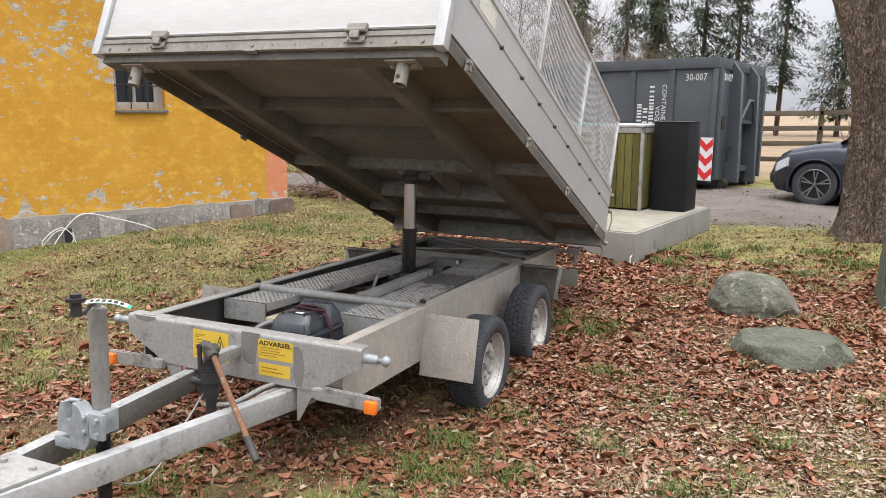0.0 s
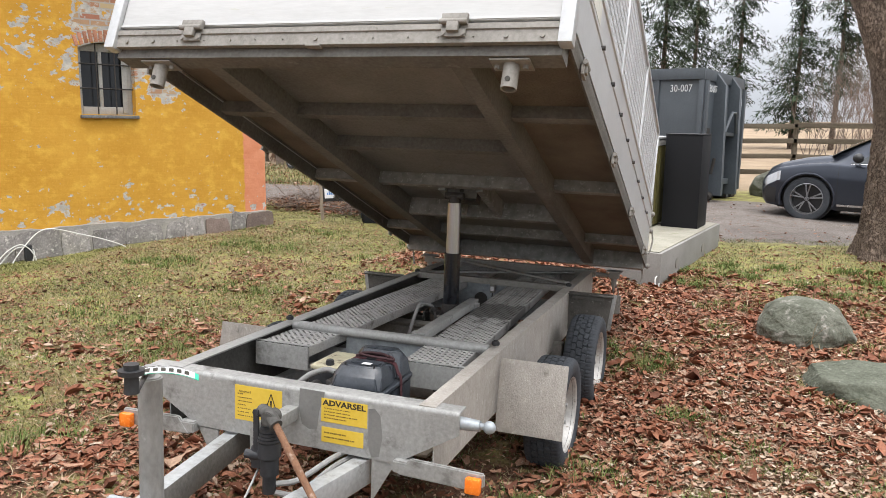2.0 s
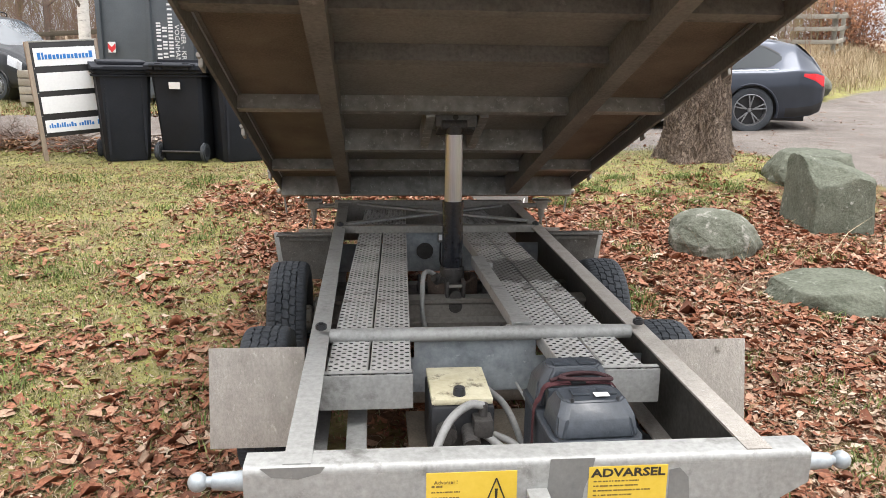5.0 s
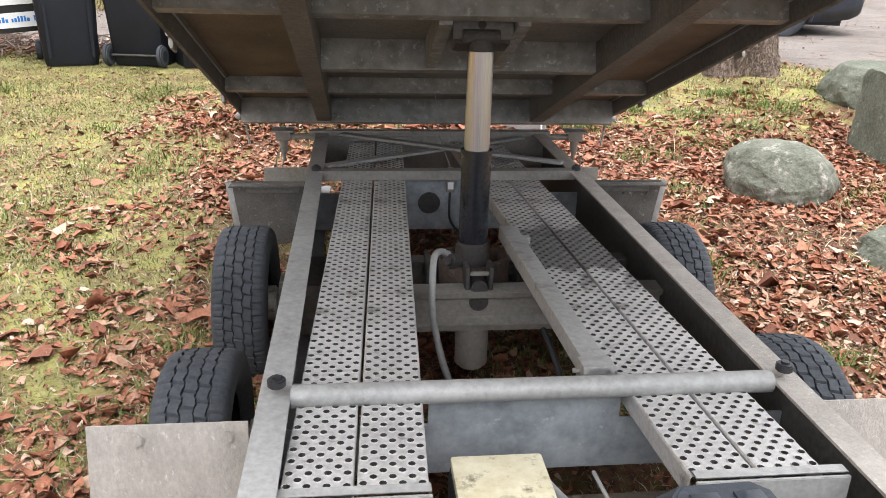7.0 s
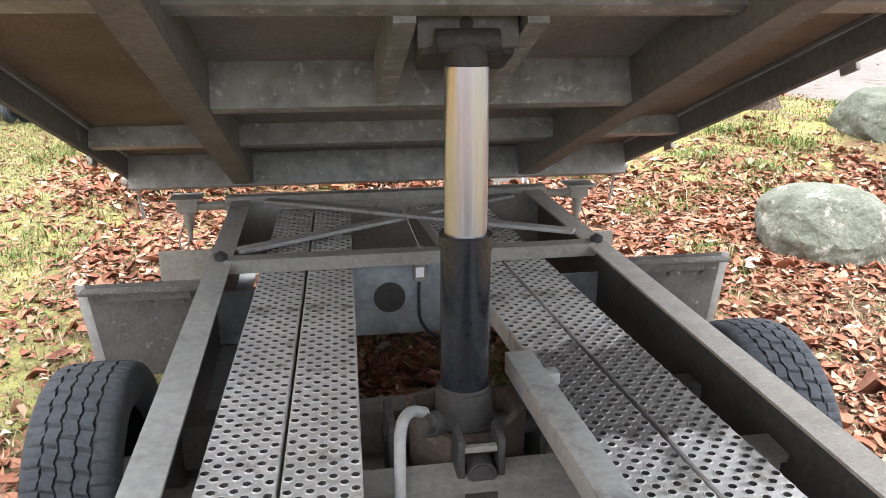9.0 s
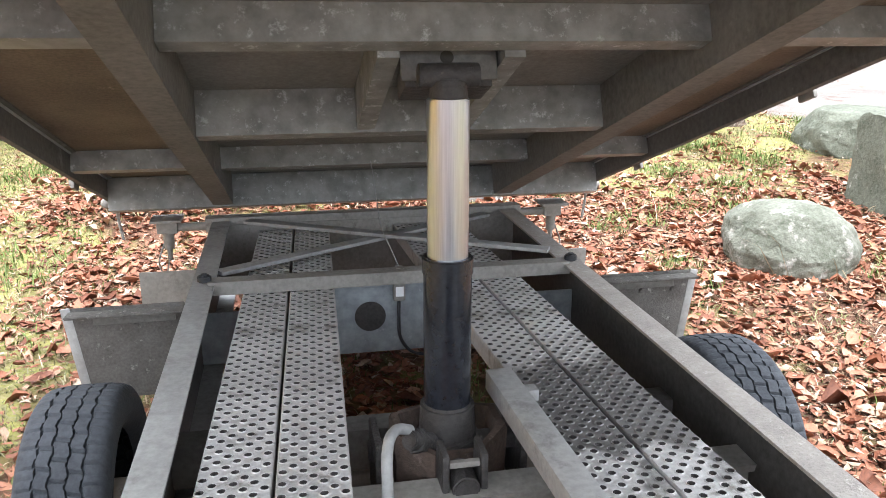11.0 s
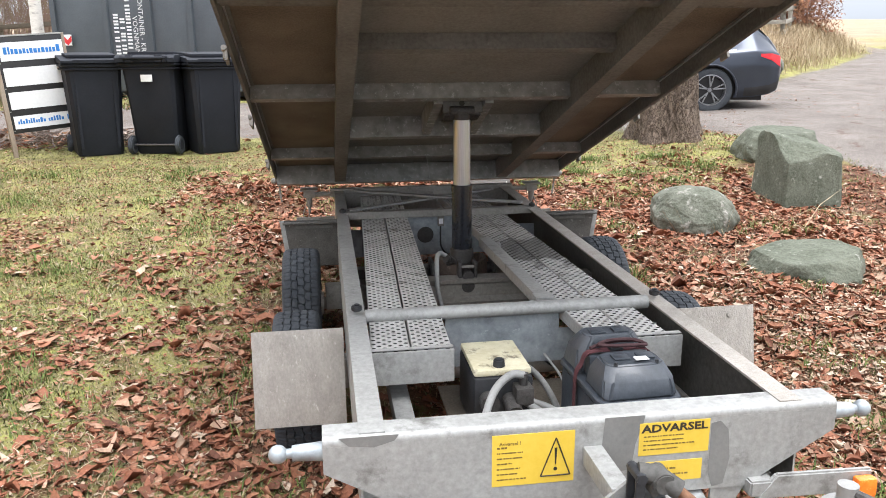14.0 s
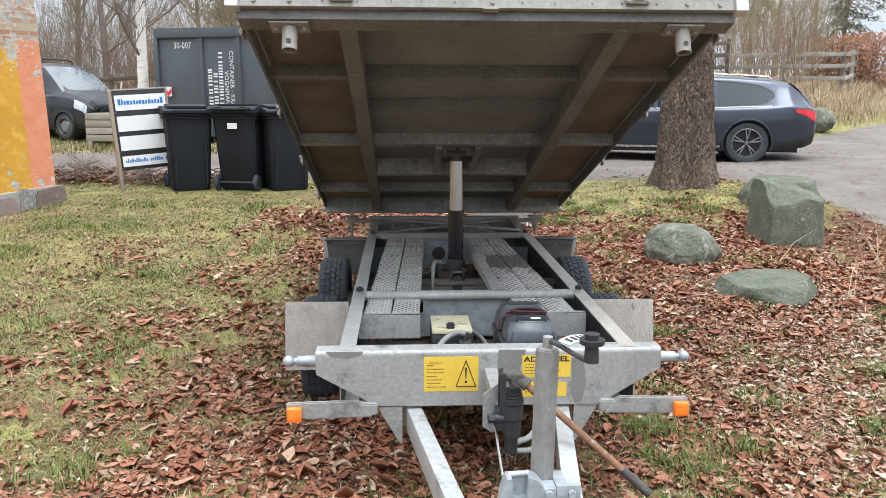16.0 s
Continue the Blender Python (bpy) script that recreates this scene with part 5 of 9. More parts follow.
for name, fn in (("road", road_amount), ("lush", lush_amount), ("field", lambda x, y: ease(0.3, 1.6, y - far_edge(x) - (1.2 if x < 6 else 0.3)) if -4 < x < 30 and y > 13 else ease(16, 19, y))):
    layer = ground.data.attributes.new(name, "FLOAT", "POINT")
    layer.data.foreach_set("value", np.array([fn(x, y) for x, y, _ in gv], dtype=np.float32))


def leaf_material(name, stops):
    m = bpy.data.materials.new(name)
    m.use_nodes = True
    n, l = m.node_tree.nodes, m.node_tree.links
    p = n["Principled BSDF"]
    g = n.new("ShaderNodeNewGeometry")
    r = n.new("ShaderNodeValToRGB")
    els = r.color_ramp.elements
    while len(els) < len(stops):
        els.new(0.5)
    for e, (at, c) in zip(els, stops):
        e.position, e.color = at, (*c, 1)
    l.new(g.outputs["Random Per Island"], r.inputs[0])
    tc = n.new("ShaderNodeTexCoord")
    t = n.new("ShaderNodeTexNoise")
    t.inputs["Scale"].default_value = 95
    t.inputs["Detail"].default_value = 4
    l.new(tc.outputs["Object"], t.inputs["Vector"])
    hs = n.new("ShaderNodeHueSaturation")
    mr = n.new("ShaderNodeMapRange")
    mr.inputs[3].default_value, mr.inputs[4].default_value = 0.38, 1.52
    l.new(t.outputs["Fac"], mr.inputs[0])
    l.new(mr.outputs[0], hs.inputs["Value"])
    l.new(r.outputs[0], hs.inputs["Color"])
    l.new(hs.outputs[0], p.inputs["Base Color"])
    p.inputs["Roughness"].default_value = 0.7
    p.inputs["Specular IOR Level"].default_value = 0.3
    return m


def blocked(x, y):
    """Places where nothing lies or grows: under slab, wheels, boulders, walls."""
    if road_amount(x, y) > 0.8:
        return True
    hx, hy = x + 4.53, y - 6.78
    along, inward = hx * 0.433 + hy * 0.90, hx * -0.90 + hy * 0.433
    return inward > -0.05 and along < 0.1


def scatter(rng_, count, box_, keep):
    out = []
    x0, x1, y0, y1 = box_
    while len(out) < count:
        x, y = rng_.uniform(x0, x1), rng_.uniform(y0, y1)
        if not blocked(x, y) and rng_.random() < keep(x, y):
            out.append((x, y))
    return out


def leaf_density(x, y):
    """Leaves gather in drifts with moss between them; the lawn by the house and the grass by the tree have fewer."""
    clump = noise.noise(Vector((x * 1.3, y * 1.3, 7))) + 0.8 * noise.noise(Vector((x * 3.1, y * 3.1, 2))) + 0.35 * noise.noise(Vector((x * 7.3, y * 7.3, 5)))
    d = 0.46 + 0.72 * clump
    if x < -0.5:
        bare = ease(-0.7, -2.2, x) * (0.42 + 0.12 * ease(-0.2, 1.4, y) + 0.22 * ease(1.4, 5.0, y))
        d = d * (1 - 0.5 * bare) - 0.34 * bare
    if y > 4.3 and x > 0:
        d -= 0.50 * ease(4.6, 6.2, y) * ease(0.4, 1.2, x)
    if x > 0.9 and y < 4.6:
        d += 0.25 - 0.62 * ease(1.3, 2.7, x) * ease(2.2, 0.8, y)
    return min(max(d, 0.05), 1)


def rim_fade(x, y):
    """The straw and litter by the boulders thin out towards the open lawn."""
    w = 0.5 * noise.noise(Vector((x * 0.8, y * 0.8, 63)))
    return ease(5.6 + w, 3.4 + w, x) * ease(-3.6 - w, -1.2 - w, y)


def drift(x, y):
    """Leaf drifts thin out gradually away from the trailer."""
    far = math.hypot((x - 0.5) / 4.6, (y - 1.6) / 4.6) + 0.25 * noise.noise(Vector((x * 0.9, y * 0.9, 31)))
    return leaf_density(x, y) * ease(1.15, 0.72, far)


def leaves(name, spots, seed, material, size=(0.035, 0.105), lift=0.022, bits=False):
    """Curled leaves with a midrib, each of ten points, thrown at the spots; bits: torn scraps of six points."""
    r = np.random.RandomState(seed)
    k = len(spots)
    base = np.array([(0, 0, 0), (-0.22, 0.16, 0.07), (0.22, 0.16, 0.07), (0, 0.25, 0), (-0.30, 0.50, 0.12), (0.30, 0.50, 0.12), (0, 0.54, 0), (-0.21, 0.84, 0.07), (0.21, 0.84, 0.07), (0, 1.0, 0.02)])
    tris = np.array([(0, 2, 3), (0, 3, 1), (1, 3, 4), (3, 6, 4), (3, 2, 5), (3, 5, 6), (4, 6, 7), (6, 9, 7), (6, 5, 8), (6, 8, 9)])
    if bits:
        base = np.array([(-0.24, 0.1, 0.08), (0.20, 0.0, 0.05), (0, 0.48, 0), (-0.30, 0.62, 0.10), (0.30, 0.55, 0.10), (0.04, 1.0, 0.03)])
        tris = np.array([(0, 1, 2), (0, 2, 3), (1, 4, 2), (3, 2, 5), (2, 4, 5)])
    p = len(base)
    s = size[0] + (size[1] - size[0]) * r.beta(1.6, 2.2, k)
    curl = r.normal(0.6, 1.3, k)
    v = np.repeat(base[None], k, 0)
    v[:, :, 0] *= np.clip(np.exp(r.normal(-0.52, 0.36, k)), 0.20, 1.1)[:, None]
    arch = r.normal(0, 0.75, k)[:, None] * (v[:, :, 1] - 0.5) ** 2
    v[:, :, 0] += r.normal(0, 0.7, k)[:, None] * (v[:, :, 1] - 0.5) ** 2
    v[:, :, 2] = v[:, :, 2] * curl[:, None] + arch
    v += r.normal(0, 1, (k, p, 3)) * np.array([0.035, 0.05, 0.055])
    v *= s[:, None, None]
    v[:, :, 1] -= 0.5 * s[:, None]
    tx, ty, tz = r.normal(0, 0.11, k), r.normal(0, 0.15, k), r.uniform(0, 6.283, k)
    y2, z2 = v[:, :, 1] * np.cos(tx)[:, None] - v[:, :, 2] * np.sin(tx)[:, None], v[:, :, 1] * np.sin(tx)[:, None] + v[:, :, 2] * np.cos(tx)[:, None]
    x2, z3 = v[:, :, 0] * np.cos(ty)[:, None] + z2 * np.sin(ty)[:, None], -v[:, :, 0] * np.sin(ty)[:, None] + z2 * np.cos(ty)[:, None]
    x3, y3 = x2 * np.cos(tz)[:, None] - y2 * np.sin(tz)[:, None], x2 * np.sin(tz)[:, None] + y2 * np.cos(tz)[:, None]
    sp = np.array([(x, y, height(x, y)) for x, y in spots])
    out = np.stack([x3 + sp[:, 0:1], y3 + sp[:, 1:2], z3 + sp[:, 2:3] + r.uniform(0.002, lift, k)[:, None]], -1).reshape(-1, 3)
    f = (tris[None] + p * np.arange(k)[:, None, None]).reshape(-1, 3)
    me = bpy.data.meshes.new(name)
    me.vertices.add(len(out))
    me.vertices.foreach_set("co", out.astype(np.float32).ravel())
    me.loops.add(f.size)
    me.loops.foreach_set("vertex_index", f.astype(np.int32).ravel())
    me.polygons.add(len(f))
    me.polygons.foreach_set("loop_start", np.arange(0, f.size, 3, dtype=np.int32))
    me.polygons.foreach_set("use_smooth", [True] * len(f))
    me.update(calc_edges=True)
    me.materials.append(material)
    return new(name, me)


def blades(name, spots, seed, material, tall=(0.03, 0.09), per=7, spread=0.035, wide=0.0022, bend=0.6):
    """Grass: thin blades of three faces, a few at each spot."""
    r = np.random.RandomState(seed)
    k = len(spots) * per
    sp = np.repeat(np.array([(x, y, height(x, y)) for x, y in spots]), per, 0)
    sp[:, :2] += r.normal(0, spread, (k, 2))
    h = r.uniform(tall[0], tall[1], k)
    a = r.uniform(0, 6.283, k)
    lean = r.uniform(0.1, bend, k) * h
    c, s = np.cos(a), np.sin(a)
    w = wide * r.uniform(0.7, 1.6, k)
    z = np.zeros(k)
    p0 = sp + np.stack([-s * w, c * w, z - 0.01], -1)
    p1 = sp + np.stack([s * w, -c * w, z - 0.01], -1)
    p2 = sp + np.stack([c * lean * 0.4 + s * w * 0.8, s * lean * 0.4 - c * w * 0.8, h * 0.62], -1)
    p3 = sp + np.stack([c * lean * 0.4 - s * w * 0.8, s * lean * 0.4 + c * w * 0.8, h * 0.62], -1)
    p4 = sp + np.stack([c * lean, s * lean, h], -1)
    out = np.stack([p0, p1, p2, p3, p4], 1).reshape(-1, 3)
    i = 5 * np.arange(k)
    f = np.stack([np.stack([i, i + 1, i + 2], -1), np.stack([i, i + 2, i + 3], -1), np.stack([i + 3, i + 2, i + 4], -1)], 1).reshape(-1, 3)
    me = bpy.data.meshes.new(name)
    me.vertices.add(len(out))
    me.vertices.foreach_set("co", out.astype(np.float32).ravel())
    me.loops.add(f.size)
    me.loops.foreach_set("vertex_index", f.astype(np.int32).ravel())
    me.polygons.add(len(f))
    me.polygons.foreach_set("loop_start", np.arange(0, f.size, 3, dtype=np.int32))
    me.update(calc_edges=True)
    me.materials.append(material)
    return new(name, me)


leaf_brown = leaf_material("dead_leaves", [(0.0, (0.105, 0.040, 0.022)), (0.22, (0.195, 0.073, 0.040)), (0.55, (0.275, 0.110, 0.060)), (0.80, (0.325, 0.155, 0.092)), (0.93, (0.38, 0.25, 0.172)), (1.0, (0.46, 0.37, 0.285))])
grass_green = leaf_material("winter_grass", [(0.0, (0.066, 0.082, 0.022)), (0.40, (0.145, 0.152, 0.052)), (0.72, (0.235, 0.218, 0.105)), (1.0, (0.345, 0.308, 0.20))])
grass_straw = leaf_material("dry_grass", [(0.0, (0.25, 0.185, 0.105)), (0.5, (0.37, 0.285, 0.175)), (1.0, (0.49, 0.405, 0.275))])
fresh_grass = leaf_material("fresh_grass", [(0.0, (0.052, 0.092, 0.016)), (0.6, (0.111, 0.163, 0.033)), (1.0, (0.222, 0.237, 0.081))])

rr = random.Random(11)
spots = scatter(rr, 40000, (-5, 6, -4, 7), drift) + scatter(rr, 12000, (-9, 9, -8, 8.2), leaf_density)
spots += [(rr.uniform(-1.6, 0.75), 4.72 + rr.gauss(0, 0.22)) for _ in range(1500)]
tagged(leaves("dead_leaves", [q for q in spots if q[0] > -1.9 or q[1] < 2.0 + 1.2 * noise.noise(Vector((q[0] * 2, q[1] * 2, 3)))], 1, leaf_brown, (0.028, 0.100), 0.016), "curled brown dead leaves lying round the trailer", "leaves", kind="stuff")
leaf_dull = leaf_material("dull_brown_leaves", [(0.0, (0.066, 0.031, 0.017)), (0.35, (0.175, 0.083, 0.042)), (0.7, (0.28, 0.150, 0.080)), (1.0, (0.40, 0.285, 0.185))])
tagged(leaves("dead_leaves", [q for q in spots if q[0] <= -1.9 and q[1] >= 2.0 + 1.2 * noise.noise(Vector((q[0] * 2, q[1] * 2, 3)))], 1, leaf_dull, (0.022, 0.078), 0.016), "small brown dead leaves trodden into the lawn", "leaves", kind="stuff")
spots = scatter(rr, 800, (-2.6, 6, -1.2, 3.6), leaf_density)
tagged(leaves("dead_leaves", spots, 2, leaf_brown, (0.085, 0.13), 0.03), "large curled chestnut leaves on the lawn", "leaves", kind="stuff")
spots = scatter(rr, 3200, (6, 14, 12, 18), lambda x, y: ease(0.4, 1.2, y - far_edge(x)) * ease(4.0, 2.0, y - far_edge(x)))
tagged(leaves("dead_leaves", spots, 3, leaf_brown), "brown dead leaves on the bank", "leaves", kind="stuff")


spots = scatter(rr, 62000, (-5, 6, -4, 7), lambda x, y: 0.25 + 0.75 * drift(x, y)) + scatter(rr, 8000, (-8, 8, -6, 8.2), leaf_density)
tagged(leaves("leaf_litter", spots, 12, leaf_brown, (0.012, 0.045), 0.02, True), "small broken bits of brown dead leaves", "leaves", kind="stuff")


pale_litter = leaf_material("bleached_leaf_litter", [(0.0, (0.19, 0.110, 0.072)), (0.4, (0.32, 0.218, 0.150)), (0.8, (0.41, 0.318, 0.236)), (1.0, (0.50, 0.415, 0.33))])
spots = scatter(rr, 25000, (0.9, 5.8, -3.8, 3.4), lambda x, y: (0.9 * ease(0.9, 2.0, x) * ease(3.0, 1.4, y) + 0.08 * ease(3.4, 2.4, y)) * rim_fade(x, y)) + scatter(rr, 2500, (-4, 5, -3.4, 6), lambda x, y: leaf_density(x, y) * rim_fade(x, y))
tagged(leaves("leaf_litter", spots, 13, pale_litter, (0.012, 0.058), 0.03, True), "bleached pale dead leaves on the grass", "leaves", kind="stuff")


straw_litter = leaf_material("straw_litter", [(0.0, (0.104, 0.056, 0.033)), (0.4, (0.252, 0.163, 0.096)), (0.8, (0.385, 0.296, 0.192)), (1.0, (0.488, 0.407, 0.296))])
spots = scatter(rr, 5400, (-5, 5.8, -3.8, 6.5), lambda x, y: (0.15 + 0.5 * leaf_density(x, y)) * rim_fade(x, y)) + scatter(rr, 6800, (0.6, 5.8, -3.8, 3.6), lambda x, y: (0.2 * ease(3.6, 2.6, y) + 0.8 * ease(0.9, 2.4, x) * ease(3.0, 1.2, y)) * rim_fade(x, y)) + scatter(rr, 4500, (-5, -0.6, -1, 7), lambda x, y: 0.35 + 0.8 * noise.noise(Vector((x * 2.3, y * 2.3, 41))))
tagged(blades("straw_litter", spots, 21, straw_litter, (0.008, 0.026), 7, 0.05, 0.0019, 5.5), "flattened dead stalks and straw between the leaves", "straw", kind="stuff")


spots = [(-4.75 + rr.gauss(0, 0.42), 8.35 + rr.gauss(0, 0.16)) for _ in range(1500)]
tagged(leaves("dead_leaves", spots, 15, leaf_dull, (0.03, 0.10), 0.13), "heap of dead leaves by the corner of the house", "leaves", kind="stuff")


def grass_keep(x, y):
    return min(max(0.26 + 1.0 * lush_amount(x, y) * (0.75 + 0.8 * noise.noise(Vector((x * 1.1, y * 1.1, 3)))) - 0.35 * leaf_density(x, y), 0.04), 1)


spots = scatter(rr, 10500, (-7, 5.5, 0.5, 8.3), grass_keep) + scatter(rr, 6500, (-4, 4.5, -2.2, 3), grass_keep)
tagged(blades("grass", spots, 4, grass_green, (0.006, 0.022), 10, 0.05, 0.0020, 3.6), "short yellow-green winter grass", "grass", kind="stuff")


moss_grass = leaf_material("yellow_moss_grass", [(0.0, (0.105, 0.120, 0.032)), (0.5, (0.212, 0.222, 0.066)), (1.0, (0.315, 0.310, 0.130))])
spots = scatter(rr, 9500, (-6, -0.5, -2.2, 8.0), lambda x, y: (0.5 + 0.5 * ease(-0.9, -2.2, x)) * (0.3 + 0.7 * ease(-0.6, 1.4, y)) * (1.1 - leaf_density(x, y)) * ease(0.02, 0.26, noise.noise(Vector((x * 1.2, y * 1.2, 57))) + 0.4 * noise.noise(Vector((x * 4, y * 4, 5)))))
spots += scatter(rr, 2200, (0.9, 4.2, -2.6, 1.4), lambda x, y: ease(-0.05, 0.25, noise.noise(Vector((x * 1.9, y * 1.9, 77))) - 0.25 + 0.5 * ease(0.9, 2.6, x)))
tagged(blades("moss_grass", spots, 24, moss_grass, (0.004, 0.015), 9, 0.055, 0.0026, 3.6), "cushions of yellow-green moss and fine grass", "moss", kind="stuff")


def tuft_keep(x, y):
    return 1.0 if noise.noise(Vector((x * 1.7, y * 1.7, 9))) > 0.28 else 0.03


spots = scatter(rr, 2200, (-4.5, 4.5, -2.2, 6.5), tuft_keep)
for x, y in ((0.62, -0.45), (0.45, -0.75), (0.8, -0.2), (1.0, -0.55), (-0.15, -0.35), (0.25, -0.95), (-0.75, -0.2), (1.55, -0.1), (1.9, 0.5), (2.3, 1.2), (1.5, 0.9), (0.85, 0.62), (0.98, 1.0), (1.25, 0.4), (0.88, 0.25), (1.05, 2.5), (1.35, 1.8), (1.3, 4.9), (1.7, 5.3), (2.2, 5.1), (2.0, 5.7), (1.5, 5.8), (2.6, 5.6), (2.9, 5.2), (1.15, 5.5), (2.4, 4.8)):
    spots += [(x + rr.gauss(0, 0.09), y + rr.gauss(0, 0.06)) for _ in range(26)]
tagged(blades("grass", spots, 5, fresh_grass, (0.02, 0.065), 12, 0.035, 0.0020, 2.0), "fresh green grass tufts among the leaves", "grass", kind="stuff")
spots = scatter(rr, 420, (0.9, 4.3, -1.2, 4.6), lambda x, y: 1.0 if noise.noise(Vector((x * 1.3, y * 1.3, 19))) > 0.05 else 0.08)
tagged(blades("dry_grass", spots, 6, grass_straw, (0.02, 0.07), 6, 0.05, 0.0014, 4.0), "dry straw-coloured grass among the leaves", "grass", kind="stuff")
spots = [(x, y) for x, y in scatter(rr, 3000, (5.5, 16, 12, 22), lambda x, y: ease(0.0, 0.8, y - far_edge(x)) * ease(7.0, 3.0, y - far_edge(x)))]
tagged(blades("dry_grass", spots, 7, grass_straw, (0.06, 0.34), 9, 0.12, 0.004, 1.3), "tall dry grass on the bank by the drive", "grass", kind="stuff")


spots = scatter(rr, 17, (1.7, 3.6, 2.2, 4.3), lambda x, y: 1.0)
tagged(blades("dry_stalks", spots, 8, grass_straw, (0.10, 0.36), 2, 0.05, 0.0024, 2.2), "long pale dry stalks leaning by the boulders", "grass", kind="stuff")


# ---------------------------------------------------------------- boulders
rock_mat = mat("lichened_boulder", (0.070, 0.078, 0.055), (0.172, 0.172, 0.142), (0.335, 0.32, 0.285), s1=4, s2=60, rough=0.92, bump=0.8, bscale=45, spot=0.56)
rock_green = mat("green_grey_boulder", (0.062, 0.070, 0.050), (0.150, 0.156, 0.122), (0.32, 0.315, 0.28), s1=5, s2=60, rough=0.92, bump=0.8, bscale=45, spot=0.60)


def boulder(label, at, size, seed, material, turn=0, cuts=()):
    """A lump with broken faces: each cut is a direction and the distance at which it planes the lump off."""
    bm = BM()
    bmesh.ops.create_icosphere(bm, subdivisions=6, radius=1.0)
    planes = [(Vector(c[:3]).normalized(), c[3]) for c in cuts]
    s = Vector((seed, 0, 0))
    for v in bm.verts:
        d = v.co.normalized()
        q = d * (1 + 0.16 * noise.noise(d * 1.1 + s) + 0.06 * noise.noise(d * 3.1 + s))
        for n, far in planes:
            over = q.dot(n) - far - 0.03 * noise.noise(q * 2.2 + s)
            if over > 0:
                q = q - n * over * 0.93
        q = q * (1 + 0.018 * noise.noise(q * 8 + s) + 0.010 * noise.noise(q * 22) + 0.005 * noise.noise(q * 50))
        v.co = Vector((q.x * size[0], q.y * size[1], q.z * size[2]))
    t = thing("boulder", label, "boulder", (at[0], at[1], ground_z(at[0], at[1]) + at[2]), turn, "boulders by the drive")
    part("stone", bm, material, t)


boulder("rounded pale grey boulder among dead leaves", (2.06, 3.62, 0.07), (0.33, 0.30, 0.235), 2.3, rock_mat, 15, ((-0.6, -0.8, 0.5, 0.86), (0.9, -0.3, 0.5, 0.9), (0.1, 0.2, 1, 0.95)))
boulder("flat green-grey boulder sunk into dead leaves", (2.35, 2.62, -0.055), (0.42, 0.32, 0.25), 5.1, rock_green, -8, ((-0.15, -0.1, 1, 0.70), (-1, -0.2, 0.4, 0.86), (1, -0.5, 0.2, 0.84)))
boulder("tall squarish green-grey boulder", (3.27, 4.19, -0.02), (0.53, 0.52, 0.72), 9.7, rock_green, 10, ((-0.28, -1, 0.07, 0.50), (1, -0.22, 0.05, 0.49), (-1, 0.15, 0.06, 0.50), (0.14, -0.16, 1, 0.66), (0, 1, 0, 0.5), (0.7, -0.75, 0.12, 0.64), (-0.3, -0.5, 0.9, 0.72)))
boulder("low mossy boulder behind a taller one", (3.82, 5.38, 0.03), (0.48, 0.38, 0.31), 13.2, rock_green, 20, ((0, -0.1, 1, 0.72), (-0.6, -0.8, 0.1, 0.8), (0.8, -0.6, 0.2, 0.82)))
boulder("moss-topped boulder beside the container", (2.55, 14.9, 0.15), (0.62, 0.45, 0.42), 17.7, rock_mat, 0, ((0.2, -0.9, 0.3, 0.8),))
boulder("mossy boulder on the grass bank", (9.35, 15.1, 0.30), (0.42, 0.36, 0.30), 21.7, rock_mat, 0, ((-0.3, -0.9, 0.3, 0.8),))


# ---------------------------------------------------------------- trees


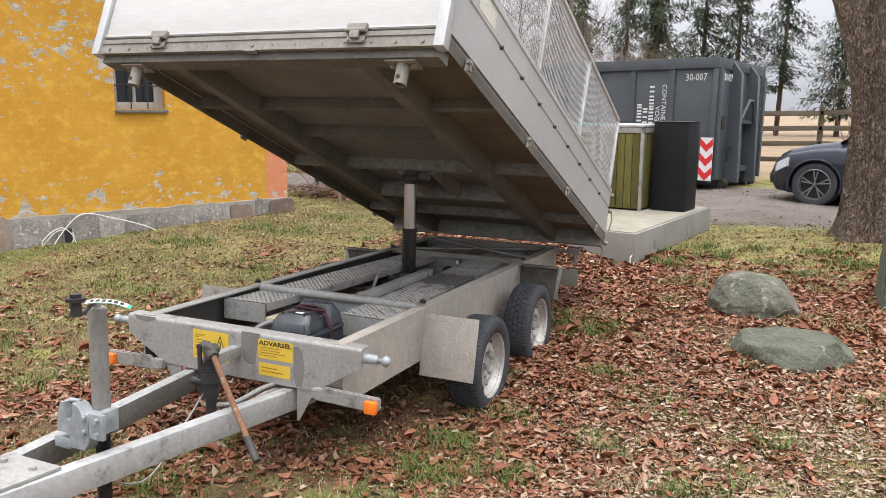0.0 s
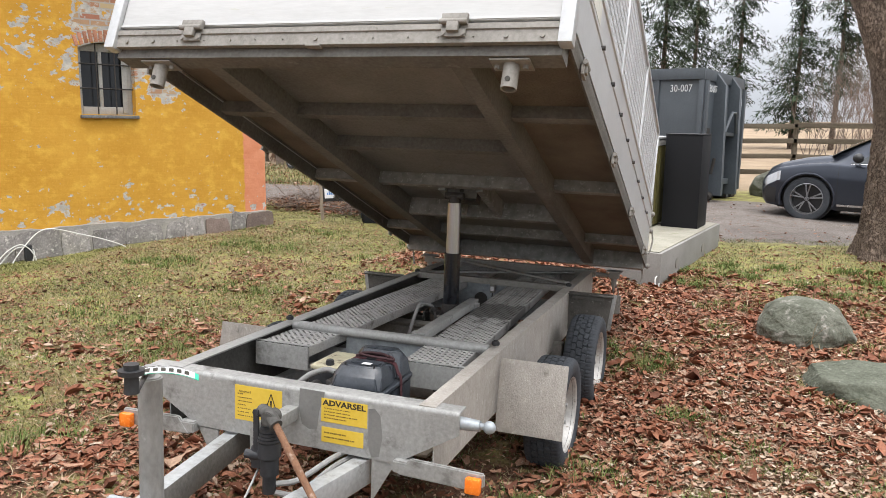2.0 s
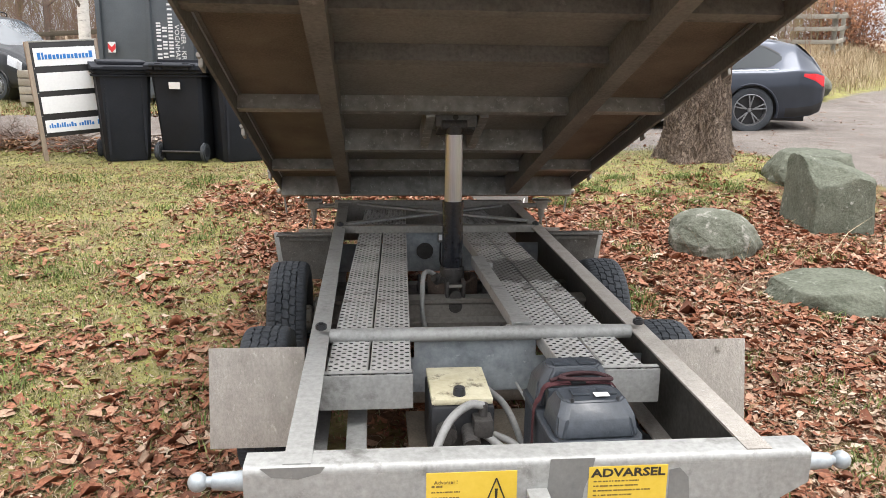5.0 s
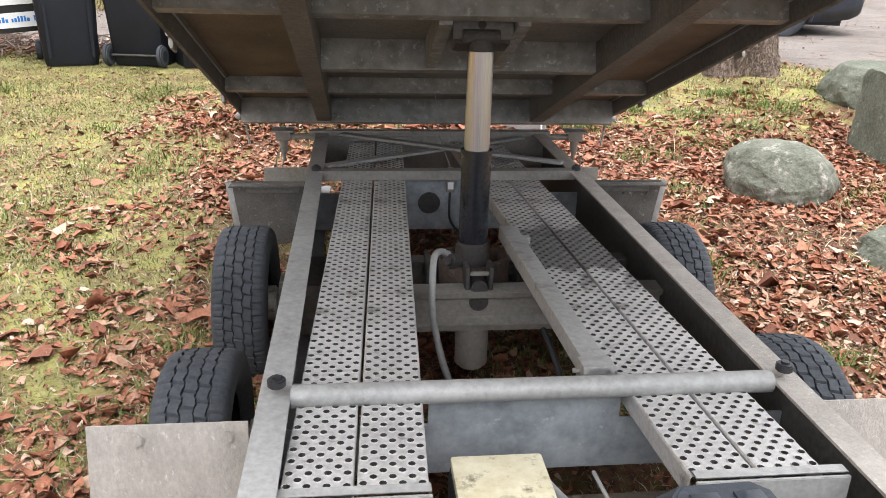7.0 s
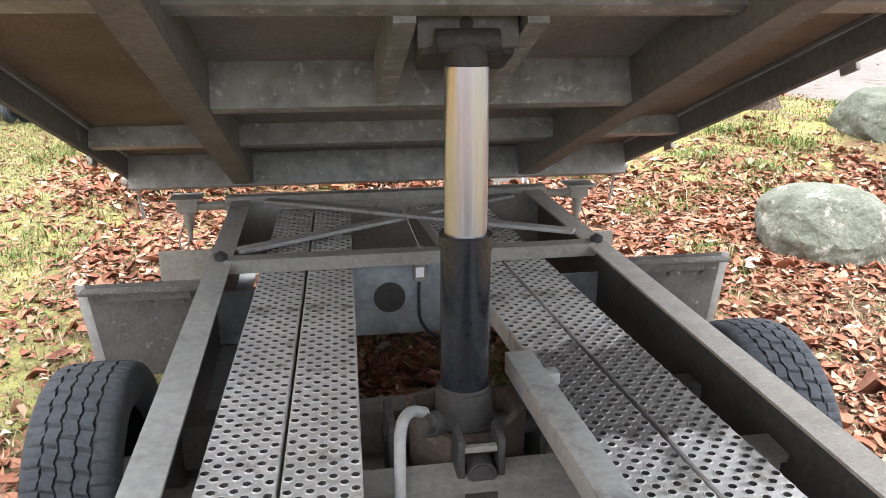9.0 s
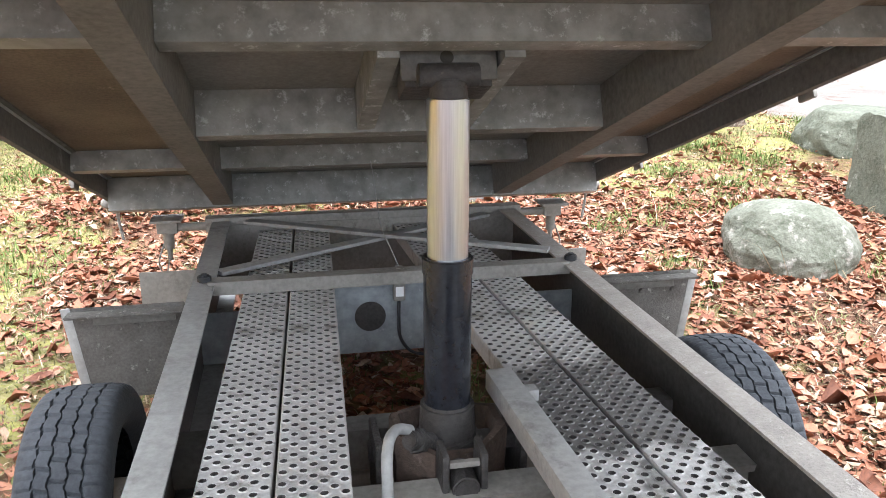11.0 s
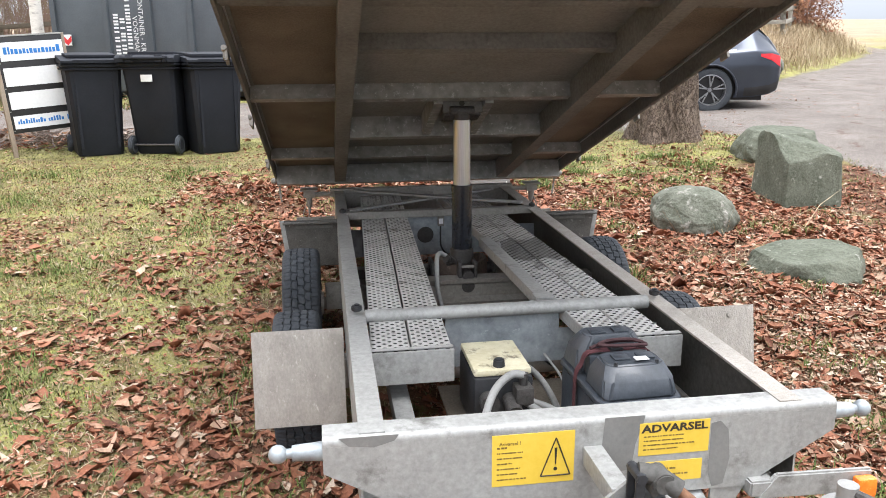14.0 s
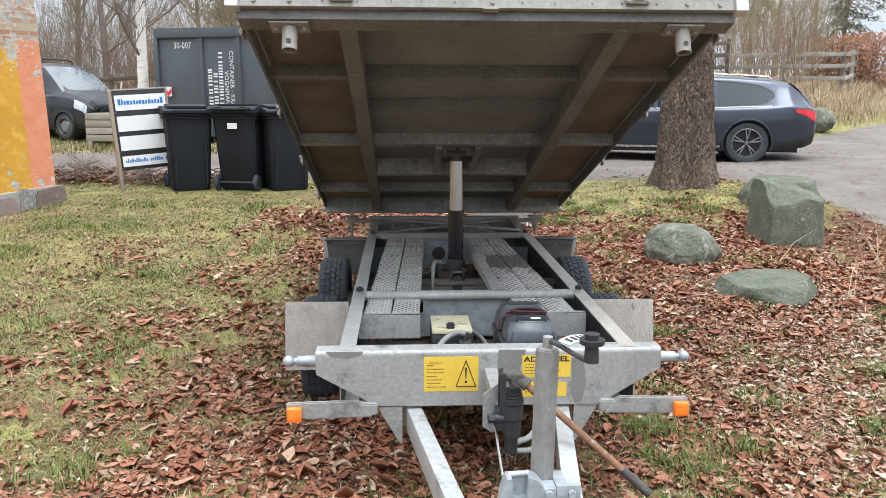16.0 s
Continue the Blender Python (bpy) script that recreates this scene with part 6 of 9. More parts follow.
def bark_material():
    """Plates of bark between dark cracks."""
    m = bpy.data.materials.new("scaly_bark")
    m.use_nodes = True
    n, l = m.node_tree.nodes, m.node_tree.links
    p = n["Principled BSDF"]
    tc = n.new("ShaderNodeTexCoord")
    mp = n.new("ShaderNodeMapping")
    mp.inputs["Scale"].default_value = (1, 1, 0.55)
    l.new(tc.outputs["Object"], mp.inputs["Vector"])
    def noisy(scale, detail, rough_):
        t = n.new("ShaderNodeTexNoise")
        t.inputs["Scale"].default_value, t.inputs["Detail"].default_value, t.inputs["Roughness"].default_value = scale, detail, rough_
        l.new(mp.outputs[0], t.inputs["Vector"])
        return t

    def rng(src, lo, hi):
        r = n.new("ShaderNodeMapRange")
        r.inputs[1].default_value, r.inputs[2].default_value = lo, hi
        l.new(src, r.inputs[0])
        return r.outputs[0]

    def mix(f, a, b):
        k = n.new("ShaderNodeMix")
        k.data_type = "RGBA"
        l.new(f, k.inputs[0])
        for s, v in ((6, a), (7, b)):
            if isinstance(v, tuple):
                k.inputs[s].default_value = (*v, 1)
            else:
                l.new(v, k.inputs[s])
        return k.outputs[2]

    warp = noisy(11, 6, 0.65)
    vadd = n.new("ShaderNodeVectorMath")
    vadd.operation = "MULTIPLY_ADD"
    vadd.inputs[1].default_value = (0.22, 0.22, 0.22)
    l.new(warp.outputs["Color"], vadd.inputs[0])
    l.new(mp.outputs[0], vadd.inputs[2])
    v = n.new("ShaderNodeTexVoronoi")
    v.feature = "DISTANCE_TO_EDGE"
    v.inputs["Scale"].default_value = 30
    v.inputs["Randomness"].default_value = 1.0
    l.new(vadd.outputs[0], v.inputs["Vector"])
    ridge, fine, big = noisy(36, 9, 0.72).outputs["Fac"], noisy(90, 5, 0.7).outputs["Fac"], noisy(3, 4, 0.6).outputs["Fac"]
    crack = rng(v.outputs["Distance"], 0.0, 0.11)
    groove = rng(ridge, 0.24, 0.52)
    tone = mix(rng(big, 0.35, 0.65), (0.195, 0.146, 0.112), (0.285, 0.222, 0.176))
    tone = mix(rng(fine, 0.5, 0.95), tone, (0.32, 0.258, 0.21))
    tone = mix(groove, (0.132, 0.097, 0.073), tone)
    col = mix(crack, (0.075, 0.053, 0.040), tone)
    l.new(col, p.inputs["Base Color"])
    p.inputs["Roughness"].default_value = 0.95
    p.inputs["Specular IOR Level"].default_value = 0.2
    h = n.new("ShaderNodeMath")
    h.operation = "MULTIPLY_ADD"
    h.inputs[1].default_value = 0.8
    l.new(groove, h.inputs[0])
    l.new(crack, h.inputs[2])
    bp = n.new("ShaderNodeBump")
    bp.inputs["Strength"].default_value, bp.inputs["Distance"].default_value = 1.0, 0.03
    l.new(h.outputs[0], bp.inputs["Height"])
    l.new(bp.outputs[0], p.inputs["Normal"])
    return m


bark = bark_material()
twig_bark = mat("grey_twig_bark", (0.13, 0.10, 0.085), (0.24, 0.20, 0.17), s1=3, s2=30, rough=0.9, bump=0.2)
red_twig = mat("reddish_brown_twigs", (0.16, 0.105, 0.08), (0.29, 0.205, 0.16), s1=2, s2=30, rough=0.9, bump=0.2)
olive_twig = mat("olive_brown_twigs", (0.20, 0.165, 0.09), (0.33, 0.27, 0.16), s1=2, s2=30, rough=0.9, bump=0.2)
birch_bark = mat("birch_bark", (0.60, 0.57, 0.52), (0.78, 0.75, 0.70), (0.10, 0.085, 0.075), s1=2.5, s2=20, rough=0.8, bump=0.3, spot=0.58, stretch=(0.6, 0.6, 2.2))
needles = leaf_material("conifer_needles", [(0.0, (0.018, 0.032, 0.016)), (0.5, (0.036, 0.058, 0.028)), (1.0, (0.07, 0.095, 0.045))])


def big_trunk():
    """The old tree by the drive: flared foot, scaly trunk, two leading limbs."""
    t = thing("tree", "old tree with scaly brown bark and two limbs", "tree", (3.14, 6.50, ground_z(3.14, 6.50) - 0.05))
    bm = BM()
    seg, rows = 150, 240
    rings = []
    for j in range(rows + 1):
        z = 4.2 * j / rows
        r = float(np.interp(z, [0, 0.12, 0.35, 0.8, 1.3, 1.7, 2.3, 2.8, 4.2], [0.435, 0.395, 0.355, 0.318, 0.298, 0.298, 0.315, 0.27, 0.18]))
        ring = []
        for k in range(seg):
            a = 2 * math.pi * k / seg
            rr_ = r * (1 + 0.16 * max(0, 1 - z / 0.5) * math.sin(5 * a + 1) + 0.015 * math.sin(3 * a + z))
            q = Vector((math.cos(a) * 3.2, math.sin(a) * 3.2, z * 1.5))
            plate = noise.cell(Vector((math.cos(a) * 9 + 0.8 * noise.noise(q), math.sin(a) * 9, z * 6 + 2.5 * noise.noise(q * 2))))
            flake = noise.cell(Vector((math.cos(a) * 21 + 1.2 * noise.noise(q * 3), math.sin(a) * 21, z * 13 + 2 * noise.noise(q * 4))))
            rr_ += 0.006 * (plate - 0.5) + 0.007 * (flake - 0.5) + 0.022 * noise.noise(Vector((math.cos(a) * 5, math.sin(a) * 5, z * 2.2))) - 0.016 * (1 - abs(noise.noise(Vector((math.cos(a) * 10 + 0.5 * noise.noise(q), math.sin(a) * 10, z * 3.4))))) ** 6 + 0.006 * noise.noise(Vector((math.cos(a) * 30, math.sin(a) * 30, z * 11)))
            ring.append(bm.verts.new((-0.035 * z + rr_ * math.cos(a), rr_ * math.sin(a), z)))
        rings.append(ring)
    for a, b in zip(rings, rings[1:]):
        for k in range(seg):
            bm.faces.new((a[k], a[(k + 1) % seg], b[(k + 1) % seg], b[k]))
    part("trunk", bm, bark, t, "thick trunk with cracked bark plates")
    rnd = random.Random(4)
    limbs = [((-0.05, 0, 1.25), (-0.17, -0.03, 1.75), (-0.34, -0.05, 2.2), (-0.58, -0.02, 2.75), (-1.0, 0.1, 3.6), (-1.7, 0.4, 5.5)), ((0.1, 0, 2.6), (0.3, 0.1, 3.6), (0.7, 0.2, 5.0), (0.9, 0.4, 7.5)), ((0, 0.1, 2.9), (0.1, 0.5, 4.2), (-0.1, 1.0, 6.0), (0.2, 1.3, 8.0))]
    for i, pts in enumerate(limbs):
        bm = BM()
        line = smooth_line(pts, 8)
        n = len(line)
        pipe(bm, line, 0.1, 16, [max(0.265 * (1 - 0.85 * k / n), 0.03) if i == 0 else max(0.17 * (1 - 0.8 * k / n), 0.03) for k in range(n)])
        for v in bm.verts:
            v.co += 0.02 * Vector((noise.noise(v.co * 5), noise.noise(v.co * 5 + Vector((9, 0, 0))), 0))
        part("limb", bm, bark, t)
    bm = BM()
    for pts in limbs:
        for _ in range(9):
            base = Vector(pts[-1]).lerp(Vector(pts[2]), rnd.random())
            grow(bm, base, Vector((rnd.uniform(-1, 1), rnd.uniform(-1, 1), rnd.uniform(0.2, 0.9))), rnd.uniform(1.0, 2.0), 0.03, 2, rnd)
    part("crown", bm, twig_bark, t, "bare winter twigs")


def grow(bm, base, way, length, r, depth, rnd, seg=5, up=0.15):
    pts = [Vector(base)]
    d = way.normalized()
    steps = 5 if depth > 1 else 4 if depth else 2
    for _ in range(steps):
        d = (d + Vector((rnd.uniform(-0.22, 0.22), rnd.uniform(-0.22, 0.22), rnd.uniform(-0.1, 0.2) + up * 0.3)) * (1.0 if depth else 1.8)).normalized()
        pts.append(pts[-1] + d * length / steps)
    pipe(bm, pts, r, seg if depth > 1 else 3, [r * (1 - 0.75 * i / steps) for i in range(steps + 1)])
    if depth <= 0:
        return
    for i in range(1, steps + 1):
        for _ in range(2 if depth > 1 else 4 if i > 1 else 2):
            q = pts[i]
            w = (d + Vector((rnd.uniform(-1, 1), rnd.uniform(-1, 1), rnd.uniform(-0.3, 0.8)))).normalized()
            grow(bm, q, w, length * rnd.uniform(0.35, 0.6), r * 0.5 * (1 - 0.4 * i / steps), depth - 1, rnd, seg, up)


def bare_tree(label, at, tall, r, seed, material=twig_bark, depth=3, lean=(0, 0)):
    t = thing("bare_tree", label, "tree", (at[0], at[1], height(at[0], at[1]) - 0.1), 0, "bare trees")
    rnd = random.Random(seed)
    bm = BM()
    line = smooth_line([(0, 0, 0), (lean[0] * 0.3 + rnd.uniform(-0.1, 0.1), lean[1] * 0.3, tall * 0.35), (lean[0] * 0.7 + rnd.uniform(-0.2, 0.2), lean[1] * 0.7, tall * 0.7), (lean[0], lean[1], tall)], 5)
    n = len(line)
    pipe(bm, line, r, 10, [r * (1.15 - 0.95 * k / n) for k in range(n)])
    part("trunk", bm, material, t)
    bm = BM()
    for k in range(3, n):
        for _ in range(2):
            w = Vector((rnd.uniform(-1, 1), rnd.uniform(-1, 1), rnd.uniform(0.15, 0.9)))
            grow(bm, line[k], w, tall * rnd.uniform(0.16, 0.3), r * 0.34 * (1.1 - 0.8 * k / n), depth - 1, rnd)
    part("crown", bm, twig_bark, t, "bare crown of fine twigs")


def conifer(at, tall, seed, low=0.2):
    t = thing("conifer", "dark green conifer with a bare lower trunk", "tree", (at[0], at[1], height(at[0], at[1]) - 0.1), 0, "conifers behind the field")
    rnd = random.Random(seed)
    bm = BM()
    pipe(bm, [(0, 0, 0), (0.1, 0, tall * 0.5), (0, 0, tall)], 0.2, 8, [0.13, 0.09, 0.02])
    part("trunk", bm, bark, t)
    v, f = [], []
    z = tall * low
    while z < tall:
        k = (z / tall - low) / (1 - low)
        reach = (tall * 0.25 * (1 - k) ** 0.8 * (0.35 + 0.65 * min(1, k * 4 + 0.4)) + 0.15) * (0.8 + 0.9 * noise.noise(Vector((z * 1.1, seed * 3.7, 0))))
        for _ in range(5):
            a = rnd.uniform(0, 6.283)
            rl = reach * rnd.uniform(0.3, 1.15)
            droop = rnd.uniform(0.15, 0.45)
            for _ in range(int(16 + 24 * rl)):
                s = rnd.uniform(0.15, 1.0)
                q = Vector((math.cos(a) * rl * s, math.sin(a) * rl * s, z - droop * rl * s * s + 0.1 * rl * s)) + Vector((rnd.gauss(0, 0.14), rnd.gauss(0, 0.14), rnd.gauss(0, 0.09)))
                w, h = rnd.uniform(0.016, 0.045), rnd.uniform(0.10, 0.26)
                b = a + rnd.uniform(-1.2, 1.2)
                i = len(v)
                v.extend([(q.x - w * math.sin(b), q.y + w * math.cos(b), q.z), (q.x + w * math.sin(b), q.y - w * math.cos(b), q.z + 0.03), (q.x + h * math.cos(b), q.y + h * math.sin(b), q.z - rnd.uniform(0.0, 0.2))])
                f.append((i, i + 1, i + 2))
        z += tall * 0.022
    raw("crown", v, f, needles, t, label="dense dark needle boughs with gaps")


big_trunk()
rnd = random.Random(8)
for i in range(12):
    x = -9.5 + i * 1.6 + rnd.uniform(-1.0, 1.0) if i < 10 else 18.5 + 3.0 * (i - 10)
    conifer((x, 36 + rnd.uniform(-4, 9)), rnd.uniform(8.5, 13.5), 40 + i, rnd.uniform(0.10, 0.30))
for at, tall, seed in (((9.5, -4.5), 9, 61), ((12.0, -7.5), 11, 62), ((15.0, -3.5), 10, 63), ((11.0, -12.0), 12, 64)):
    bare_tree("leafless tree across the yard", at, tall, 0.15, seed, twig_bark, 2)
bare_tree("slender birch with white bark behind the fence", (-6.35, 15.9), 9, 0.12, 3, birch_bark, 3, (0.3, 0.2))
for i, (x, y) in enumerate(((-14, 22), (-11.5, 25), (-9, 21), (-7.5, 26), (-5, 23.5), (7.5, 34), (10, 27), (13, 25), (16.5, 29), (-17, 27), (-12, 19))):
    bare_tree("tall leafless tree with fine grey twigs", (x, y), rnd.uniform(7, 11), rnd.uniform(0.06, 0.12), 60 + i, twig_bark, 3, (rnd.uniform(-0.8, 0.8), 0))


def thicket(name, label, cat, box_, count, tall, seed, material, r=0.012):
    rnd = random.Random(seed)
    bm = BM()
    for _ in range(count):
        x, y = rnd.uniform(box_[0], box_[1]), rnd.uniform(box_[2], box_[3])
        grow(bm, (x, y, height(x, y) - 0.05), Vector((rnd.uniform(-0.4, 0.4), rnd.uniform(-0.4, 0.4), 1)), rnd.uniform(tall * 0.6, tall), r, 1, rnd, 4, 0.4)
    tagged(part(name, bm, material, None, label), label, cat, kind="stuff")


thicket("brushwood", "leafless brown brushwood behind the fence", "shrubs", (-15, -1, 19.9, 22.5), 420, 2.8, 71, red_twig, 0.012)
thicket("brushwood", "leafless shrubs behind the drive", "shrubs", (4.8, 11, 17.4, 21.5), 80, 2.2, 72, red_twig, 0.012)
thicket("brushwood", "tangled olive brown scrub behind the shrubs", "shrubs", (-17, -5, 22.8, 26), 260, 4.2, 73, olive_twig, 0.016)
thicket("brushwood", "grey-brown leafless scrub beyond the field", "shrubs", (4, 16, 27, 33), 150, 3.6, 75, twig_bark, 0.018)
thicket("brushwood", "reddish hazel scrub beyond the field", "shrubs", (5.5, 14, 24, 28), 80, 2.8, 76, red_twig, 0.014)
heap, bm = random.Random(17), BM()
for _ in range(70):
    x, y = -4.75 + heap.gauss(0, 0.45), 8.35 + heap.gauss(0, 0.16)
    grow(bm, (x, y, height(x, y) + heap.uniform(0.02, 0.14)), Vector((heap.uniform(-1, 1), heap.uniform(-0.5, 0.5), heap.uniform(-0.1, 0.15))), heap.uniform(0.2, 0.5), 0.007, 1, heap, 4, -0.1)
tagged(part("twigs", bm, twig_bark, None, "cut twigs lying on a leaf heap"), "cut twigs lying on a leaf heap", "twigs", kind="stuff")
copper = leaf_material("copper_beech_leaves", [(0.0, (0.12, 0.045, 0.02)), (0.6, (0.24, 0.10, 0.045)), (1.0, (0.36, 0.18, 0.09))])


def hedge(label, lo, hi, seed, count):
    t = thing("hedge", label, "hedge", ((lo[0] + hi[0]) / 2, (lo[1] + hi[1]) / 2, height(lo[0], lo[1])))
    r = np.random.RandomState(seed)
    c = Vector(t.location)
    v, f = [], []
    for _ in range(count):
        q = [r.uniform(lo[i], hi[i]) - (c[i] if i < 2 else 0) for i in range(3)]
        q[2] *= 1.0 + 0.08 * noise.noise(Vector((q[0] * 2, q[1] * 2, 1)))
        w = r.uniform(0.03, 0.07)
        d = Vector(r.normal(0, 1, 3)).normalized() * w
        e = d.orthogonal().normalized() * w
        i = len(v)
        v.extend([(q[0], q[1], q[2]), tuple(Vector(q) + d + e), tuple(Vector(q) + d - e)])
        f.append((i, i + 1, i + 2))
    raw("foliage", v, f, copper, t, label="rusty brown beech leaves")
    for _ in range(14):
        x, y = r.uniform(lo[0], hi[0]) - c[0], r.uniform(lo[1], hi[1]) - c[1]
        bm = BM()
        rod(bm, (x, y, -0.1), (x + r.normal(0, 0.1), y, hi[2] * 0.9), 0.02, 5)
        part("stem", bm, twig_bark, t)


hedge("clipped beech hedge with rusty brown winter leaves", (13.4, 20.4, 0.0), (15.0, 24.5, 1.7), 5, 11000)
thicket("brushwood", "pale tan bushes beyond the fence", "shrubs", (10.5, 13.5, 21.5, 24), 110, 3.4, 74, olive_twig, 0.012)

# ---------------------------------------------------------------- the ochre house
def plaster_material():
    m = bpy.data.materials.new("peeling_ochre_limewash")
    m.use_nodes = True
    n, l = m.node_tree.nodes, m.node_tree.links
    p = n["Principled BSDF"]
    tc = n.new("ShaderNodeTexCoord")
    mp = n.new("ShaderNodeMapping")
    mp.inputs["Scale"].default_value = (1, 1, 1.3)
    mp.inputs["Rotation"].default_value = (0, 0, 0)
    l.new(tc.outputs["Object"], mp.inputs["Vector"])

    def noisy(scale, detail=6.0, r=0.6, off=0.0):
        t = n.new("ShaderNodeTexNoise")
        t.noise_dimensions = "4D"
        t.inputs["W"].default_value = off
        t.inputs["Scale"].default_value, t.inputs["Detail"].default_value, t.inputs["Roughness"].default_value = scale, detail, r
        l.new(mp.outputs[0], t.inputs["Vector"])
        return t.outputs["Fac"]

    def rng(src, lo, hi):
        r = n.new("ShaderNodeMapRange")
        r.inputs[1].default_value, r.inputs[2].default_value = lo, hi
        l.new(src, r.inputs[0])
        return r.outputs[0]

    def mix(f, a, b):
        k = n.new("ShaderNodeMix")
        k.data_type = "RGBA"
        l.new(f, k.inputs[0])
        for s, v in ((6, a), (7, b)):
            if isinstance(v, tuple):
                k.inputs[s].default_value = (*v, 1)
            else:
                l.new(v, k.inputs[s])
        return k.outputs[2]

    def op(kind, a, b):
        k = n.new("ShaderNodeMath")
        k.operation = kind
        for i, v in enumerate((a, b)):
            if isinstance(v, float):
                k.inputs[i].default_value = v
            else:
                l.new(v, k.inputs[i])
        return k.outputs[0]

    sep = n.new("ShaderNodeSeparateXYZ")
    l.new(tc.outputs["Object"], sep.inputs[0])
    # the wall lies in the local x-z plane: lay bricks there
    flat = n.new("ShaderNodeCombineXYZ")
    l.new(sep.outputs["X"], flat.inputs[0])
    l.new(sep.outputs["Z"], flat.inputs[1])
    brick = n.new("ShaderNodeTexBrick")
    brick.inputs["Color1"].default_value = (0.34, 0.14, 0.09, 1)
    brick.inputs["Color2"].default_value = (0.46, 0.36, 0.20, 1)
    brick.inputs["Mortar"].default_value = (0.36, 0.34, 0.30, 1)
    brick.inputs["Scale"].default_value = 1.0
    brick.inputs["Brick Width"].default_value = 0.235
    brick.inputs["Row Height"].default_value = 0.068
    brick.inputs["Mortar Size"].default_value = 0.009
    l.new(flat.outputs[0], brick.inputs["Vector"])
    ochre = mix(rng(noisy(1.4), 0.35, 0.65), (0.50, 0.255, 0.022), (0.60, 0.325, 0.04))
    ochre = mix(rng(noisy(26), 0.5, 0.85), ochre, (0.61, 0.345, 0.06))
    ochre = mix(rng(noisy(5.5, 5, 0.6, 2.0), 0.50, 0.66), ochre, (0.66, 0.385, 0.055))
    course = n.new("ShaderNodeTexBrick")
    for s_, v_ in (("Color1", 0.0), ("Color2", 1.0), ("Mortar", 0.3)):
        course.inputs[s_].default_value = (v_, v_, v_, 1)
    course.inputs["Scale"].default_value, course.inputs["Brick Width"].default_value, course.inputs["Row Height"].default_value, course.inputs["Mortar Size"].default_value = 1.0, 0.235, 0.068, 0.008
    l.new(flat.outputs[0], course.inputs["Vector"])
    ochre = mix(op("MULTIPLY", op("MULTIPLY", course.outputs["Color"], 0.16), rng(noisy(2.2, 4, 0.6, 5.0), 0.40, 0.62)), ochre, (0.47, 0.215, 0.018))
    edge = op("ADD", sep.outputs["X"], op("MULTIPLY", op("SUBTRACT", noisy(7), 0.5), 0.10))
    orange = mix(rng(noisy(5), 0.3, 0.7), (0.58, 0.21, 0.105), (0.68, 0.285, 0.16))
    col = mix(rng(edge, -0.33, -0.31), ochre, orange)
    # bare lime patches, more of them low down and high up on the wall
    high = rng(sep.outputs["Z"], 1.35, 2.05)
    near = op("ADD", op("MULTIPLY", rng(sep.outputs["X"], -2.7, -1.9), 0.6), 0.4)
    low = rng(sep.outputs["Z"], 0.75, 0.25)
    worn = op("ADD", op("MULTIPLY", op("MULTIPLY", high, near), 0.26), op("MULTIPLY", low, 0.11))
    patch = rng(op("ADD", noisy(3.3, 8, 0.62), worn), 0.655, 0.668)
    chips = rng(op("ADD", noisy(11, 5, 0.55, 3.0), op("MULTIPLY", worn, 0.6)), 0.652, 0.665)
    lime = mix(rng(noisy(9), 0.35, 0.65), (0.31, 0.31, 0.305), (0.56, 0.53, 0.47))
    bare = op("MAXIMUM", patch, chips)
    col = mix(bare, col, lime)
    deep = op("MULTIPLY", rng(op("ADD", noisy(3.3, 8, 0.62), worn), 0.70, 0.715), rng(noisy(4.5, 4, 0.6, 8.0), 0.40, 0.46))
    col = mix(deep, col, brick.outputs["Color"])
    l.new(col, p.inputs["Base Color"])
    p.inputs["Roughness"].default_value = 0.9
    b1 = n.new("ShaderNodeBump")
    b1.inputs["Strength"].default_value, b1.inputs["Distance"].default_value = 0.5, 0.014
    h = op("ADD", op("MULTIPLY", brick.outputs["Fac"], -0.07), op("ADD", op("MULTIPLY", noisy(14), 0.9), op("MULTIPLY", bare, -0.5)))
    l.new(h, b1.inputs["Height"])
    l.new(b1.outputs[0], p.inputs["Normal"])
    return m


plaster = plaster_material()
stone_mat = mat("granite_plinth_stone", (0.15, 0.142, 0.135), (0.33, 0.31, 0.295), (0.54, 0.51, 0.47), s1=7, s2=45, rough=0.9, bump=1.0, bscale=25, spot=0.54, rnd=0.30)
stone_warm = mat("brownish_plinth_stone", (0.17, 0.13, 0.115), (0.29, 0.225, 0.195), (0.44, 0.40, 0.36), s1=5, s2=60, rough=0.9, bump=0.7, bscale=40, spot=0.6, rnd=0.3)
sill_mat = mat("grey_slate_sill", (0.11, 0.11, 0.11), (0.24, 0.235, 0.23), (0.46, 0.45, 0.43), s1=6, s2=50, rough=0.8, bump=0.3, spot=0.62)
brick_mat = mat("red_brick", (0.34, 0.13, 0.08), (0.48, 0.25, 0.16), (0.55, 0.48, 0.40), s1=20, s2=90, rough=0.9, bump=0.4, spot=0.58, rnd=0.25)
mortar = mat("grey_mortar", (0.24, 0.23, 0.21), (0.38, 0.36, 0.325), s1=8, s2=60, rough=0.95, bump=0.4)
frame_white = mat("flaking_white_window_paint", (0.27, 0.265, 0.25), (0.38, 0.375, 0.35), (0.32, 0.29, 0.25), s1=9, s2=60, rough=0.6, bump=0.2, spot=0.62)
iron = mat("dark_iron", (0.03, 0.027, 0.025), (0.06, 0.055, 0.05), s1=10, s2=60, rough=0.7, bump=0.2)
pane_mat = glass_mat("dark_window_glass", (0.02, 0.022, 0.025), 0.08)
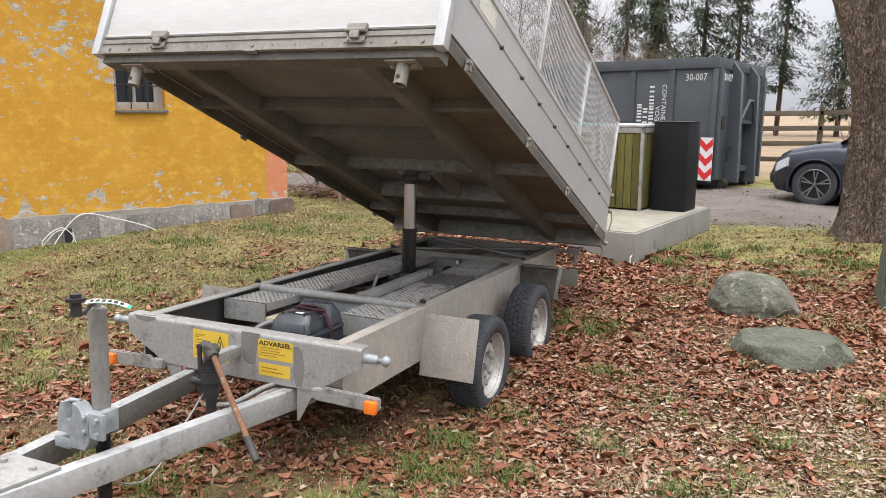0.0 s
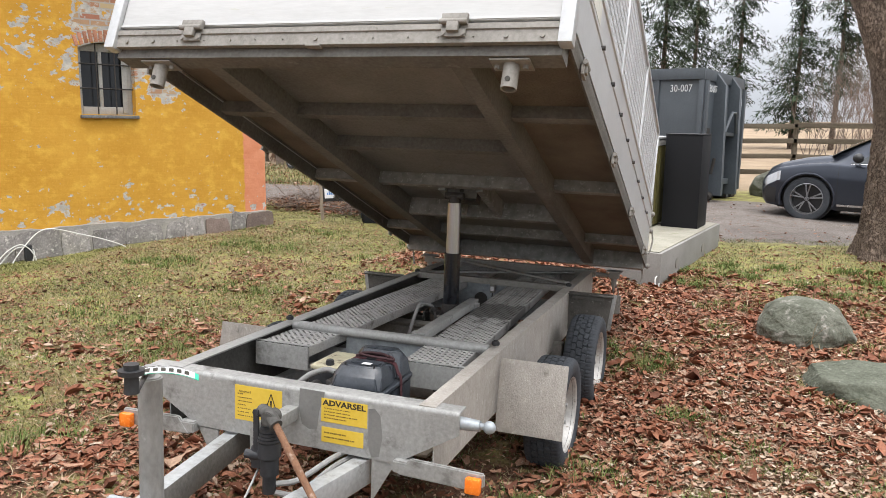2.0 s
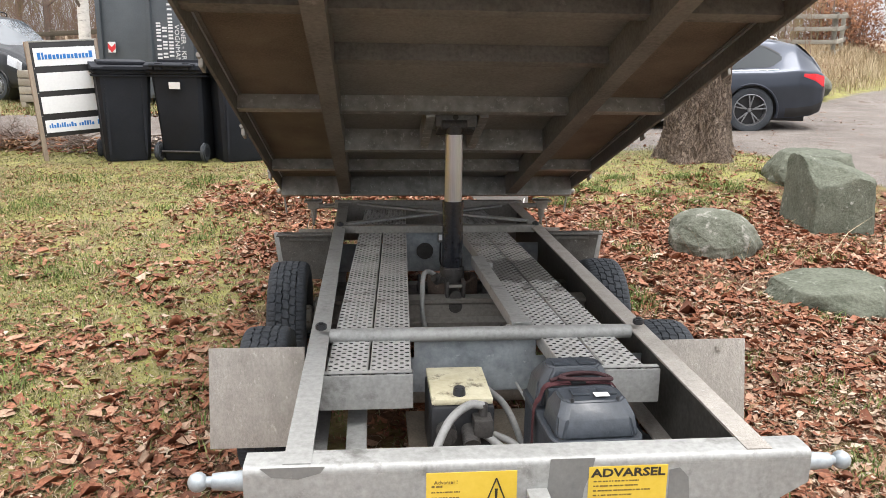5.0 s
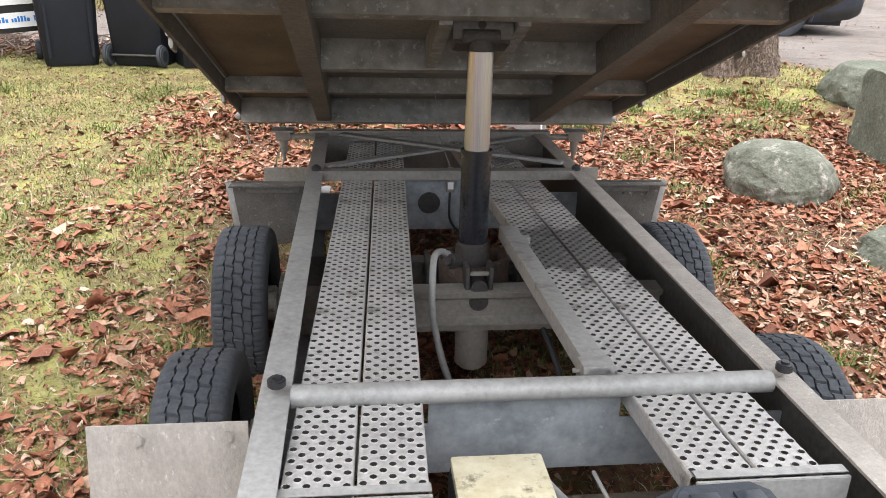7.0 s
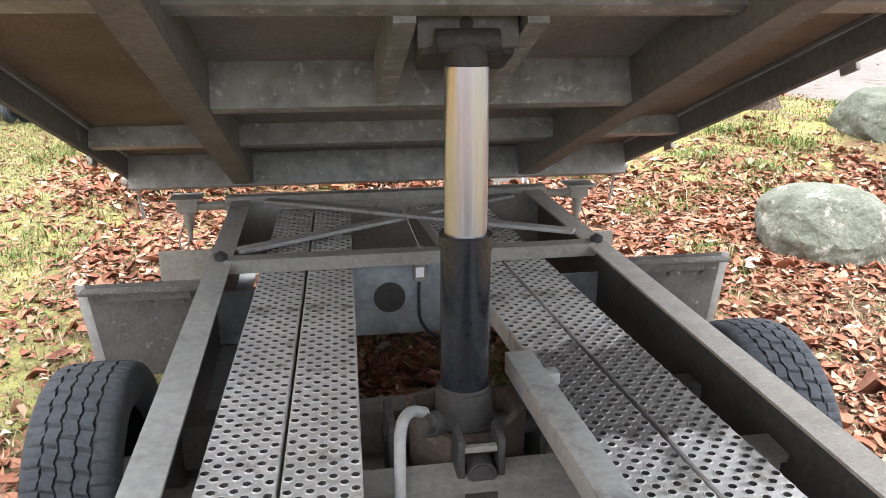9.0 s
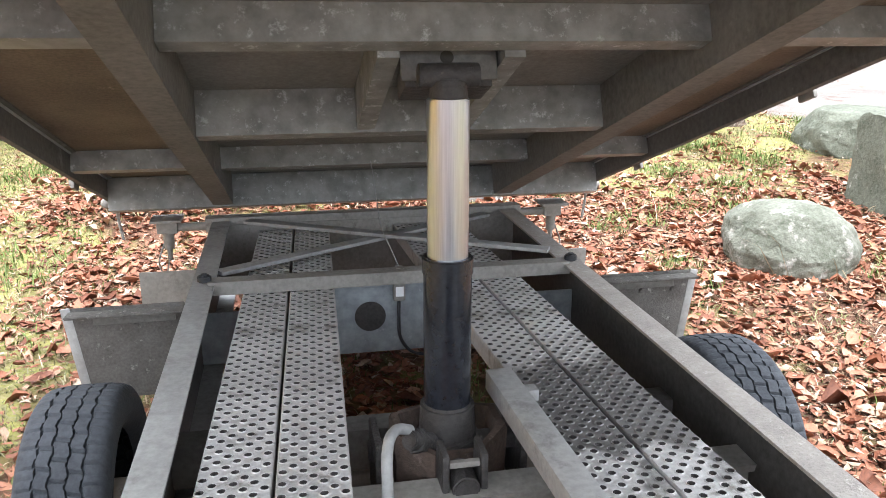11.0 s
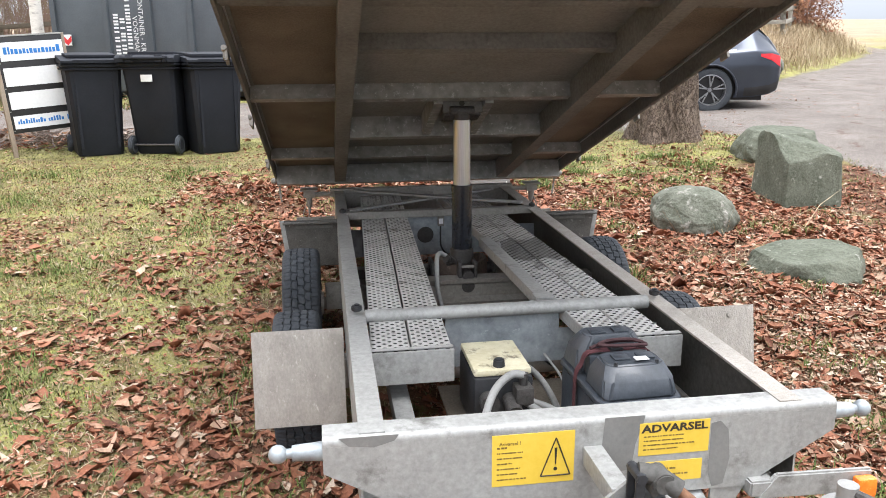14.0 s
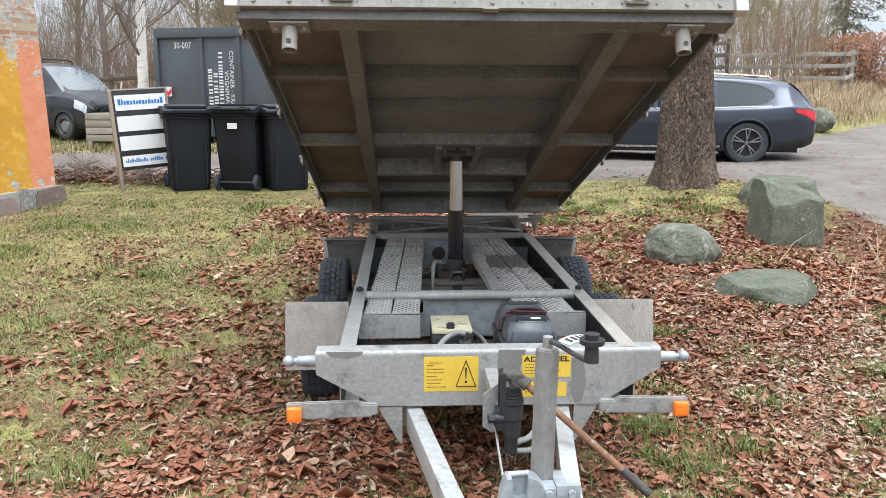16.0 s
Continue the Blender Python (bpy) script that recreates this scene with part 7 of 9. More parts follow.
tile_mat = mat("red_roof_tile", (0.30, 0.11, 0.07), (0.42, 0.18, 0.11), s1=4, s2=40, rough=0.9, bump=0.3)

# local x runs along the wall towards the corner at 0, y into the house, z up
house = thing("house", "old ochre limewashed house with a granite plinth", "house", (-4.53, 6.78, 0.34), math.degrees(math.atan2(0.90, 0.433)), tilt=(0, -2.0))
HX, TOP = -9.0, 3.9
WX0, WX1, WZ0, WZ1 = -2.39, -1.75, 1.445, 2.20


def build_house():
    bm = BM()
    # front wall with an arched opening
    n = 10
    arch = [(WX1 + (WX0 - WX1) * k / n, WZ1 + 0.075 * math.sin(math.pi * k / n)) for k in range(n + 1)]
    for x0, x1, z0, z1 in ((HX, WX0, 0.0, TOP), (WX1, 0.0, 0.0, TOP), (WX0, WX1, 0.0, WZ0)):
        box(bm, (x0, 0.0, z0), (x1, 0.34, z1))
    prism(bm, [(WX1, TOP), (WX0, TOP), *[(x, z) for x, z in reversed(arch)]], "y", 0.0, 0.34)
    bmesh.ops.remove_doubles(bm, verts=bm.verts, dist=0.0005)
    part("wall", bm, plaster, house, "peeling ochre limewashed brick wall", smooth=False)
    for lo, hi in (((-0.34, 0.342, 0.0), (0.0, 6.0, TOP)), ((HX, 0.342, 0.0), (HX + 0.34, 6.0, TOP)), ((HX, 6.0, 0.0), (0.0, 6.34, TOP))):
        bm = BM()
        box(bm, lo, hi)
        part("wall", bm, plaster, house, smooth=False)
    bm = BM()
    prism(bm, [(-0.35, TOP), (3.17, TOP + 2.4), (6.7, TOP), (6.7, TOP - 0.02), (-0.35, TOP - 0.02)], "x", HX - 0.15, 0.15)
    part("roof", bm, tile_mat, house, smooth=False)
    # plinth: mortar bed with single stones before it
    bm = BM()
    box(bm, (HX, -0.072, -0.6), (0.045, -0.002, 0.165))
    bmesh.ops.subdivide_edges(bm, edges=[e for e in bm.edges if abs((e.verts[0].co - e.verts[1].co).x) > 1], cuts=120)
    for v in bm.verts:
        if v.co.z > 0:
            v.co.z += 0.03 * noise.noise(Vector((v.co.x * 4, 0, 1)))
    part("plinth_bed", bm, mortar, house)
    rnd = random.Random(5)

    def field_stone(x0, x1, z0, z1):
        bm = BM()
        bmesh.ops.create_cube(bm, size=2.0)
        bmesh.ops.subdivide_edges(bm, edges=bm.edges, cuts=4, use_grid_fill=True)
        cx, cz, hx, hz = (x0 + x1) / 2, (z0 + z1) / 2, (x1 - x0) / 2, (z1 - z0) / 2
        s = Vector((rnd.uniform(0, 50), 0, 0))
        skew = rnd.uniform(-0.12, 0.12)
        for v in bm.verts:
            p = v.co.copy()
            r = (abs(p.x) ** 9 + abs(p.z) ** 9) ** (1 / 9)
            if r > 1:
                p.x, p.z = p.x / r, p.z / r
            k = 1 + 0.12 * noise.noise(Vector((p.x, p.z, 0)) * 1.5 + s)
            face = -0.102 + 0.012 * (p.x ** 6 + p.z ** 6) + 0.022 * noise.noise(Vector((p.x * 1.9, p.z * 1.9, 3)) + s)
            v.co = Vector((cx + hx * k * p.x + skew * hz * p.z, face if p.y < 0.7 else -0.03, cz + hz * k * p.z))
            if p.y >= -0.7 and p.y < 0.7:
                v.co.y = -0.102 + (p.y + 1) / 2 * 0.07 + 0.02
        part("stone", bm, rnd.choice((stone_mat, stone_mat, stone_warm)), house)

    x = 0.06
    while x > -6.4:
        w = rnd.uniform(0.22, 0.56)
        if rnd.random() < 0.35 and w > 0.3:
            mid = rnd.uniform(-0.13, 0.02)
            field_stone(x - w + 0.009, x - 0.009, mid + 0.008, 0.15 + rnd.uniform(-0.02, 0.03))
            field_stone(x - w + 0.009, x - w * 0.45 - 0.006, -0.42, mid - 0.010)
            field_stone(x - w * 0.45 + 0.008, x - 0.009, -0.42, mid - 0.010)
        else:
            field_stone(x - w + 0.009, x - 0.009, -0.42, 0.15 + rnd.uniform(-0.05, 0.035))
        x -= w
    # window
    bm = BM()
    box(bm, (WX0, 0.10, WZ0), (WX0 + 0.06, 0.16, WZ1 + 0.03), bev=0.005)
    win = part("window", bm, frame_white, house, "small barred window with flaking white frame")
    for lo, hi in (((WX1 - 0.06, 0.10, WZ0), (WX1, 0.16, WZ1 + 0.03)), ((WX0 + 0.06, 0.10, WZ0), (WX1 - 0.06, 0.16, WZ0 + 0.09)), ((WX0 + 0.06, 0.105, WZ1 - 0.03), (WX1 - 0.06, 0.155, WZ1 + 0.06)), ((-2.13, 0.105, WZ0 + 0.09), (-2.09, 0.155, WZ1 - 0.03)), ((WX1 - 0.12, 0.085, WZ0 + 0.02), (WX1 - 0.06, 0.10, WZ1))):
        bm = BM()
        box(bm, lo, hi, bev=0.005)
        part("frame_bar", bm, frame_white, win)
    for x0, x1 in ((WX0 + 0.06, -2.13), (-2.09, WX1 - 0.06)):
        bm = BM()
        box(bm, (x0, 0.128, WZ0 + 0.09), (x1, 0.134, WZ1 - 0.03))
        part("pane", bm, pane_mat, win)
    # added dark sheet behind the panes, standing for the unlit room
    bm = BM()
    box(bm, (WX0 - 0.02, 0.30, WZ0 - 0.02), (WX1 + 0.02, 0.335, WZ1 + 0.10))
    part("dark_room", bm, iron, win)
    bm = BM()
    box(bm, (WX0 - 0.015, -0.045, WZ0 - 0.045), (WX1 + 0.02, 0.10, WZ0 - 0.008), bev=0.006)
    part("sill", bm, sill_mat, win, "grey slate sill with flaking paint")
    for k in range(4):
        if k in (1, 2):
            x = WX0 + (WX1 - WX0) * k / 3
            bm = BM()
            rod(bm, (x, 0.05, WZ0 - 0.01), (x, 0.05, WZ1 + 0.06), 0.008, 8)
            part("bar", bm, iron, win)
    for z in (WZ0 + 0.30, WZ0 + 0.58):
        bm = BM()
        rod(bm, (WX0, 0.062, z), (WX1, 0.062, z), 0.008, 8)
        part("bar", bm, iron, win)
    # soldier bricks over the arch
    for k in range(13):
        t = (k + 0.5) / 13
        x = WX0 - 0.03 + (WX1 - WX0 + 0.06) * t
        z = WZ1 + 0.075 * math.sin(math.pi * t)
        bm = BM()
        box(bm, (-0.021, -0.004 - 0.004 * rnd.random(), 0.006), (0.021, 0.05, 0.125 + 0.02 * rnd.random()), pose(x, 0, z, 0, (t - 0.5) * 34, 0), 0.004)
        part("brick", bm, brick_mat, house)


build_house()
white_cable = mat("white_cable", (0.66, 0.66, 0.63), (0.74, 0.74, 0.71), s1=8, s2=50, rough=0.5, bump=0.02)
cable = thing("power_cable", "white power cable lying in loops by the plinth", "cable", (-4.53, 6.78, 0.34), math.degrees(math.atan2(0.90, 0.433)), tilt=(0, -2.0))
bm = BM()
pts = [(-3.55, -0.22, -0.33), (-3.42, -0.16, -0.20), (-3.22, -0.15, -0.02), (-3.05, -0.16, -0.06), (-3.12, -0.18, -0.24), (-3.36, -0.2, -0.28), (-3.40, -0.18, -0.12), (-3.18, -0.17, 0.02), (-3.04, -0.19, -0.16), (-3.2, -0.22, -0.34), (-3.3, -0.2, -0.22), (-3.14, -0.17, 0.0), (-2.98, -0.14, 0.14), (-2.82, -0.13, 0.16), (-2.55, -0.14, 0.08), (-2.3, -0.18, 0.0), (-2.08, -0.25, -0.10), (-2.10, -0.36, -0.165), (-2.4, -0.44, -0.19), (-2.8, -0.46, -0.205), (-3.15, -0.46, -0.225)]
pipe(bm, smooth_line(pts, 6), 0.0065, 7)
part("cord", bm, white_cable, cable)
bm = BM()
box(bm, (-3.14, -0.165, -0.24), (-3.06, -0.115, 0.0), bev=0.008)
part("plug_box", bm, plastic, cable, "black plug box")


# ---------------------------------------------------------------- container
steel_grey = mat("blue_grey_container_paint", (0.050, 0.060, 0.070), (0.078, 0.092, 0.105), (0.15, 0.16, 0.165), s1=2, s2=40, rough=0.5, bump=0.06, spot=0.68)
print_white = mat("white_lettering", (0.62, 0.64, 0.65), (0.72, 0.74, 0.75), s1=20, s2=60, rough=0.6, bump=0)
red_paint = mat("red_reflective_paint", (0.55, 0.02, 0.025), (0.65, 0.035, 0.04), s1=10, s2=50, rough=0.4, bump=0)
container = thing("skip_container", "large blue-grey steel hook-lift container on the drive", "container", (0.90, 12.55, height(0.9, 12.55) + 0.09), -16.5)
CL, CD, CH = 6.72, 2.4, 2.36


def build_container():
    bm = BM()
    box(bm, (-CL, 0.0, 0.10), (0.0, CD, CH - 0.2), bev=0.01)
    part("body", bm, steel_grey, container)
    bm = BM()
    for lo, hi in (((-CL - 0.02, -0.06, CH - 0.2), (0.03, 0.02, CH)), ((-CL - 0.02, CD - 0.02, CH - 0.2), (0.03, CD + 0.06, CH)), ((-CL - 0.02, 0.021, CH - 0.2), (-CL + 0.06, CD - 0.021, CH)), ((-0.06, 0.021, CH - 0.2), (0.03, CD - 0.021, CH))):
        box(bm, lo, hi, bev=0.012)
    part("top_rail", bm, steel_grey, container)
    for x in (-0.86, -1.68, -2.48, -3.24, -4.01, -4.81, -5.67):
        bm = BM()
        prism(bm, [(x - 0.06, -0.002), (x - 0.045, -0.05), (x + 0.045, -0.05), (x + 0.06, -0.002)], "z", 0.16, CH - 0.202)
        part("rib", bevelled(bm, 0.004), steel_grey, container)
    for x in (-0.02, -CL + 0.0):
        bm = BM()
        box(bm, (x - 0.05, -0.05, 0.05), (x + 0.05, 0.0, CH - 0.202), bev=0.01)
        part("corner_post", bm, steel_grey, container)
    for y in (0.55, 1.75):
        bm = BM()
        box(bm, (-CL, y - 0.08, -0.03), (0.06, y + 0.08, 0.098), bev=0.01)
        part("skid", bm, steel_grey, container)
    for y in (0.45, 1.85):
        bm = BM()
        rod(bm, (0.02, y, 0.03), (0.02, y + 0.22, 0.03), 0.09, 18)
        part("roller", bm, iron, container)
    # hook end: upright frames, bail and cross bars
    for y in (0.70, 1.60):
        bm = BM()
        prism(bm, [(0.0, 0.05), (0.26, 0.05), (0.26, 0.25), (0.20, 2.1), (0.0, CH)], "y", y - 0.06, y + 0.06)
        part("upright", bevelled(bm, 0.008), steel_grey, container)
    bm = BM()
    box(bm, (0.03, 0.0, 0.12), (0.09, 0.10, CH - 0.21), bev=0.008)
    box(bm, (0.03, CD - 0.10, 0.12), (0.09, CD, CH - 0.21), bev=0.008)
    box(bm, (0.01, 0.77, 0.25), (0.12, 1.53, 0.36), bev=0.008)
    box(bm, (0.01, 0.77, 1.18), (0.16, 1.53, 1.25), bev=0.008)
    part("end_frame", bm, steel_grey, container)
    bm = BM()
    pipe(bm, [(0.2, 0.80, 1.25), (0.24, 1.05, 1.62), (0.24, 1.25, 1.62), (0.2, 1.50, 1.25)], 0.03, 8)
    part("hook_bail", bm, steel_grey, container)
    bm = BM()
    box(bm, (0.0, 0.24, 1.05), (0.05, 0.40, 1.30), bev=0.006)
    part("latch", bm, iron, container)
    bm = BM()
    rod(bm, (0.09, 0.5, 0.45), (0.14, 0.5, 0.75), 0.03, 8)
    part("lock_lever", bm, iron, container)
    # chevron boards
    for x0, wide, z0, tall, rows in ((-0.215, 0.25, 0.09, 0.80, 3), (-CL + 0.18, 0.16, 0.95, 0.2, 1)):
        bm = BM()
        box(bm, (x0, -0.068, z0), (x0 + wide, -0.061, z0 + tall))
        board = part("chevron_board", bm, print_white, container, "red and white chevron board")
        step = tall / rows
        for k in range(rows):
            bm = BM()
            z = z0 + k * step
            h = step * 0.5
            drop = wide * 0.5
            for sgn in (0, 1):
                xa, xb = (x0, x0 + wide / 2) if sgn == 0 else (x0 + wide, x0 + wide / 2)
                prism(bm, [(xa, min(z + h + drop, z0 + tall)), (xa, min(z + drop, z0 + tall - 0.002)), (xb, z), (xb, z + h)], "y", -0.0705, -0.0685)
            part("chevron", bm, red_paint, board, smooth=False)
    # numbers and upright lettering at both ends of the long side
    wide = Matrix.Diagonal((0.78, 1, 1, 1))
    for x in (-0.41, -CL + 0.61):
        writing("30-007", 0.19, print_white, container, pose(x, -0.003, 2.0, 90, 0, 0) @ wide, "number", 0.001)
    writing("30-007", 0.19, print_white, container, pose(0.0935, 0.28, 2.0, 90, 0, 90) @ wide, "number", 0.001)
    for x in (-1.03, -4.99):
        for k, (word, top) in enumerate((("CONTAINER - KRAN", 1.88), ("VOGNMAND", 1.47))):
            ob = writing(word, 0.135, print_white, container, pose(0, 0, 0), "lettering", 0.001)
            long_ = max(v.co.x for v in ob.data.vertices) - min(v.co.x for v in ob.data.vertices)
            ob.matrix_basis = pose(x - 0.125 * k, -0.003, top - long_ / 2, 90, 90, 0)
        for k, (top, span, size) in enumerate(((1.88, 1.5, 0.095), (1.44, 0.62, 0.095), (1.54, 1.0, 0.095))):
            bm = BM()
            z = top
            rnd = random.Random(k)
            xc = x - 0.125 * (k + 2)
            while z > top - span:
                h = rnd.uniform(0.036, 0.060)
                box(bm, (xc - size / 2, -0.005, z - h), (xc + size / 2, -0.002, z - h + 0.034))
                z -= h + rnd.choice((0.012, 0.012, 0.012, 0.05))
            part("illegible_lettering", bm, print_white, container, smooth=False, kind="stuff")


build_container()


# ---------------------------------------------------------------- wheelie bins, sign
bin_mat = mat("black_bin_plastic", (0.012, 0.0135, 0.018), (0.020, 0.0225, 0.029), (0.038, 0.041, 0.050), s1=3, s2=60, rough=0.70, bump=0.06, spot=0.70)


def wheelie_bin(label):
    """Front towards -y, wheels at the back."""
    t = thing("wheelie_bin", label, "bin", group="wheelie bins")
    bm = BM()
    def ring(z, w, y0, y1, c=0.035):
        return [bm.verts.new(p) for p in ((-w + c, y0, z), (w - c, y0, z), (w, y0 + c, z), (w, y1 - c, z), (w - c, y1, z), (-w + c, y1, z), (-w, y1 - c, z), (-w, y0 + c, z))]
    rs = [ring(0.0, 0.215, -0.26, 0.20), ring(0.03, 0.225, -0.275, 0.22), ring(0.55, 0.25, -0.315, 0.27), ring(0.90, 0.268, -0.345, 0.315), ring(0.915, 0.285, -0.365, 0.335), ring(0.955, 0.285, -0.365, 0.335)]
    for a, b in zip(rs, rs[1:]):
        for k in range(8):
            bm.faces.new((a[k], a[(k + 1) % 8], b[(k + 1) % 8], b[k]))
    bm.faces.new(list(reversed(rs[0])))
    bm.faces.new(rs[-1])
    part("body", bevelled(bm, 0.006, 2, 60), bin_mat, t, "tapered black plastic body")
    bm = BM()
    prism(bm, [(-0.40, 0.958), (-0.40, 0.978), (-0.36, 0.995), (0.10, 1.035), (0.32, 1.03), (0.37, 1.0), (0.37, 0.958)], "x", -0.308, 0.308)
    bevelled(bm, 0.008, 2)
    box(bm, (-0.20, -0.40, 0.97), (0.20, -0.375, 0.99), bev=0.006)
    box(bm, (-0.24, -0.22, 1.02), (0.24, 0.24, 1.052), pose(0, 0, 0, 3, 0, 0), 0.008)
    lid = part("lid", bm, bin_mat, t)
    bm = BM()
    box(bm, (-0.305, -0.372, 0.925), (0.305, 0.342, 0.950), bev=0.008)
    part("rim", bm, bin_mat, t)
    bm = BM()
    box(bm, (-0.296, -0.362, 0.885), (0.296, 0.330, 0.905), bev=0.006)
    part("lower_rim", bm, bin_mat, t)
    for x in (-0.15, 0.15):
        bm = BM()
        box(bm, (x - 0.035, 0.33, 0.955), (x + 0.035, 0.392, 1.03), bev=0.01)
        part("hinge_lug", bm, bin_mat, t)
    for x in (-0.18, 0.18):
        bm = BM()
        prism(bm, [(-0.30, 0.08), (-0.335, 0.86), (-0.345, 0.86), (-0.312, 0.08)], "x", x - 0.012, x + 0.012)
        part("front_rib", bevelled(bm, 0.003), bin_mat, t)
    bm = BM()
    rod(bm, (-0.24, 0.39, 1.0), (0.24, 0.39, 1.0), 0.016, 12)
    for x in (-0.22, 0.22):
        box(bm, (x - 0.02, 0.32, 0.96), (x + 0.02, 0.40, 1.02), bev=0.006)
    part("handle", bm, bin_mat, t)
    bm = BM()
    rod(bm, (-0.27, 0.24, 0.10), (0.27, 0.24, 0.10), 0.012, 10)
    part("axle", bm, cast_dirty, t)
    for x in (-0.25, 0.25):
        bm = BM()
        rod(bm, (x - 0.024, 0.24, 0.10), (x + 0.024, 0.24, 0.10), 0.10, 28, bev=0.012)
        w = part("wheel", bm, rubber, t)
        bm = BM()
        rod(bm, (x - 0.027, 0.24, 0.10), (x + 0.027, 0.24, 0.10), 0.055, 20, bev=0.004)
        part("hub", bm, bin_mat, w)
    return t


first = wheelie_bin("black plastic wheelie bin standing on the lawn")
first.matrix_basis = pose(-3.13, 7.50, height(-3.10, 7.5), 0, 0, 22) @ Matrix.Diagonal((1.03, 1.03, 1.03, 1))
b2 = copy_thing(first, pose(-2.40, 7.46, height(-2.40, 7.5), 0, 0, 170))
b2["label"] = "black wheelie bin, wheels outward, with a white label"
b3 = copy_thing(first, pose(-1.88, 7.48, height(-1.88, 7.5), 0, 0, 24))
b3["label"] = "black plastic wheelie bin beside two others"
bm = BM()
box(bm, (-0.06, 0.3, 0.78), (0.06, 0.307, 0.85), bev=0.001)
part("label", bm, tag_white, b2, "white paper label", m=pose(0, -0.005, 0, -3, 0, 0))
bm = BM()
for k in range(7):
    box(bm, (-0.09 + 0.027 * k, 0.291, 0.745), (-0.07 + 0.027 * k, 0.2945, 0.757))
part("print_bars", bm, tag_white, b2)

sign_black = mat("black_sign_frame", (0.014, 0.014, 0.015), (0.028, 0.028, 0.03), s1=6, s2=60, rough=0.5, bump=0.05)
sign_white = mat("white_sign_panel", (0.72, 0.73, 0.74), (0.80, 0.81, 0.82), s1=3, s2=40, rough=0.4, bump=0.02)
sign_blue = mat("blue_lettering", (0.02, 0.16, 0.48), (0.03, 0.20, 0.55), s1=20, s2=50, rough=0.5, bump=0)
old_wood = mat("weathered_wood", (0.22, 0.175, 0.135), (0.36, 0.30, 0.24), (0.16, 0.15, 0.11), s1=4, s2=50, rough=0.9, bump=0.4, bscale=60, stretch=(4, 4, 0.5), rnd=0.15)


def build_sign():
    z0 = height(-3.68, 7.45)
    t = thing("sign_board", "black sign board with four white panels on wooden posts", "sign", (-3.60, 7.42, z0), 31, tilt=(0, -3.9))
    bm = BM()
    box(bm, (-0.33, -0.02, 0.27), (0.33, 0.015, 1.27), bev=0.004)
    board = part("board", bm, sign_black, t)
    bm = BM()
    box(bm, (-0.345, -0.024, 1.268), (0.345, 0.02, 1.285), bev=0.002)
    part("cap", bm, frame_white, board)
    for x in (-0.35, 0.345):
        bm = BM()
        box(bm, (x - 0.025, -0.025, -0.1), (x + (0.02 if x < 0 else 0.005), 0.03, 1.28), bev=0.004)
        part("post", bm, old_wood, t, "weathered wooden post")
    for k, (a, b) in enumerate(((1.02, 1.21), (0.76, 0.95), (0.52, 0.70), (0.315, 0.45))):
        bm = BM()
        box(bm, (-0.305, -0.026, a), (0.315, -0.021, b), bev=0.001)
        panel = part("panel", bm, sign_white, board, "white panel", smooth=False)
        if k in (0, 3):
            bm = BM()
            rnd = random.Random(k)
            x = -0.27
            h = 0.072 if k == 0 else 0.05
            zc = (a + b) / 2
            i = 0
            while x < 0.26:
                w = rnd.uniform(0.018, 0.034) if k == 0 else rnd.uniform(0.012, 0.024)
                hh = h * rnd.choice((0.62, 0.62, 0.7, 1.0))
                if not (k == 3 and i in (11, 18)):
                    box(bm, (x, -0.029, zc - h * 0.35), (x + w, -0.0265, zc - h * 0.35 + hh))
                x += w + (0.010 if k == 0 else 0.008)
                i += 1
            part("illegible_lettering", bm, sign_blue, panel, "blue lettering", smooth=False, kind="stuff")
        for x in (-0.318, 0.322):
            bm = BM()
            rod(bm, (x, -0.022, a - 0.02), (x, -0.026, a - 0.02), 0.006, 8)
            part("screw", bm, galv, board)


build_sign()


# ---------------------------------------------------------------- slab with bin housings
concrete = mat("pale_concrete", (0.205, 0.198, 0.185), (0.285, 0.277, 0.26), (0.18, 0.177, 0.155), s1=2.5, s2=60, rough=0.85, bump=0.3, spot=0.62)
concrete_top = mat("mossy_concrete_top", (0.22, 0.208, 0.165), (0.34, 0.325, 0.27), (0.17, 0.175, 0.09), s1=3, s2=60, rough=0.9, bump=0.4, spot=0.58)
algae_wood = mat("algae_green_boards", (0.060, 0.056, 0.018), (0.150, 0.130, 0.042), (0.21, 0.17, 0.10), s1=3, s2=50, rough=0.85, bump=0.3, spot=0.62, stretch=(3, 3, 0.35), rnd=0.25)
black_box_mat = mat("satin_black_sheet", (0.007, 0.0075, 0.009), (0.012, 0.0125, 0.015), s1=1.5, s2=60, rough=0.55, bump=0.02)
black_box_mat.node_tree.nodes["Principled BSDF"].inputs["Specular IOR Level"].default_value = 0.22
green_lid = mat("green_lid_plastic", (0.015, 0.22, 0.12), (0.03, 0.30, 0.18), s1=4, s2=40, rough=0.45, bump=0.03)
SLAB = (0.955, 4.80, 0.31)
TURN = -11.0


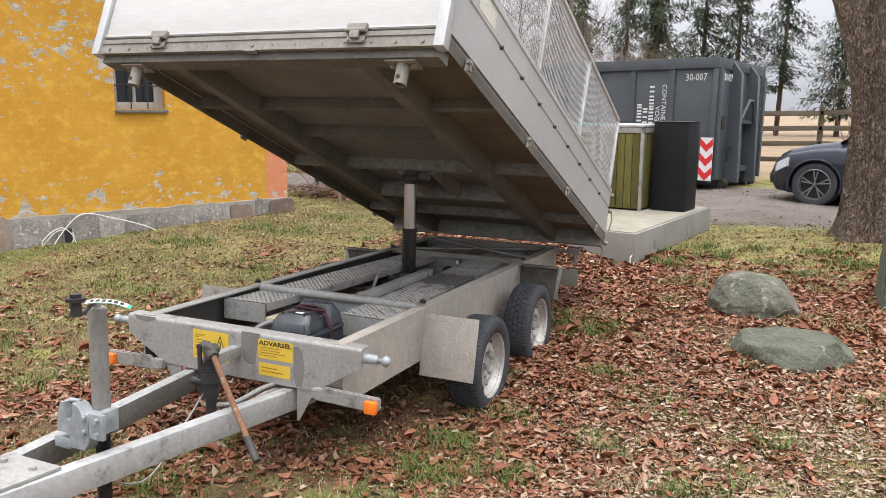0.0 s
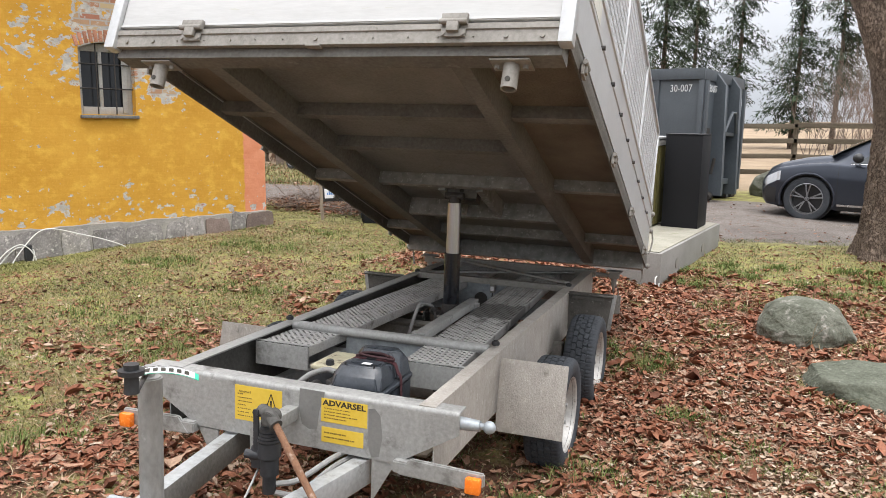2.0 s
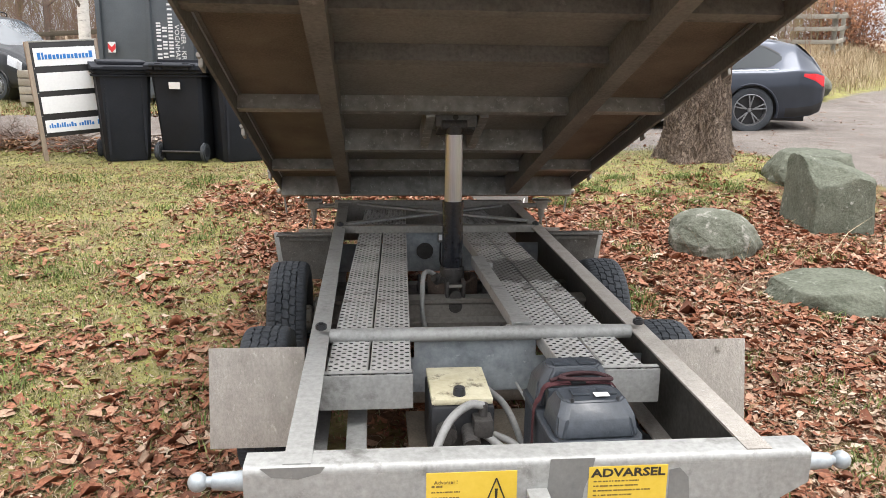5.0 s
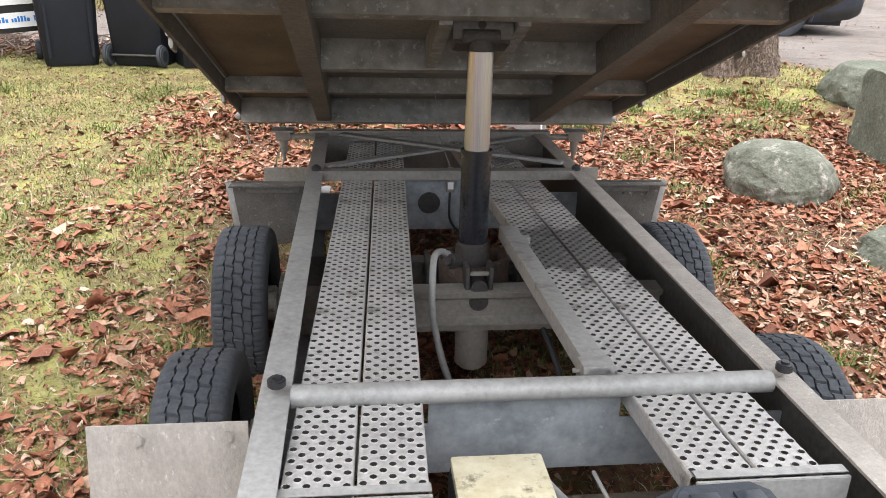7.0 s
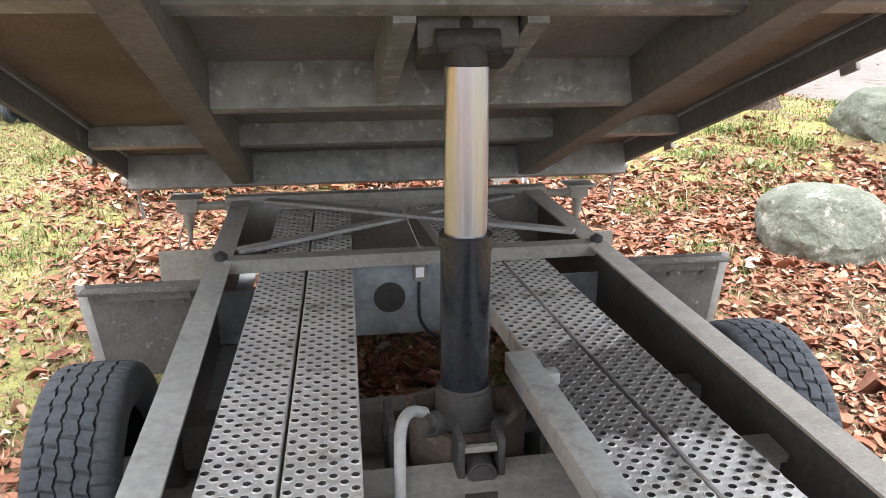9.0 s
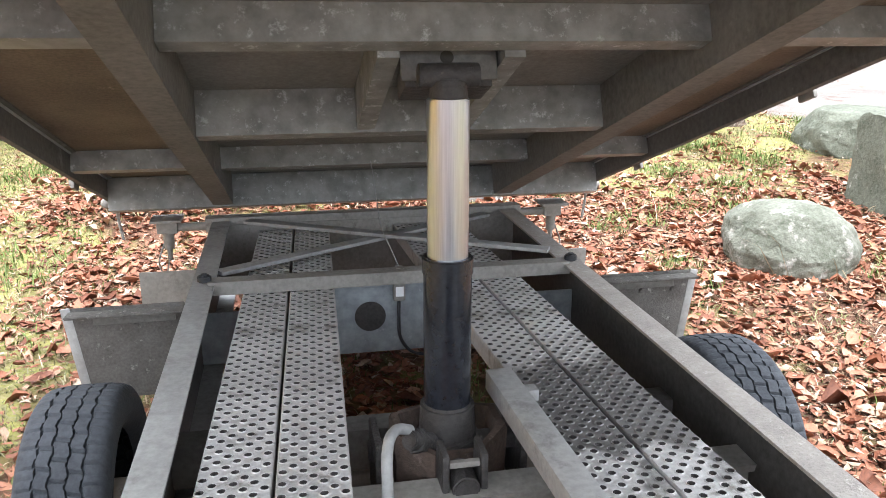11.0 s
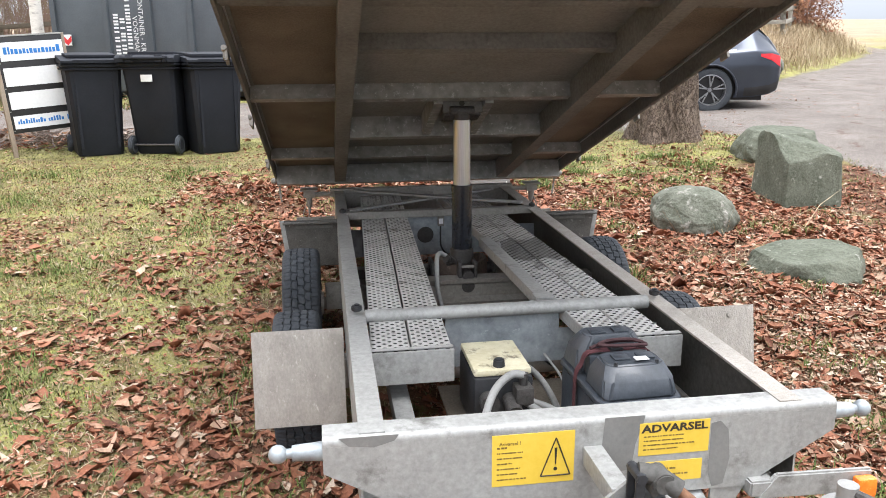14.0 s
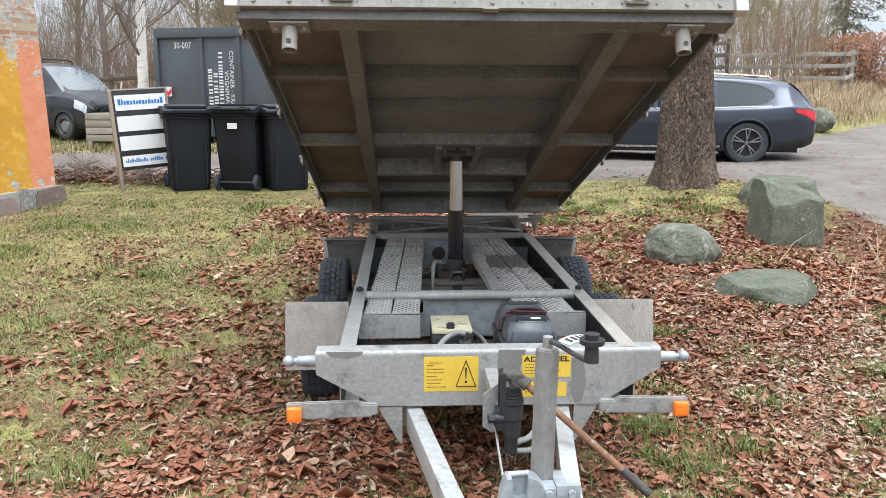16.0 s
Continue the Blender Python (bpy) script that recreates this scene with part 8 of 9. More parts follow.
def build_slab():
    slab = thing("concrete_slab", "low pale concrete slab carrying bin housings", "slab", SLAB, TURN, tilt=(2.6, 0))
    bm = BM()
    box(bm, (-1.9, 0.0, -0.25), (0.0, 2.42, 0.272), bev=0.012)
    part("base", bm, concrete, slab)
    bm = BM()
    box(bm, (-1.87, 0.03, 0.273), (-0.03, 2.39, 0.281), bev=0.003)
    part("top_face", bm, concrete_top, slab)
    for y in (0.55, 1.6):
        bm = BM()
        n = 20
        rod(bm, (0.0, y, 0.10), (0.006, y, 0.10), 0.05, n)
        part("lifting_socket", bm, galv_dusty, slab)
    bm = BM()
    pipe(bm, smooth_line([(-0.03, -0.005, 0.06), (-0.035, -0.03, 0.04), (-0.03, -0.04, -0.02), (-0.01, -0.03, -0.05), (0.0, -0.02, 0.0)]), 0.006, 6)
    part("lifting_loop", bm, white_cable, slab)
    root = slab.matrix_basis.copy()
    t = thing("black_cabinet", "tall satin black sheet-metal cabinet on the slab", "cabinet")
    t.matrix_basis = root @ pose(-0.30, 1.93, 0.283)
    bm = BM()
    box(bm, (-0.20, -0.20, 0.0), (0.20, 0.20, 1.02), bev=0.004)
    part("body", bm, black_box_mat, t)
    bm = BM()
    box(bm, (-0.205, -0.205, 1.022), (0.205, 0.205, 1.034), bev=0.002)
    part("top", bm, black_box_mat, t)
    def housing(x, y, lid, label):
        h = thing("bin_housing", label, "bin housing", group="bin housings")
        h.matrix_basis = root @ pose(x, y, 0.283)
        bm = BM()
        for a in (-0.25, 0.25):
            for b in (-0.25, 0.25):
                box(bm, (a - 0.018, b - 0.018, 0.0), (a + 0.018, b + 0.018, 0.96), bev=0.003)
        box(bm, (-0.268, -0.268, 0.90), (0.268, 0.268, 0.965), bev=0.004)
        part("metal_frame", bm, galv, h)
        bm = BM()
        box(bm, (-0.235, -0.235, 0.02), (0.235, 0.235, 0.89))
        part("inner_box", bm, plastic, h)
        for side in range(4):
            for k in range(5):
                bm = BM()
                x0 = -0.23 + k * 0.093
                box(bm, (x0, -0.262, 0.02), (x0 + 0.086, -0.245, 0.895), pose(0, 0, 0, 0, 0, 90 * side), 0.003)
                part("board", bm, algae_wood, h)
        bm = BM()
        box(bm, (-0.275, -0.275, 0.967), (0.275, 0.275, 1.0), bev=0.012)
        part("lid", bm, lid, h)
    housing(-0.82, 1.80, alu, "wood-clad bin housing with green algae and a metal lid")
    housing(-1.42, 1.80, green_lid, "wood-clad bin housing with a green lid")


build_slab()


# ---------------------------------------------------------------- fences
fence_wood = mat("grey_fence_wood", (0.085, 0.068, 0.048), (0.165, 0.138, 0.102), (0.125, 0.13, 0.08), s1=3, s2=50, rough=0.9, bump=0.4, stretch=(0.4, 3, 3), rnd=0.2)

pale_fence_wood = mat("bleached_fence_wood", (0.20, 0.185, 0.155), (0.33, 0.31, 0.265), (0.22, 0.23, 0.15), s1=3, s2=50, rough=0.9, bump=0.4, stretch=(0.4, 3, 3), rnd=0.2)


def fence(label, pts, wood, tops=(0.35, 0.70, 1.05, 1.40), step=2.2):
    t = thing("fence", label, "fence", (pts[0][0], pts[0][1], 0), group="paddock fences")
    o = Vector((pts[0][0], pts[0][1], 0))
    for (x0, y0), (x1, y1) in zip(pts, pts[1:]):
        d = math.hypot(x1 - x0, y1 - y0)
        n = max(1, round(d / step))
        prev = None
        for k in range(n + 1):
            x, y = x0 + (x1 - x0) * k / n, y0 + (y1 - y0) * k / n
            z = height(x, y)
            bm = BM()
            rod(bm, Vector((x, y, z - 0.2)) - o, Vector((x, y, z + tops[-1] + 0.12)) - o, 0.062, 12, 0.058)
            part("post", bm, wood, t)
            if prev:
                for h in tops:
                    bm = BM()
                    a, b = Vector(prev) + Vector((0, -0.07, h)) - o, Vector((x, y, z)) + Vector((0, -0.07, h + random.uniform(-0.02, 0.02))) - o
                    w = b - a
                    m = Matrix.Translation(a) @ w.to_track_quat("X", "Z").to_matrix().to_4x4()
                    box(bm, (-0.04, -0.02, -0.056), (w.length + 0.04, 0.02, 0.056), m, 0.006)
                    part("rail", bm, wood, t)
            prev = (x, y, z)


fence("weathered wooden post and rail fence along the field", [(-18, 20.6), (-6.0, 19.4), (1.0, 17.0), (4.6, 17.0), (9.4, 20.5)], fence_wood)
fence("grey wooden fence climbing the bank by the drive", [(9.4, 20.5), (12.0, 18.8), (14.4, 22.0), (17.5, 26.5)], pale_fence_wood, (0.08, 0.36, 0.69, 1.02), 1.6)


# ---------------------------------------------------------------- vehicles
car_paint = mat("dark_grey_metallic_paint", (0.034, 0.040, 0.054), (0.046, 0.053, 0.070), s1=2, s2=200, rough=0.32, metal=0.6, bump=0.0, coat=0.25, rough_var=0.04)
van_paint = mat("dull_black_van_paint", (0.010, 0.012, 0.016), (0.020, 0.023, 0.027), s1=2, s2=80, rough=0.32, metal=0.0, bump=0.0, coat=0.0)
van_paint.node_tree.nodes["Principled BSDF"].inputs["Specular IOR Level"].default_value = 0.5
car_glass = glass_mat("tinted_car_glass", (0.022, 0.028, 0.032), 0.03, 0.5)
car_glass.node_tree.nodes["Principled BSDF"].inputs["IOR"].default_value = 1.5
van_glass = glass_mat("plain_car_glass", (0.06, 0.075, 0.09), 0.02, 0.8)
van_glass.node_tree.nodes["Principled BSDF"].inputs["IOR"].default_value = 1.75
trim_black = mat("black_trim", (0.012, 0.012, 0.013), (0.022, 0.022, 0.023), s1=8, s2=60, rough=0.5, bump=0.02)
trim_chrome = mat("satin_chrome_trim", (0.55, 0.56, 0.57), (0.66, 0.67, 0.68), s1=6, s2=40, rough=0.25, metal=0.9, bump=0)
alloy = mat("alloy_rim", (0.20, 0.205, 0.215), (0.30, 0.305, 0.315), s1=8, s2=50, rough=0.3, metal=0.7, bump=0)
lamp_clear = mat("clear_headlamp", (0.45, 0.47, 0.50), (0.62, 0.64, 0.66), s1=14, s2=60, rough=0.1, metal=0.3, bump=0)


def vehicle(name, label, at, turn, stations, axles, arch, paint, rows=26):
    """A car body lofted over stations (x, low, belt, top, half width, half roof); x forward, the axles' wells cut free."""
    t = thing(name, label, "car", at, turn)
    st = np.array(stations)
    def at_x(x):
        return [float(np.interp(x, st[:, 0], st[:, c])) for c in range(1, 6)]
    def section(x):
        low, belt, top, hw, tw = at_x(x)
        key = [(hw - 0.07, low), (hw - 0.012, low + 0.10), (hw, low + 0.30), (hw + 0.004, belt - 0.22), (hw - 0.012, belt - 0.10), (hw - 0.03, belt - 0.02), (hw - 0.055, belt + 0.005), (tw + 0.035, top - 0.10), (tw, top - 0.045), (tw - 0.07, top - 0.008), (tw * 0.5, top + 0.008), (0.0, top + 0.014)]
        d = [0.0, 1.0, 2.5, 4.5, 6.0, 7.0, 8.0, 12.0, 13.0, 14.5, 17.0, 20.0]
        u = np.linspace(0, 20, rows * 2)
        ky, kz = np.interp(u, d, [k[0] for k in key]), np.interp(u, d, [k[1] for k in key])
        return list(zip(ky, kz))
    x0, x1 = st[0, 0], st[-1, 0]
    xs_ = np.linspace(x0, x1, 130)
    secs = [section(x) for x in xs_]
    nr = rows * 2
    bm = BM()
    for sgn in (1, -1):
        vs = [[bm.verts.new((x, sgn * y, z)) for y, z in sec] for x, sec in zip(xs_, secs)]
        for i in range(len(xs_) - 1):
            for j in range(nr - 1):
                q = [vs[i][j], vs[i + 1][j], vs[i + 1][j + 1], vs[i][j + 1]]
                c = sum((v.co for v in q), Vector()) / 4
                if any((c.x - ax) ** 2 + (c.z - az) ** 2 < arch ** 2 and abs(c.y) > 0.55 for ax, az in axles):
                    continue
                bm.faces.new(q)
        for col in (vs[0], vs[-1]):
            bm.faces.new(col + [bm.verts.new((col[0].co.x, 0, col[0].co.z))])
    for v in bm.verts:
        for ax, az in axles:
            dx, dz = v.co.x - ax, v.co.z - az
            d = math.hypot(dx, dz)
            if abs(v.co.y) > 0.55 and arch - 0.005 < d < arch + 0.035 and any(len(e.link_faces) == 1 for e in v.link_edges):
                v.co.x, v.co.z = ax + dx / d * arch, az + dz / d * arch
    bmesh.ops.delete(bm, geom=[v for v in bm.verts if not v.link_faces], context="VERTS")
    bmesh.ops.remove_doubles(bm, verts=bm.verts, dist=0.0008)
    part("body", bm, paint, t, "painted steel body")
    bm = BM()
    low = min(s[1] for s in stations)
    box(bm, (x0 + 0.25, -0.62, low - 0.01), (x1 - 0.25, 0.62, 0.62))
    for ax, az in axles:
        rod(bm, (ax, -0.80, az + 0.02), (ax, 0.80, az + 0.02), arch - 0.004, 40)
    part("underbody", bm, trim_black, t, smooth=True)

    def patch(nm, xa, xb, ra, rb, material, off=0.004, parent=None, sides=(1, -1), cols=16, clip=None, label=""):
        """A panel that follows the body, from row share ra to rb."""
        for sgn in sides:
            bm = BM()
            us = np.linspace(0, 1, cols)
            grid = []
            for u in us:
                x = xa + (xb - xa) * u
                sec = section(x)
                a_, b_ = (ra(x) if callable(ra) else ra), (rb(x) if callable(rb) else rb)
                line = []
                for w in np.linspace(0, 1, 9):
                    f_ = (a_ + (b_ - a_) * w) * (nr - 1)
                    i = min(int(f_), nr - 2)
                    y = sec[i][0] + (sec[i + 1][0] - sec[i][0]) * (f_ - i)
                    z = sec[i][1] + (sec[i + 1][1] - sec[i][1]) * (f_ - i)
                    dy, dz = sec[i + 1][0] - sec[i][0], sec[i + 1][1] - sec[i][1]
                    q = math.hypot(dy, dz) or 1
                    line.append(bm.verts.new((x, sgn * (y + off * dz / q), z - off * dy / q)))
                grid.append(line)
            for a, b in zip(grid, grid[1:]):
                for j in range(8):
                    bm.faces.new((a[j], b[j], b[j + 1], a[j + 1]))
            part(nm, bm, material, parent or t, label)
    return t, patch


def wheel_lip(parent, x, z, y, r, low, material):
    """The rolled edge of a wheel arch."""
    a0 = math.asin(max(min((low - z) / r, 1), -1))
    bm = BM()
    pipe(bm, [(x + r * math.cos(a0 + (math.pi - 2 * a0) * k / 40), y, z + r * math.sin(a0 + (math.pi - 2 * a0) * k / 40)) for k in range(41)], 0.017, 8)
    part("wheel_lip", bm, material, parent)


def windscreen(parent, name, low, high, bulge=0.10, glass=None):
    """A curved pane between a lower and an upper edge, each given as x, z and half width."""
    bm = BM()
    grid = []
    for i in range(9):
        t = i / 8
        row = []
        for k in range(-6, 7):
            u = k / 6
            x = low[0] + (high[0] - low[0]) * t - bulge * u * u * (1 if low[0] > high[0] else -1)
            z = low[1] + (high[1] - low[1]) * t + 0.03 * math.sin(math.pi * t)
            row.append(bm.verts.new((x, u * (low[2] + (high[2] - low[2]) * t), z)))
        grid.append(row)
    for a, b in zip(grid, grid[1:]):
        for k in range(12):
            bm.faces.new((a[k], a[k + 1], b[k + 1], b[k]))
    part(name, bm, glass or car_glass, parent, "curved dark glass")


def car_wheel(parent, x, y, r, spokes, m=None, steel=False):
    bm = BM()
    s = 1 if y > 0 else -1
    prof = [(-0.10, r * 0.70), (-0.112, r * 0.86), (-0.10, r * 0.97), (-0.07, r), (0.07, r), (0.10, r * 0.97), (0.112, r * 0.86), (0.10, r * 0.70)]
    rings = [[bm.verts.new((r_ * math.cos(2 * math.pi * k / 48), s * w, r_ * math.sin(2 * math.pi * k / 48))) for w, r_ in prof] for k in range(48)]
    for k in range(48):
        a, b = rings[k], rings[(k + 1) % 48]
        for j in range(len(prof)):
            if j < len(prof) - 1:
                bm.faces.new((a[j], b[j], b[j + 1], a[j + 1]))
    wheel = part("wheel", bm, rubber, parent, "black tyre", m=pose(x, y, r))
    bm = BM()
    prof = [(0.10, r * 0.71), (0.104, r * 0.68), (0.085, r * 0.655), (-0.02, r * 0.64)]
    rings = [[bm.verts.new((r_ * math.cos(2 * math.pi * k / 48), s * w, r_ * math.sin(2 * math.pi * k / 48))) for w, r_ in prof] for k in range(48)]
    for k in range(48):
        a, b = rings[k], rings[(k + 1) % 48]
        for j in range(3):
            bm.faces.new((a[j], b[j], b[j + 1], a[j + 1]))
    part("rim", bm, alloy, wheel)
    bm = BM()
    rod(bm, (0, s * -0.03, 0), (0, s * -0.01, 0), r * 0.655, 40)
    part("brake_disc", bm, trim_black, wheel)
    for k in range(spokes):
        for d in (-0.16, 0.16) if not steel else (0.0,):
            a = 2 * math.pi * k / spokes + 0.35
            bm = BM()
            p0, p1 = Vector((0.045 * math.cos(a), s * 0.075, 0.045 * math.sin(a))), Vector((r * 0.67 * math.cos(a + d), s * 0.088, r * 0.67 * math.sin(a + d)))
            w = p1 - p0
            m_ = Matrix.Translation(p0) @ w.to_track_quat("X", "Y").to_matrix().to_4x4()
            box(bm, (0, -0.010, -0.0075), (w.length, 0.010, 0.0075), m_, 0.003)
            part("spoke", bm, alloy, wheel)
    bm = BM()
    rod(bm, (0, s * 0.05, 0), (0, s * 0.092, 0), 0.036 if not steel else r * 0.5, 20, 0.03 if not steel else r * 0.42, bev=0.004)
    part("hub_cap", bm, alloy, wheel)


def build_estate_car():
    stations = [(-2.60, 0.46, 0.80, 0.88, 0.66, 0.50), (-2.54, 0.34, 0.90, 1.00, 0.80, 0.58), (-2.40, 0.28, 0.95, 1.17, 0.875, 0.60), (-2.15, 0.24, 0.97, 1.345, 0.91, 0.61), (-1.8, 0.22, 0.935, 1.42, 0.925, 0.62), (-1.2, 0.20, 0.915, 1.465, 0.93, 0.64), (-0.4, 0.19, 0.90, 1.485, 0.932, 0.65), (0.1, 0.19, 0.89, 1.475, 0.932, 0.645), (0.45, 0.19, 0.89, 1.42, 0.932, 0.63), (0.85, 0.19, 0.89, 1.235, 0.93, 0.64), (1.22, 0.19, 0.91, 1.035, 0.928, 0.68), (1.6, 0.20, 0.875, 0.985, 0.92, 0.70), (1.94, 0.21, 0.81, 0.905, 0.89, 0.66), (2.12, 0.23, 0.72, 0.82, 0.80, 0.58), (2.22, 0.30, 0.62, 0.70, 0.62, 0.46)]
    axles = [(1.4875, 0.345), (-1.4875, 0.345)]
    z0 = height(4.1, 10.4) - 0.01
    t, patch = vehicle("estate_car", "dark grey metallic estate car parked on the drive", (4.30, 11.35, z0), 164.3, stations, axles, 0.385, car_paint)
    for ax, _ in axles:
        for y in (0.80, -0.80):
            car_wheel(t, ax, y, 0.345, 5)
            wheel_lip(t, ax, 0.345, y * 1.148, 0.395, 0.24, car_paint)
    belt = 0.415
    # side glass in three lights
    patch("window", 0.06, 0.92, belt, lambda x: float(np.interp(x, [0.06, 0.35, 0.92], [0.60, 0.585, 0.425])), car_glass)
    patch("window", -0.92, 0.0, belt, 0.60, car_glass)
    patch("window", -1.90, -0.98, lambda x: float(np.interp(x, [-1.90, -1.75, -0.98], [0.49, 0.43, belt])), lambda x: float(np.interp(x, [-1.90, -1.65, -0.98], [0.52, 0.58, 0.60])), car_glass)
    patch("window_trim", -1.85, 0.92, 0.4035, 0.4100, trim_chrome, 0.006)
    patch("window_surround", -1.88, 0.30, lambda x: float(np.interp(x, [-1.88, -1.65, -0.98], [0.527, 0.583, 0.603])), lambda x: float(np.interp(x, [-1.88, -1.65, -0.98], [0.540, 0.595, 0.616])), trim_black, 0.006, cols=24)
    windscreen(t, "windscreen", (1.30, 1.02, 0.74), (0.52, 1.435, 0.60))
    windscreen(t, "rear_window", (-2.50, 1.06, 0.62), (-2.20, 1.36, 0.55), 0.06)
    patch("sill_trim", -1.05, 1.05, 0.035, 0.05, trim_chrome, 0.008)
    patch("sill", -1.05, 1.05, 0.0, 0.034, trim_black, 0.006)
    patch("rear_lamp", -2.56, -2.22, lambda x: float(np.interp(x, [-2.56, -2.22], [0.24, 0.30])), lambda x: float(np.interp(x, [-2.56, -2.22], [0.345, 0.325])), red_lens, 0.006)
    patch("headlamp", 1.90, 2.18, 0.24, 0.33, lamp_clear, 0.005)
    patch("bumper_lower", 1.95, 2.21, 0.02, 0.12, trim_black, 0.006)
    patch("bumper_lower", -2.58, -2.0, 0.01, 0.07, trim_black, 0.006)
    for x in (0.02, -0.96):
        patch("door_seam", x - 0.004, x + 0.004, 0.05, 0.40, trim_black, 0.002, cols=2)
    patch("door_seam", 1.06, 1.067, 0.05, 0.38, trim_black, 0.002, cols=2)
    for s in (1, -1):
        for x in (-0.12, -0.85):
            bm = BM()
            box(bm, (x - 0.11, s * 0.932 - 0.012, 0.80), (x + 0.11, s * 0.932 + 0.018, 0.825), bev=0.008)
            part("door_handle", bm, car_paint, t)
        bm = BM()
        ball(bm, (0.80, s * 1.02, 1.0), 0.1, 16, (0.75, 1.15, 0.75))
        box(bm, (0.78, s * 0.93 - 0.05, 0.95), (0.86, s * 0.93 + 0.05, 0.98), bev=0.008)
        part("door_mirror", bm, trim_black, t)
        bm = BM()
        pipe(bm, smooth_line([(0.2, s * 0.60, 1.45), (0.1, s * 0.60, 1.485), (-0.8, s * 0.60, 1.50), (-1.7, s * 0.58, 1.455), (-1.85, s * 0.57, 1.415)]), 0.012, 8)
        part("roof_rail", bm, trim_chrome, t)
    bm = BM()
    prism(bm, [(-1.75, 1.43), (-1.62, 1.50), (-1.55, 1.445)], "y", -0.012, 0.012)
    part("aerial_fin", bevelled(bm, 0.004), car_paint, t)


def build_van():
    stations = [(-2.05, 0.40, 0.95, 1.05, 0.74, 0.60), (-2.0, 0.28, 1.05, 1.66, 0.83, 0.64), (-1.8, 0.24, 1.06, 1.78, 0.85, 0.66), (0.0, 0.22, 1.05, 1.81, 0.86, 0.66), (0.45, 0.22, 1.04, 1.74, 0.86, 0.64), (0.85, 0.22, 1.03, 1.46, 0.86, 0.64), (1.22, 0.22, 1.02, 1.15, 0.85, 0.68), (1.6, 0.24, 0.97, 1.07, 0.845, 0.68), (1.95, 0.26, 0.84, 0.94, 0.80, 0.62), (2.06, 0.34, 0.70, 0.80, 0.68, 0.52)]
    axles = [(1.33, 0.30), (-1.36, 0.30)]
    F = Vector((0.875, -0.484))
    left = Vector((-F.y, F.x))
    centre = Vector((-8.29, 16.25)) - F * 1.33 + left * 0.76
    t, patch = vehicle("small_van", "dull black small van parked across the drive", (centre.x, centre.y, height(centre.x, centre.y) + 0.02), math.degrees(math.atan2(F.y, F.x)), stations, axles, 0.34, van_paint)
    for ax, _ in axles:
        for y in (0.74, -0.74):
            car_wheel(t, ax, y, 0.30, 5, steel=True)
            wheel_lip(t, ax, 0.30, y * 1.14, 0.348, 0.25, trim_black)
    patch("window", 0.0, 0.88, 0.415, lambda x: float(np.interp(x, [0, 0.4, 0.88], [0.59, 0.57, 0.45])), car_glass)
    patch("window", -1.85, -0.12, 0.42, 0.58, car_glass)
    windscreen(t, "windscreen", (1.31, 1.11, 0.72), (0.57, 1.72, 0.62), 0.10, van_glass)
    patch("side_rub_strip", -1.0, 0.95, 0.16, 0.20, trim_black, 0.012)
    patch("headlamp", 1.70, 2.0, 0.24, 0.37, lamp_clear, 0.008)
    patch("bumper", 1.70, 2.05, 0.02, 0.17, trim_black, 0.008)
    patch("door_seam", 0.0 - 0.06, -0.052, 0.05, 0.40, trim_black, 0.002, cols=2)
    for s in (1, -1):
        bm = BM()
        box(bm, (0.78, s * 0.96 - 0.06, 1.02), (0.88, s * 0.96 + 0.06, 1.16), bev=0.03)
        part("door_mirror", bm, trim_black, t)
        bm = BM()
        box(bm, (-0.25, s * 0.87 - 0.012, 0.86), (-0.08, s * 0.87 + 0.018, 0.885), bev=0.008)
        part("door_handle", bm, trim_black, t)
    for x in (-0.1, -1.1):
        bm = BM()
        pipe(bm, smooth_line([(x, -0.66, 1.77), (x, -0.62, 1.90), (x, 0.0, 1.92), (x, 0.62, 1.90), (x, 0.66, 1.77)]), 0.016, 8)
        part("roof_bar", bm, trim_black, t)


build_estate_car()
build_van()


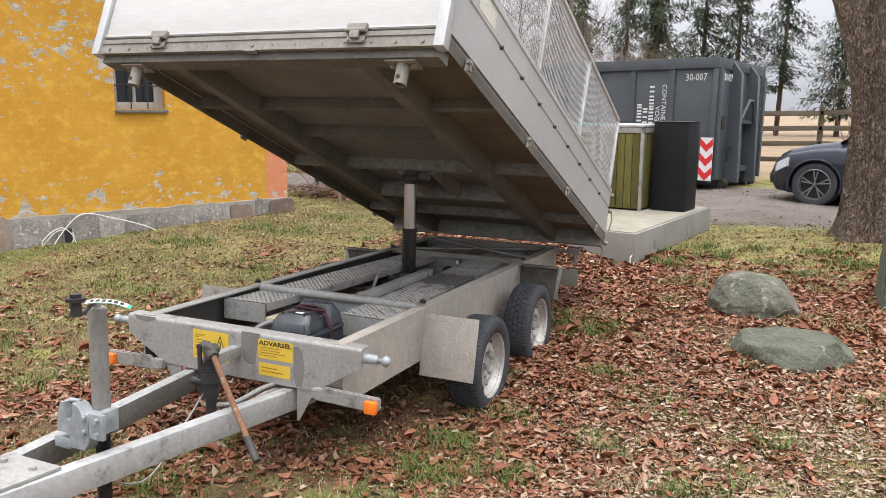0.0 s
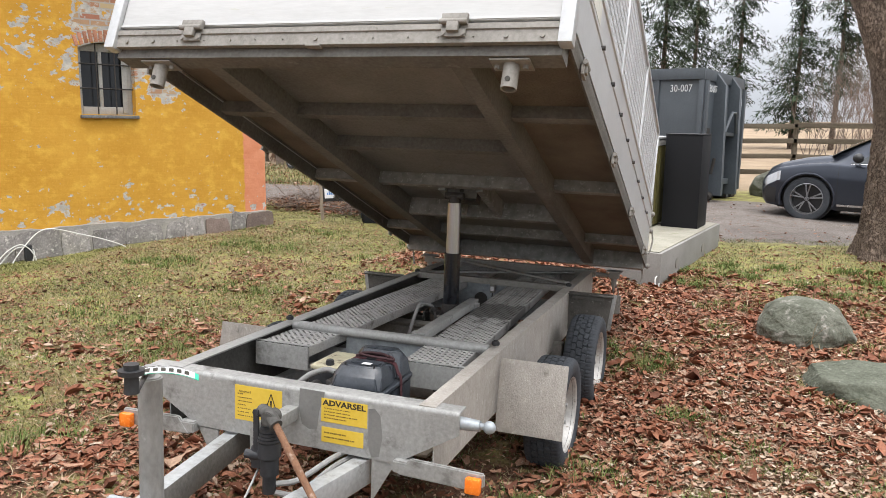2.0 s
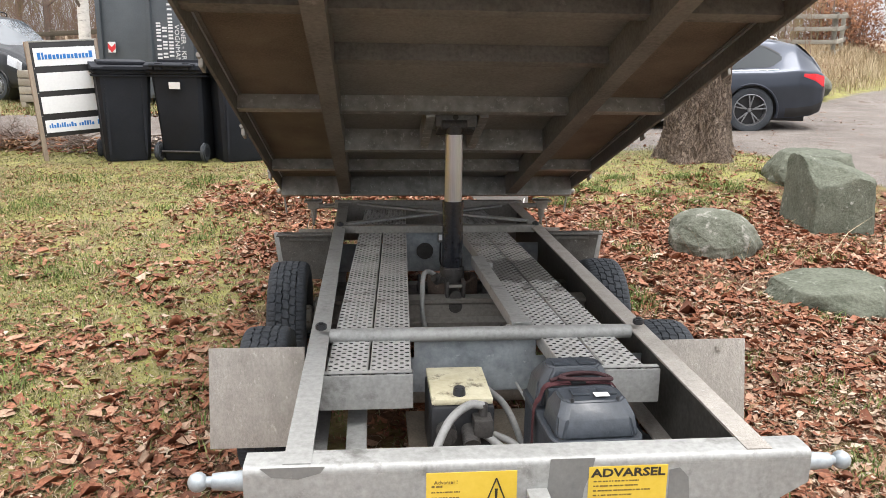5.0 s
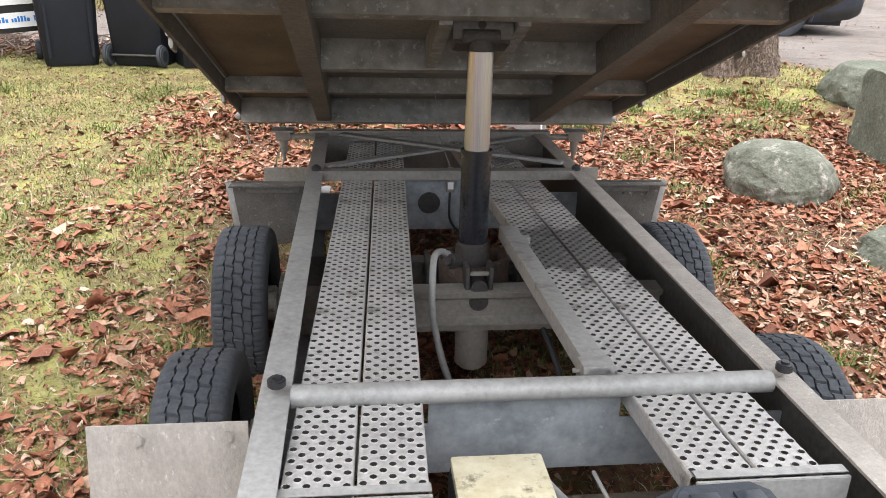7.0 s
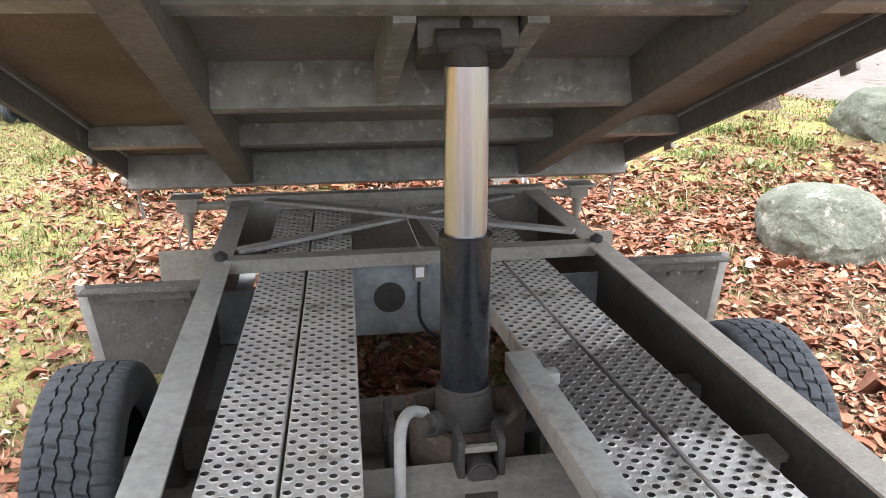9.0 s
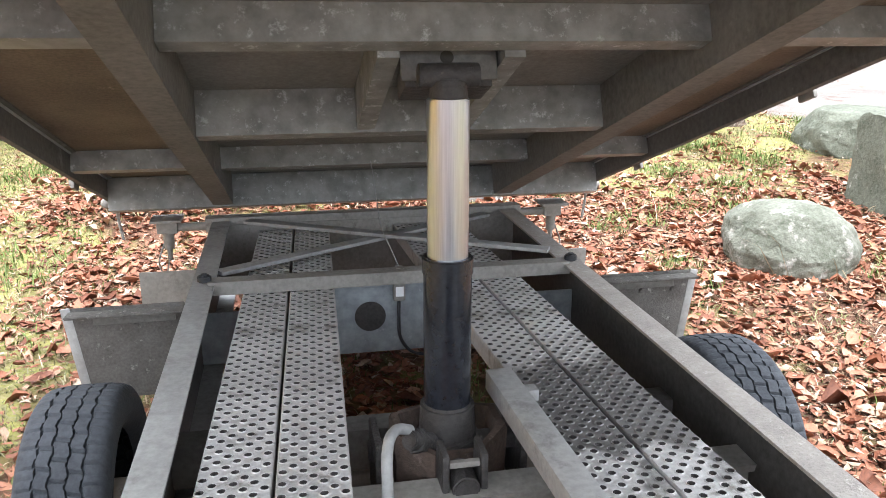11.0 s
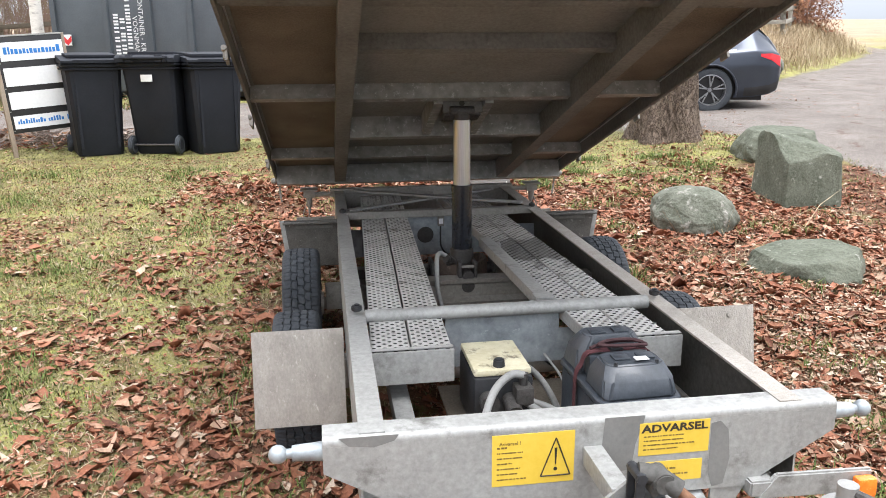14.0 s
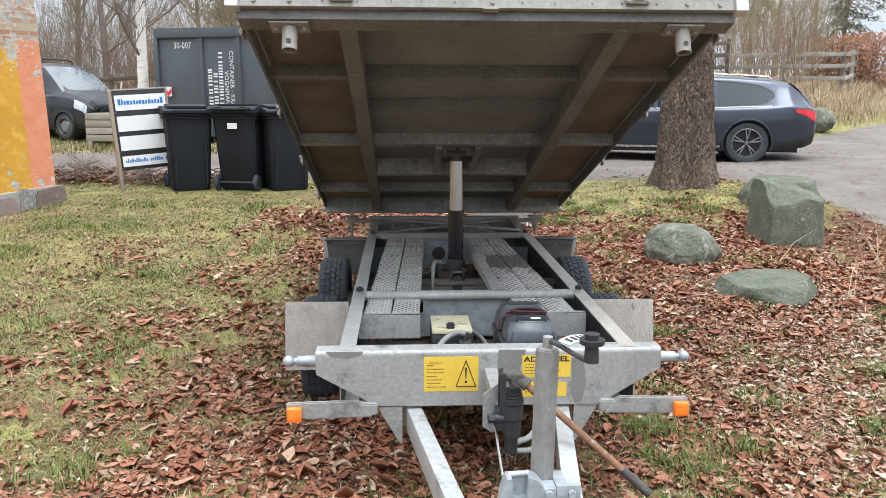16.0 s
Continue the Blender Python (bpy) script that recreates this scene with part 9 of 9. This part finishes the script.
# ---------------------------------------------------------------- small things by the drive
box_wood = mat("grey_crate_wood", (0.24, 0.215, 0.18), (0.36, 0.33, 0.28), s1=3, s2=40, rough=0.9, bump=0.3, rnd=0.15)
crate = thing("wooden_crate", "grey weathered wooden crate beside the van", "crate", (-6.5, 14.4, height(-6.5, 14.4)), -12)
for k in range(4):
    bm = BM()
    box(bm, (-0.45, -0.40, 0.10 + 0.15 * k), (0.45, 0.40, 0.235 + 0.15 * k), bev=0.01)
    part("board", bm, box_wood, crate)
for x in (-0.38, 0.38):
    bm = BM()
    box(bm, (x - 0.05, -0.40, 0.0), (x + 0.05, 0.40, 0.098), bev=0.008)
    part("skid", bm, box_wood, crate)

pile = random.Random(31)
spots = [(pile.uniform(-15, -3.5), pile.uniform(11.8, 19)) for _ in range(5200)]
spots = [(x, y) for x, y in spots if y > far_edge(x) - 0.6]
tagged(leaves("dead_leaves", spots[:3600], 14, leaf_brown, (0.04, 0.13), 0.05), "brown leaves and litter round the van", "leaves", kind="stuff")
tagged(blades("grass", spots[3600:], 15, grass_green, (0.05, 0.16), 9, 0.10, 0.005, 1.2), "rough grass round the van", "grass", kind="stuff")
bm = BM()
for _ in range(260):
    x, y = pile.uniform(-4.3, -2.2), pile.gauss(8.15, 0.22)
    z = height(x, y) + abs(pile.gauss(0, 0.06))
    a = pile.uniform(0, 6.283)
    w = pile.uniform(0.12, 0.45)
    pipe(bm, [(x, y, z), (x + w * 0.5 * math.cos(a), y + w * 0.5 * math.sin(a), z + pile.uniform(0, 0.07)), (x + w * math.cos(a), y + w * math.sin(a), z + pile.uniform(-0.03, 0.04))], 0.008, 4)
tagged(part("brushwood", bm, twig_bark, None), "heap of dry twigs along the drive", "twigs", kind="stuff")
spots = [(x, y) for x, y in ((pile.uniform(-4.4, -2.0), pile.gauss(8.1, 0.25)) for _ in range(700))]
tagged(leaves("dead_leaves", spots, 9, leaf_brown, (0.04, 0.10), 0.09), "brown leaves swept along the drive", "leaves", kind="stuff")
spots = [(x, y) for x, y in ((pile.uniform(-8, 9), pile.uniform(7.0, 13.0)) for _ in range(4500)) if road_amount(x, y) > 0.5 and pile.random() < 0.15 + ease(1.6, 0.2, min(y - near_edge(x), far_edge(x) - y))]
tagged(leaves("dead_leaves", spots, 10, leaf_brown, (0.015, 0.055), 0.012), "few dead leaves on the gravel drive", "leaves", kind="stuff")
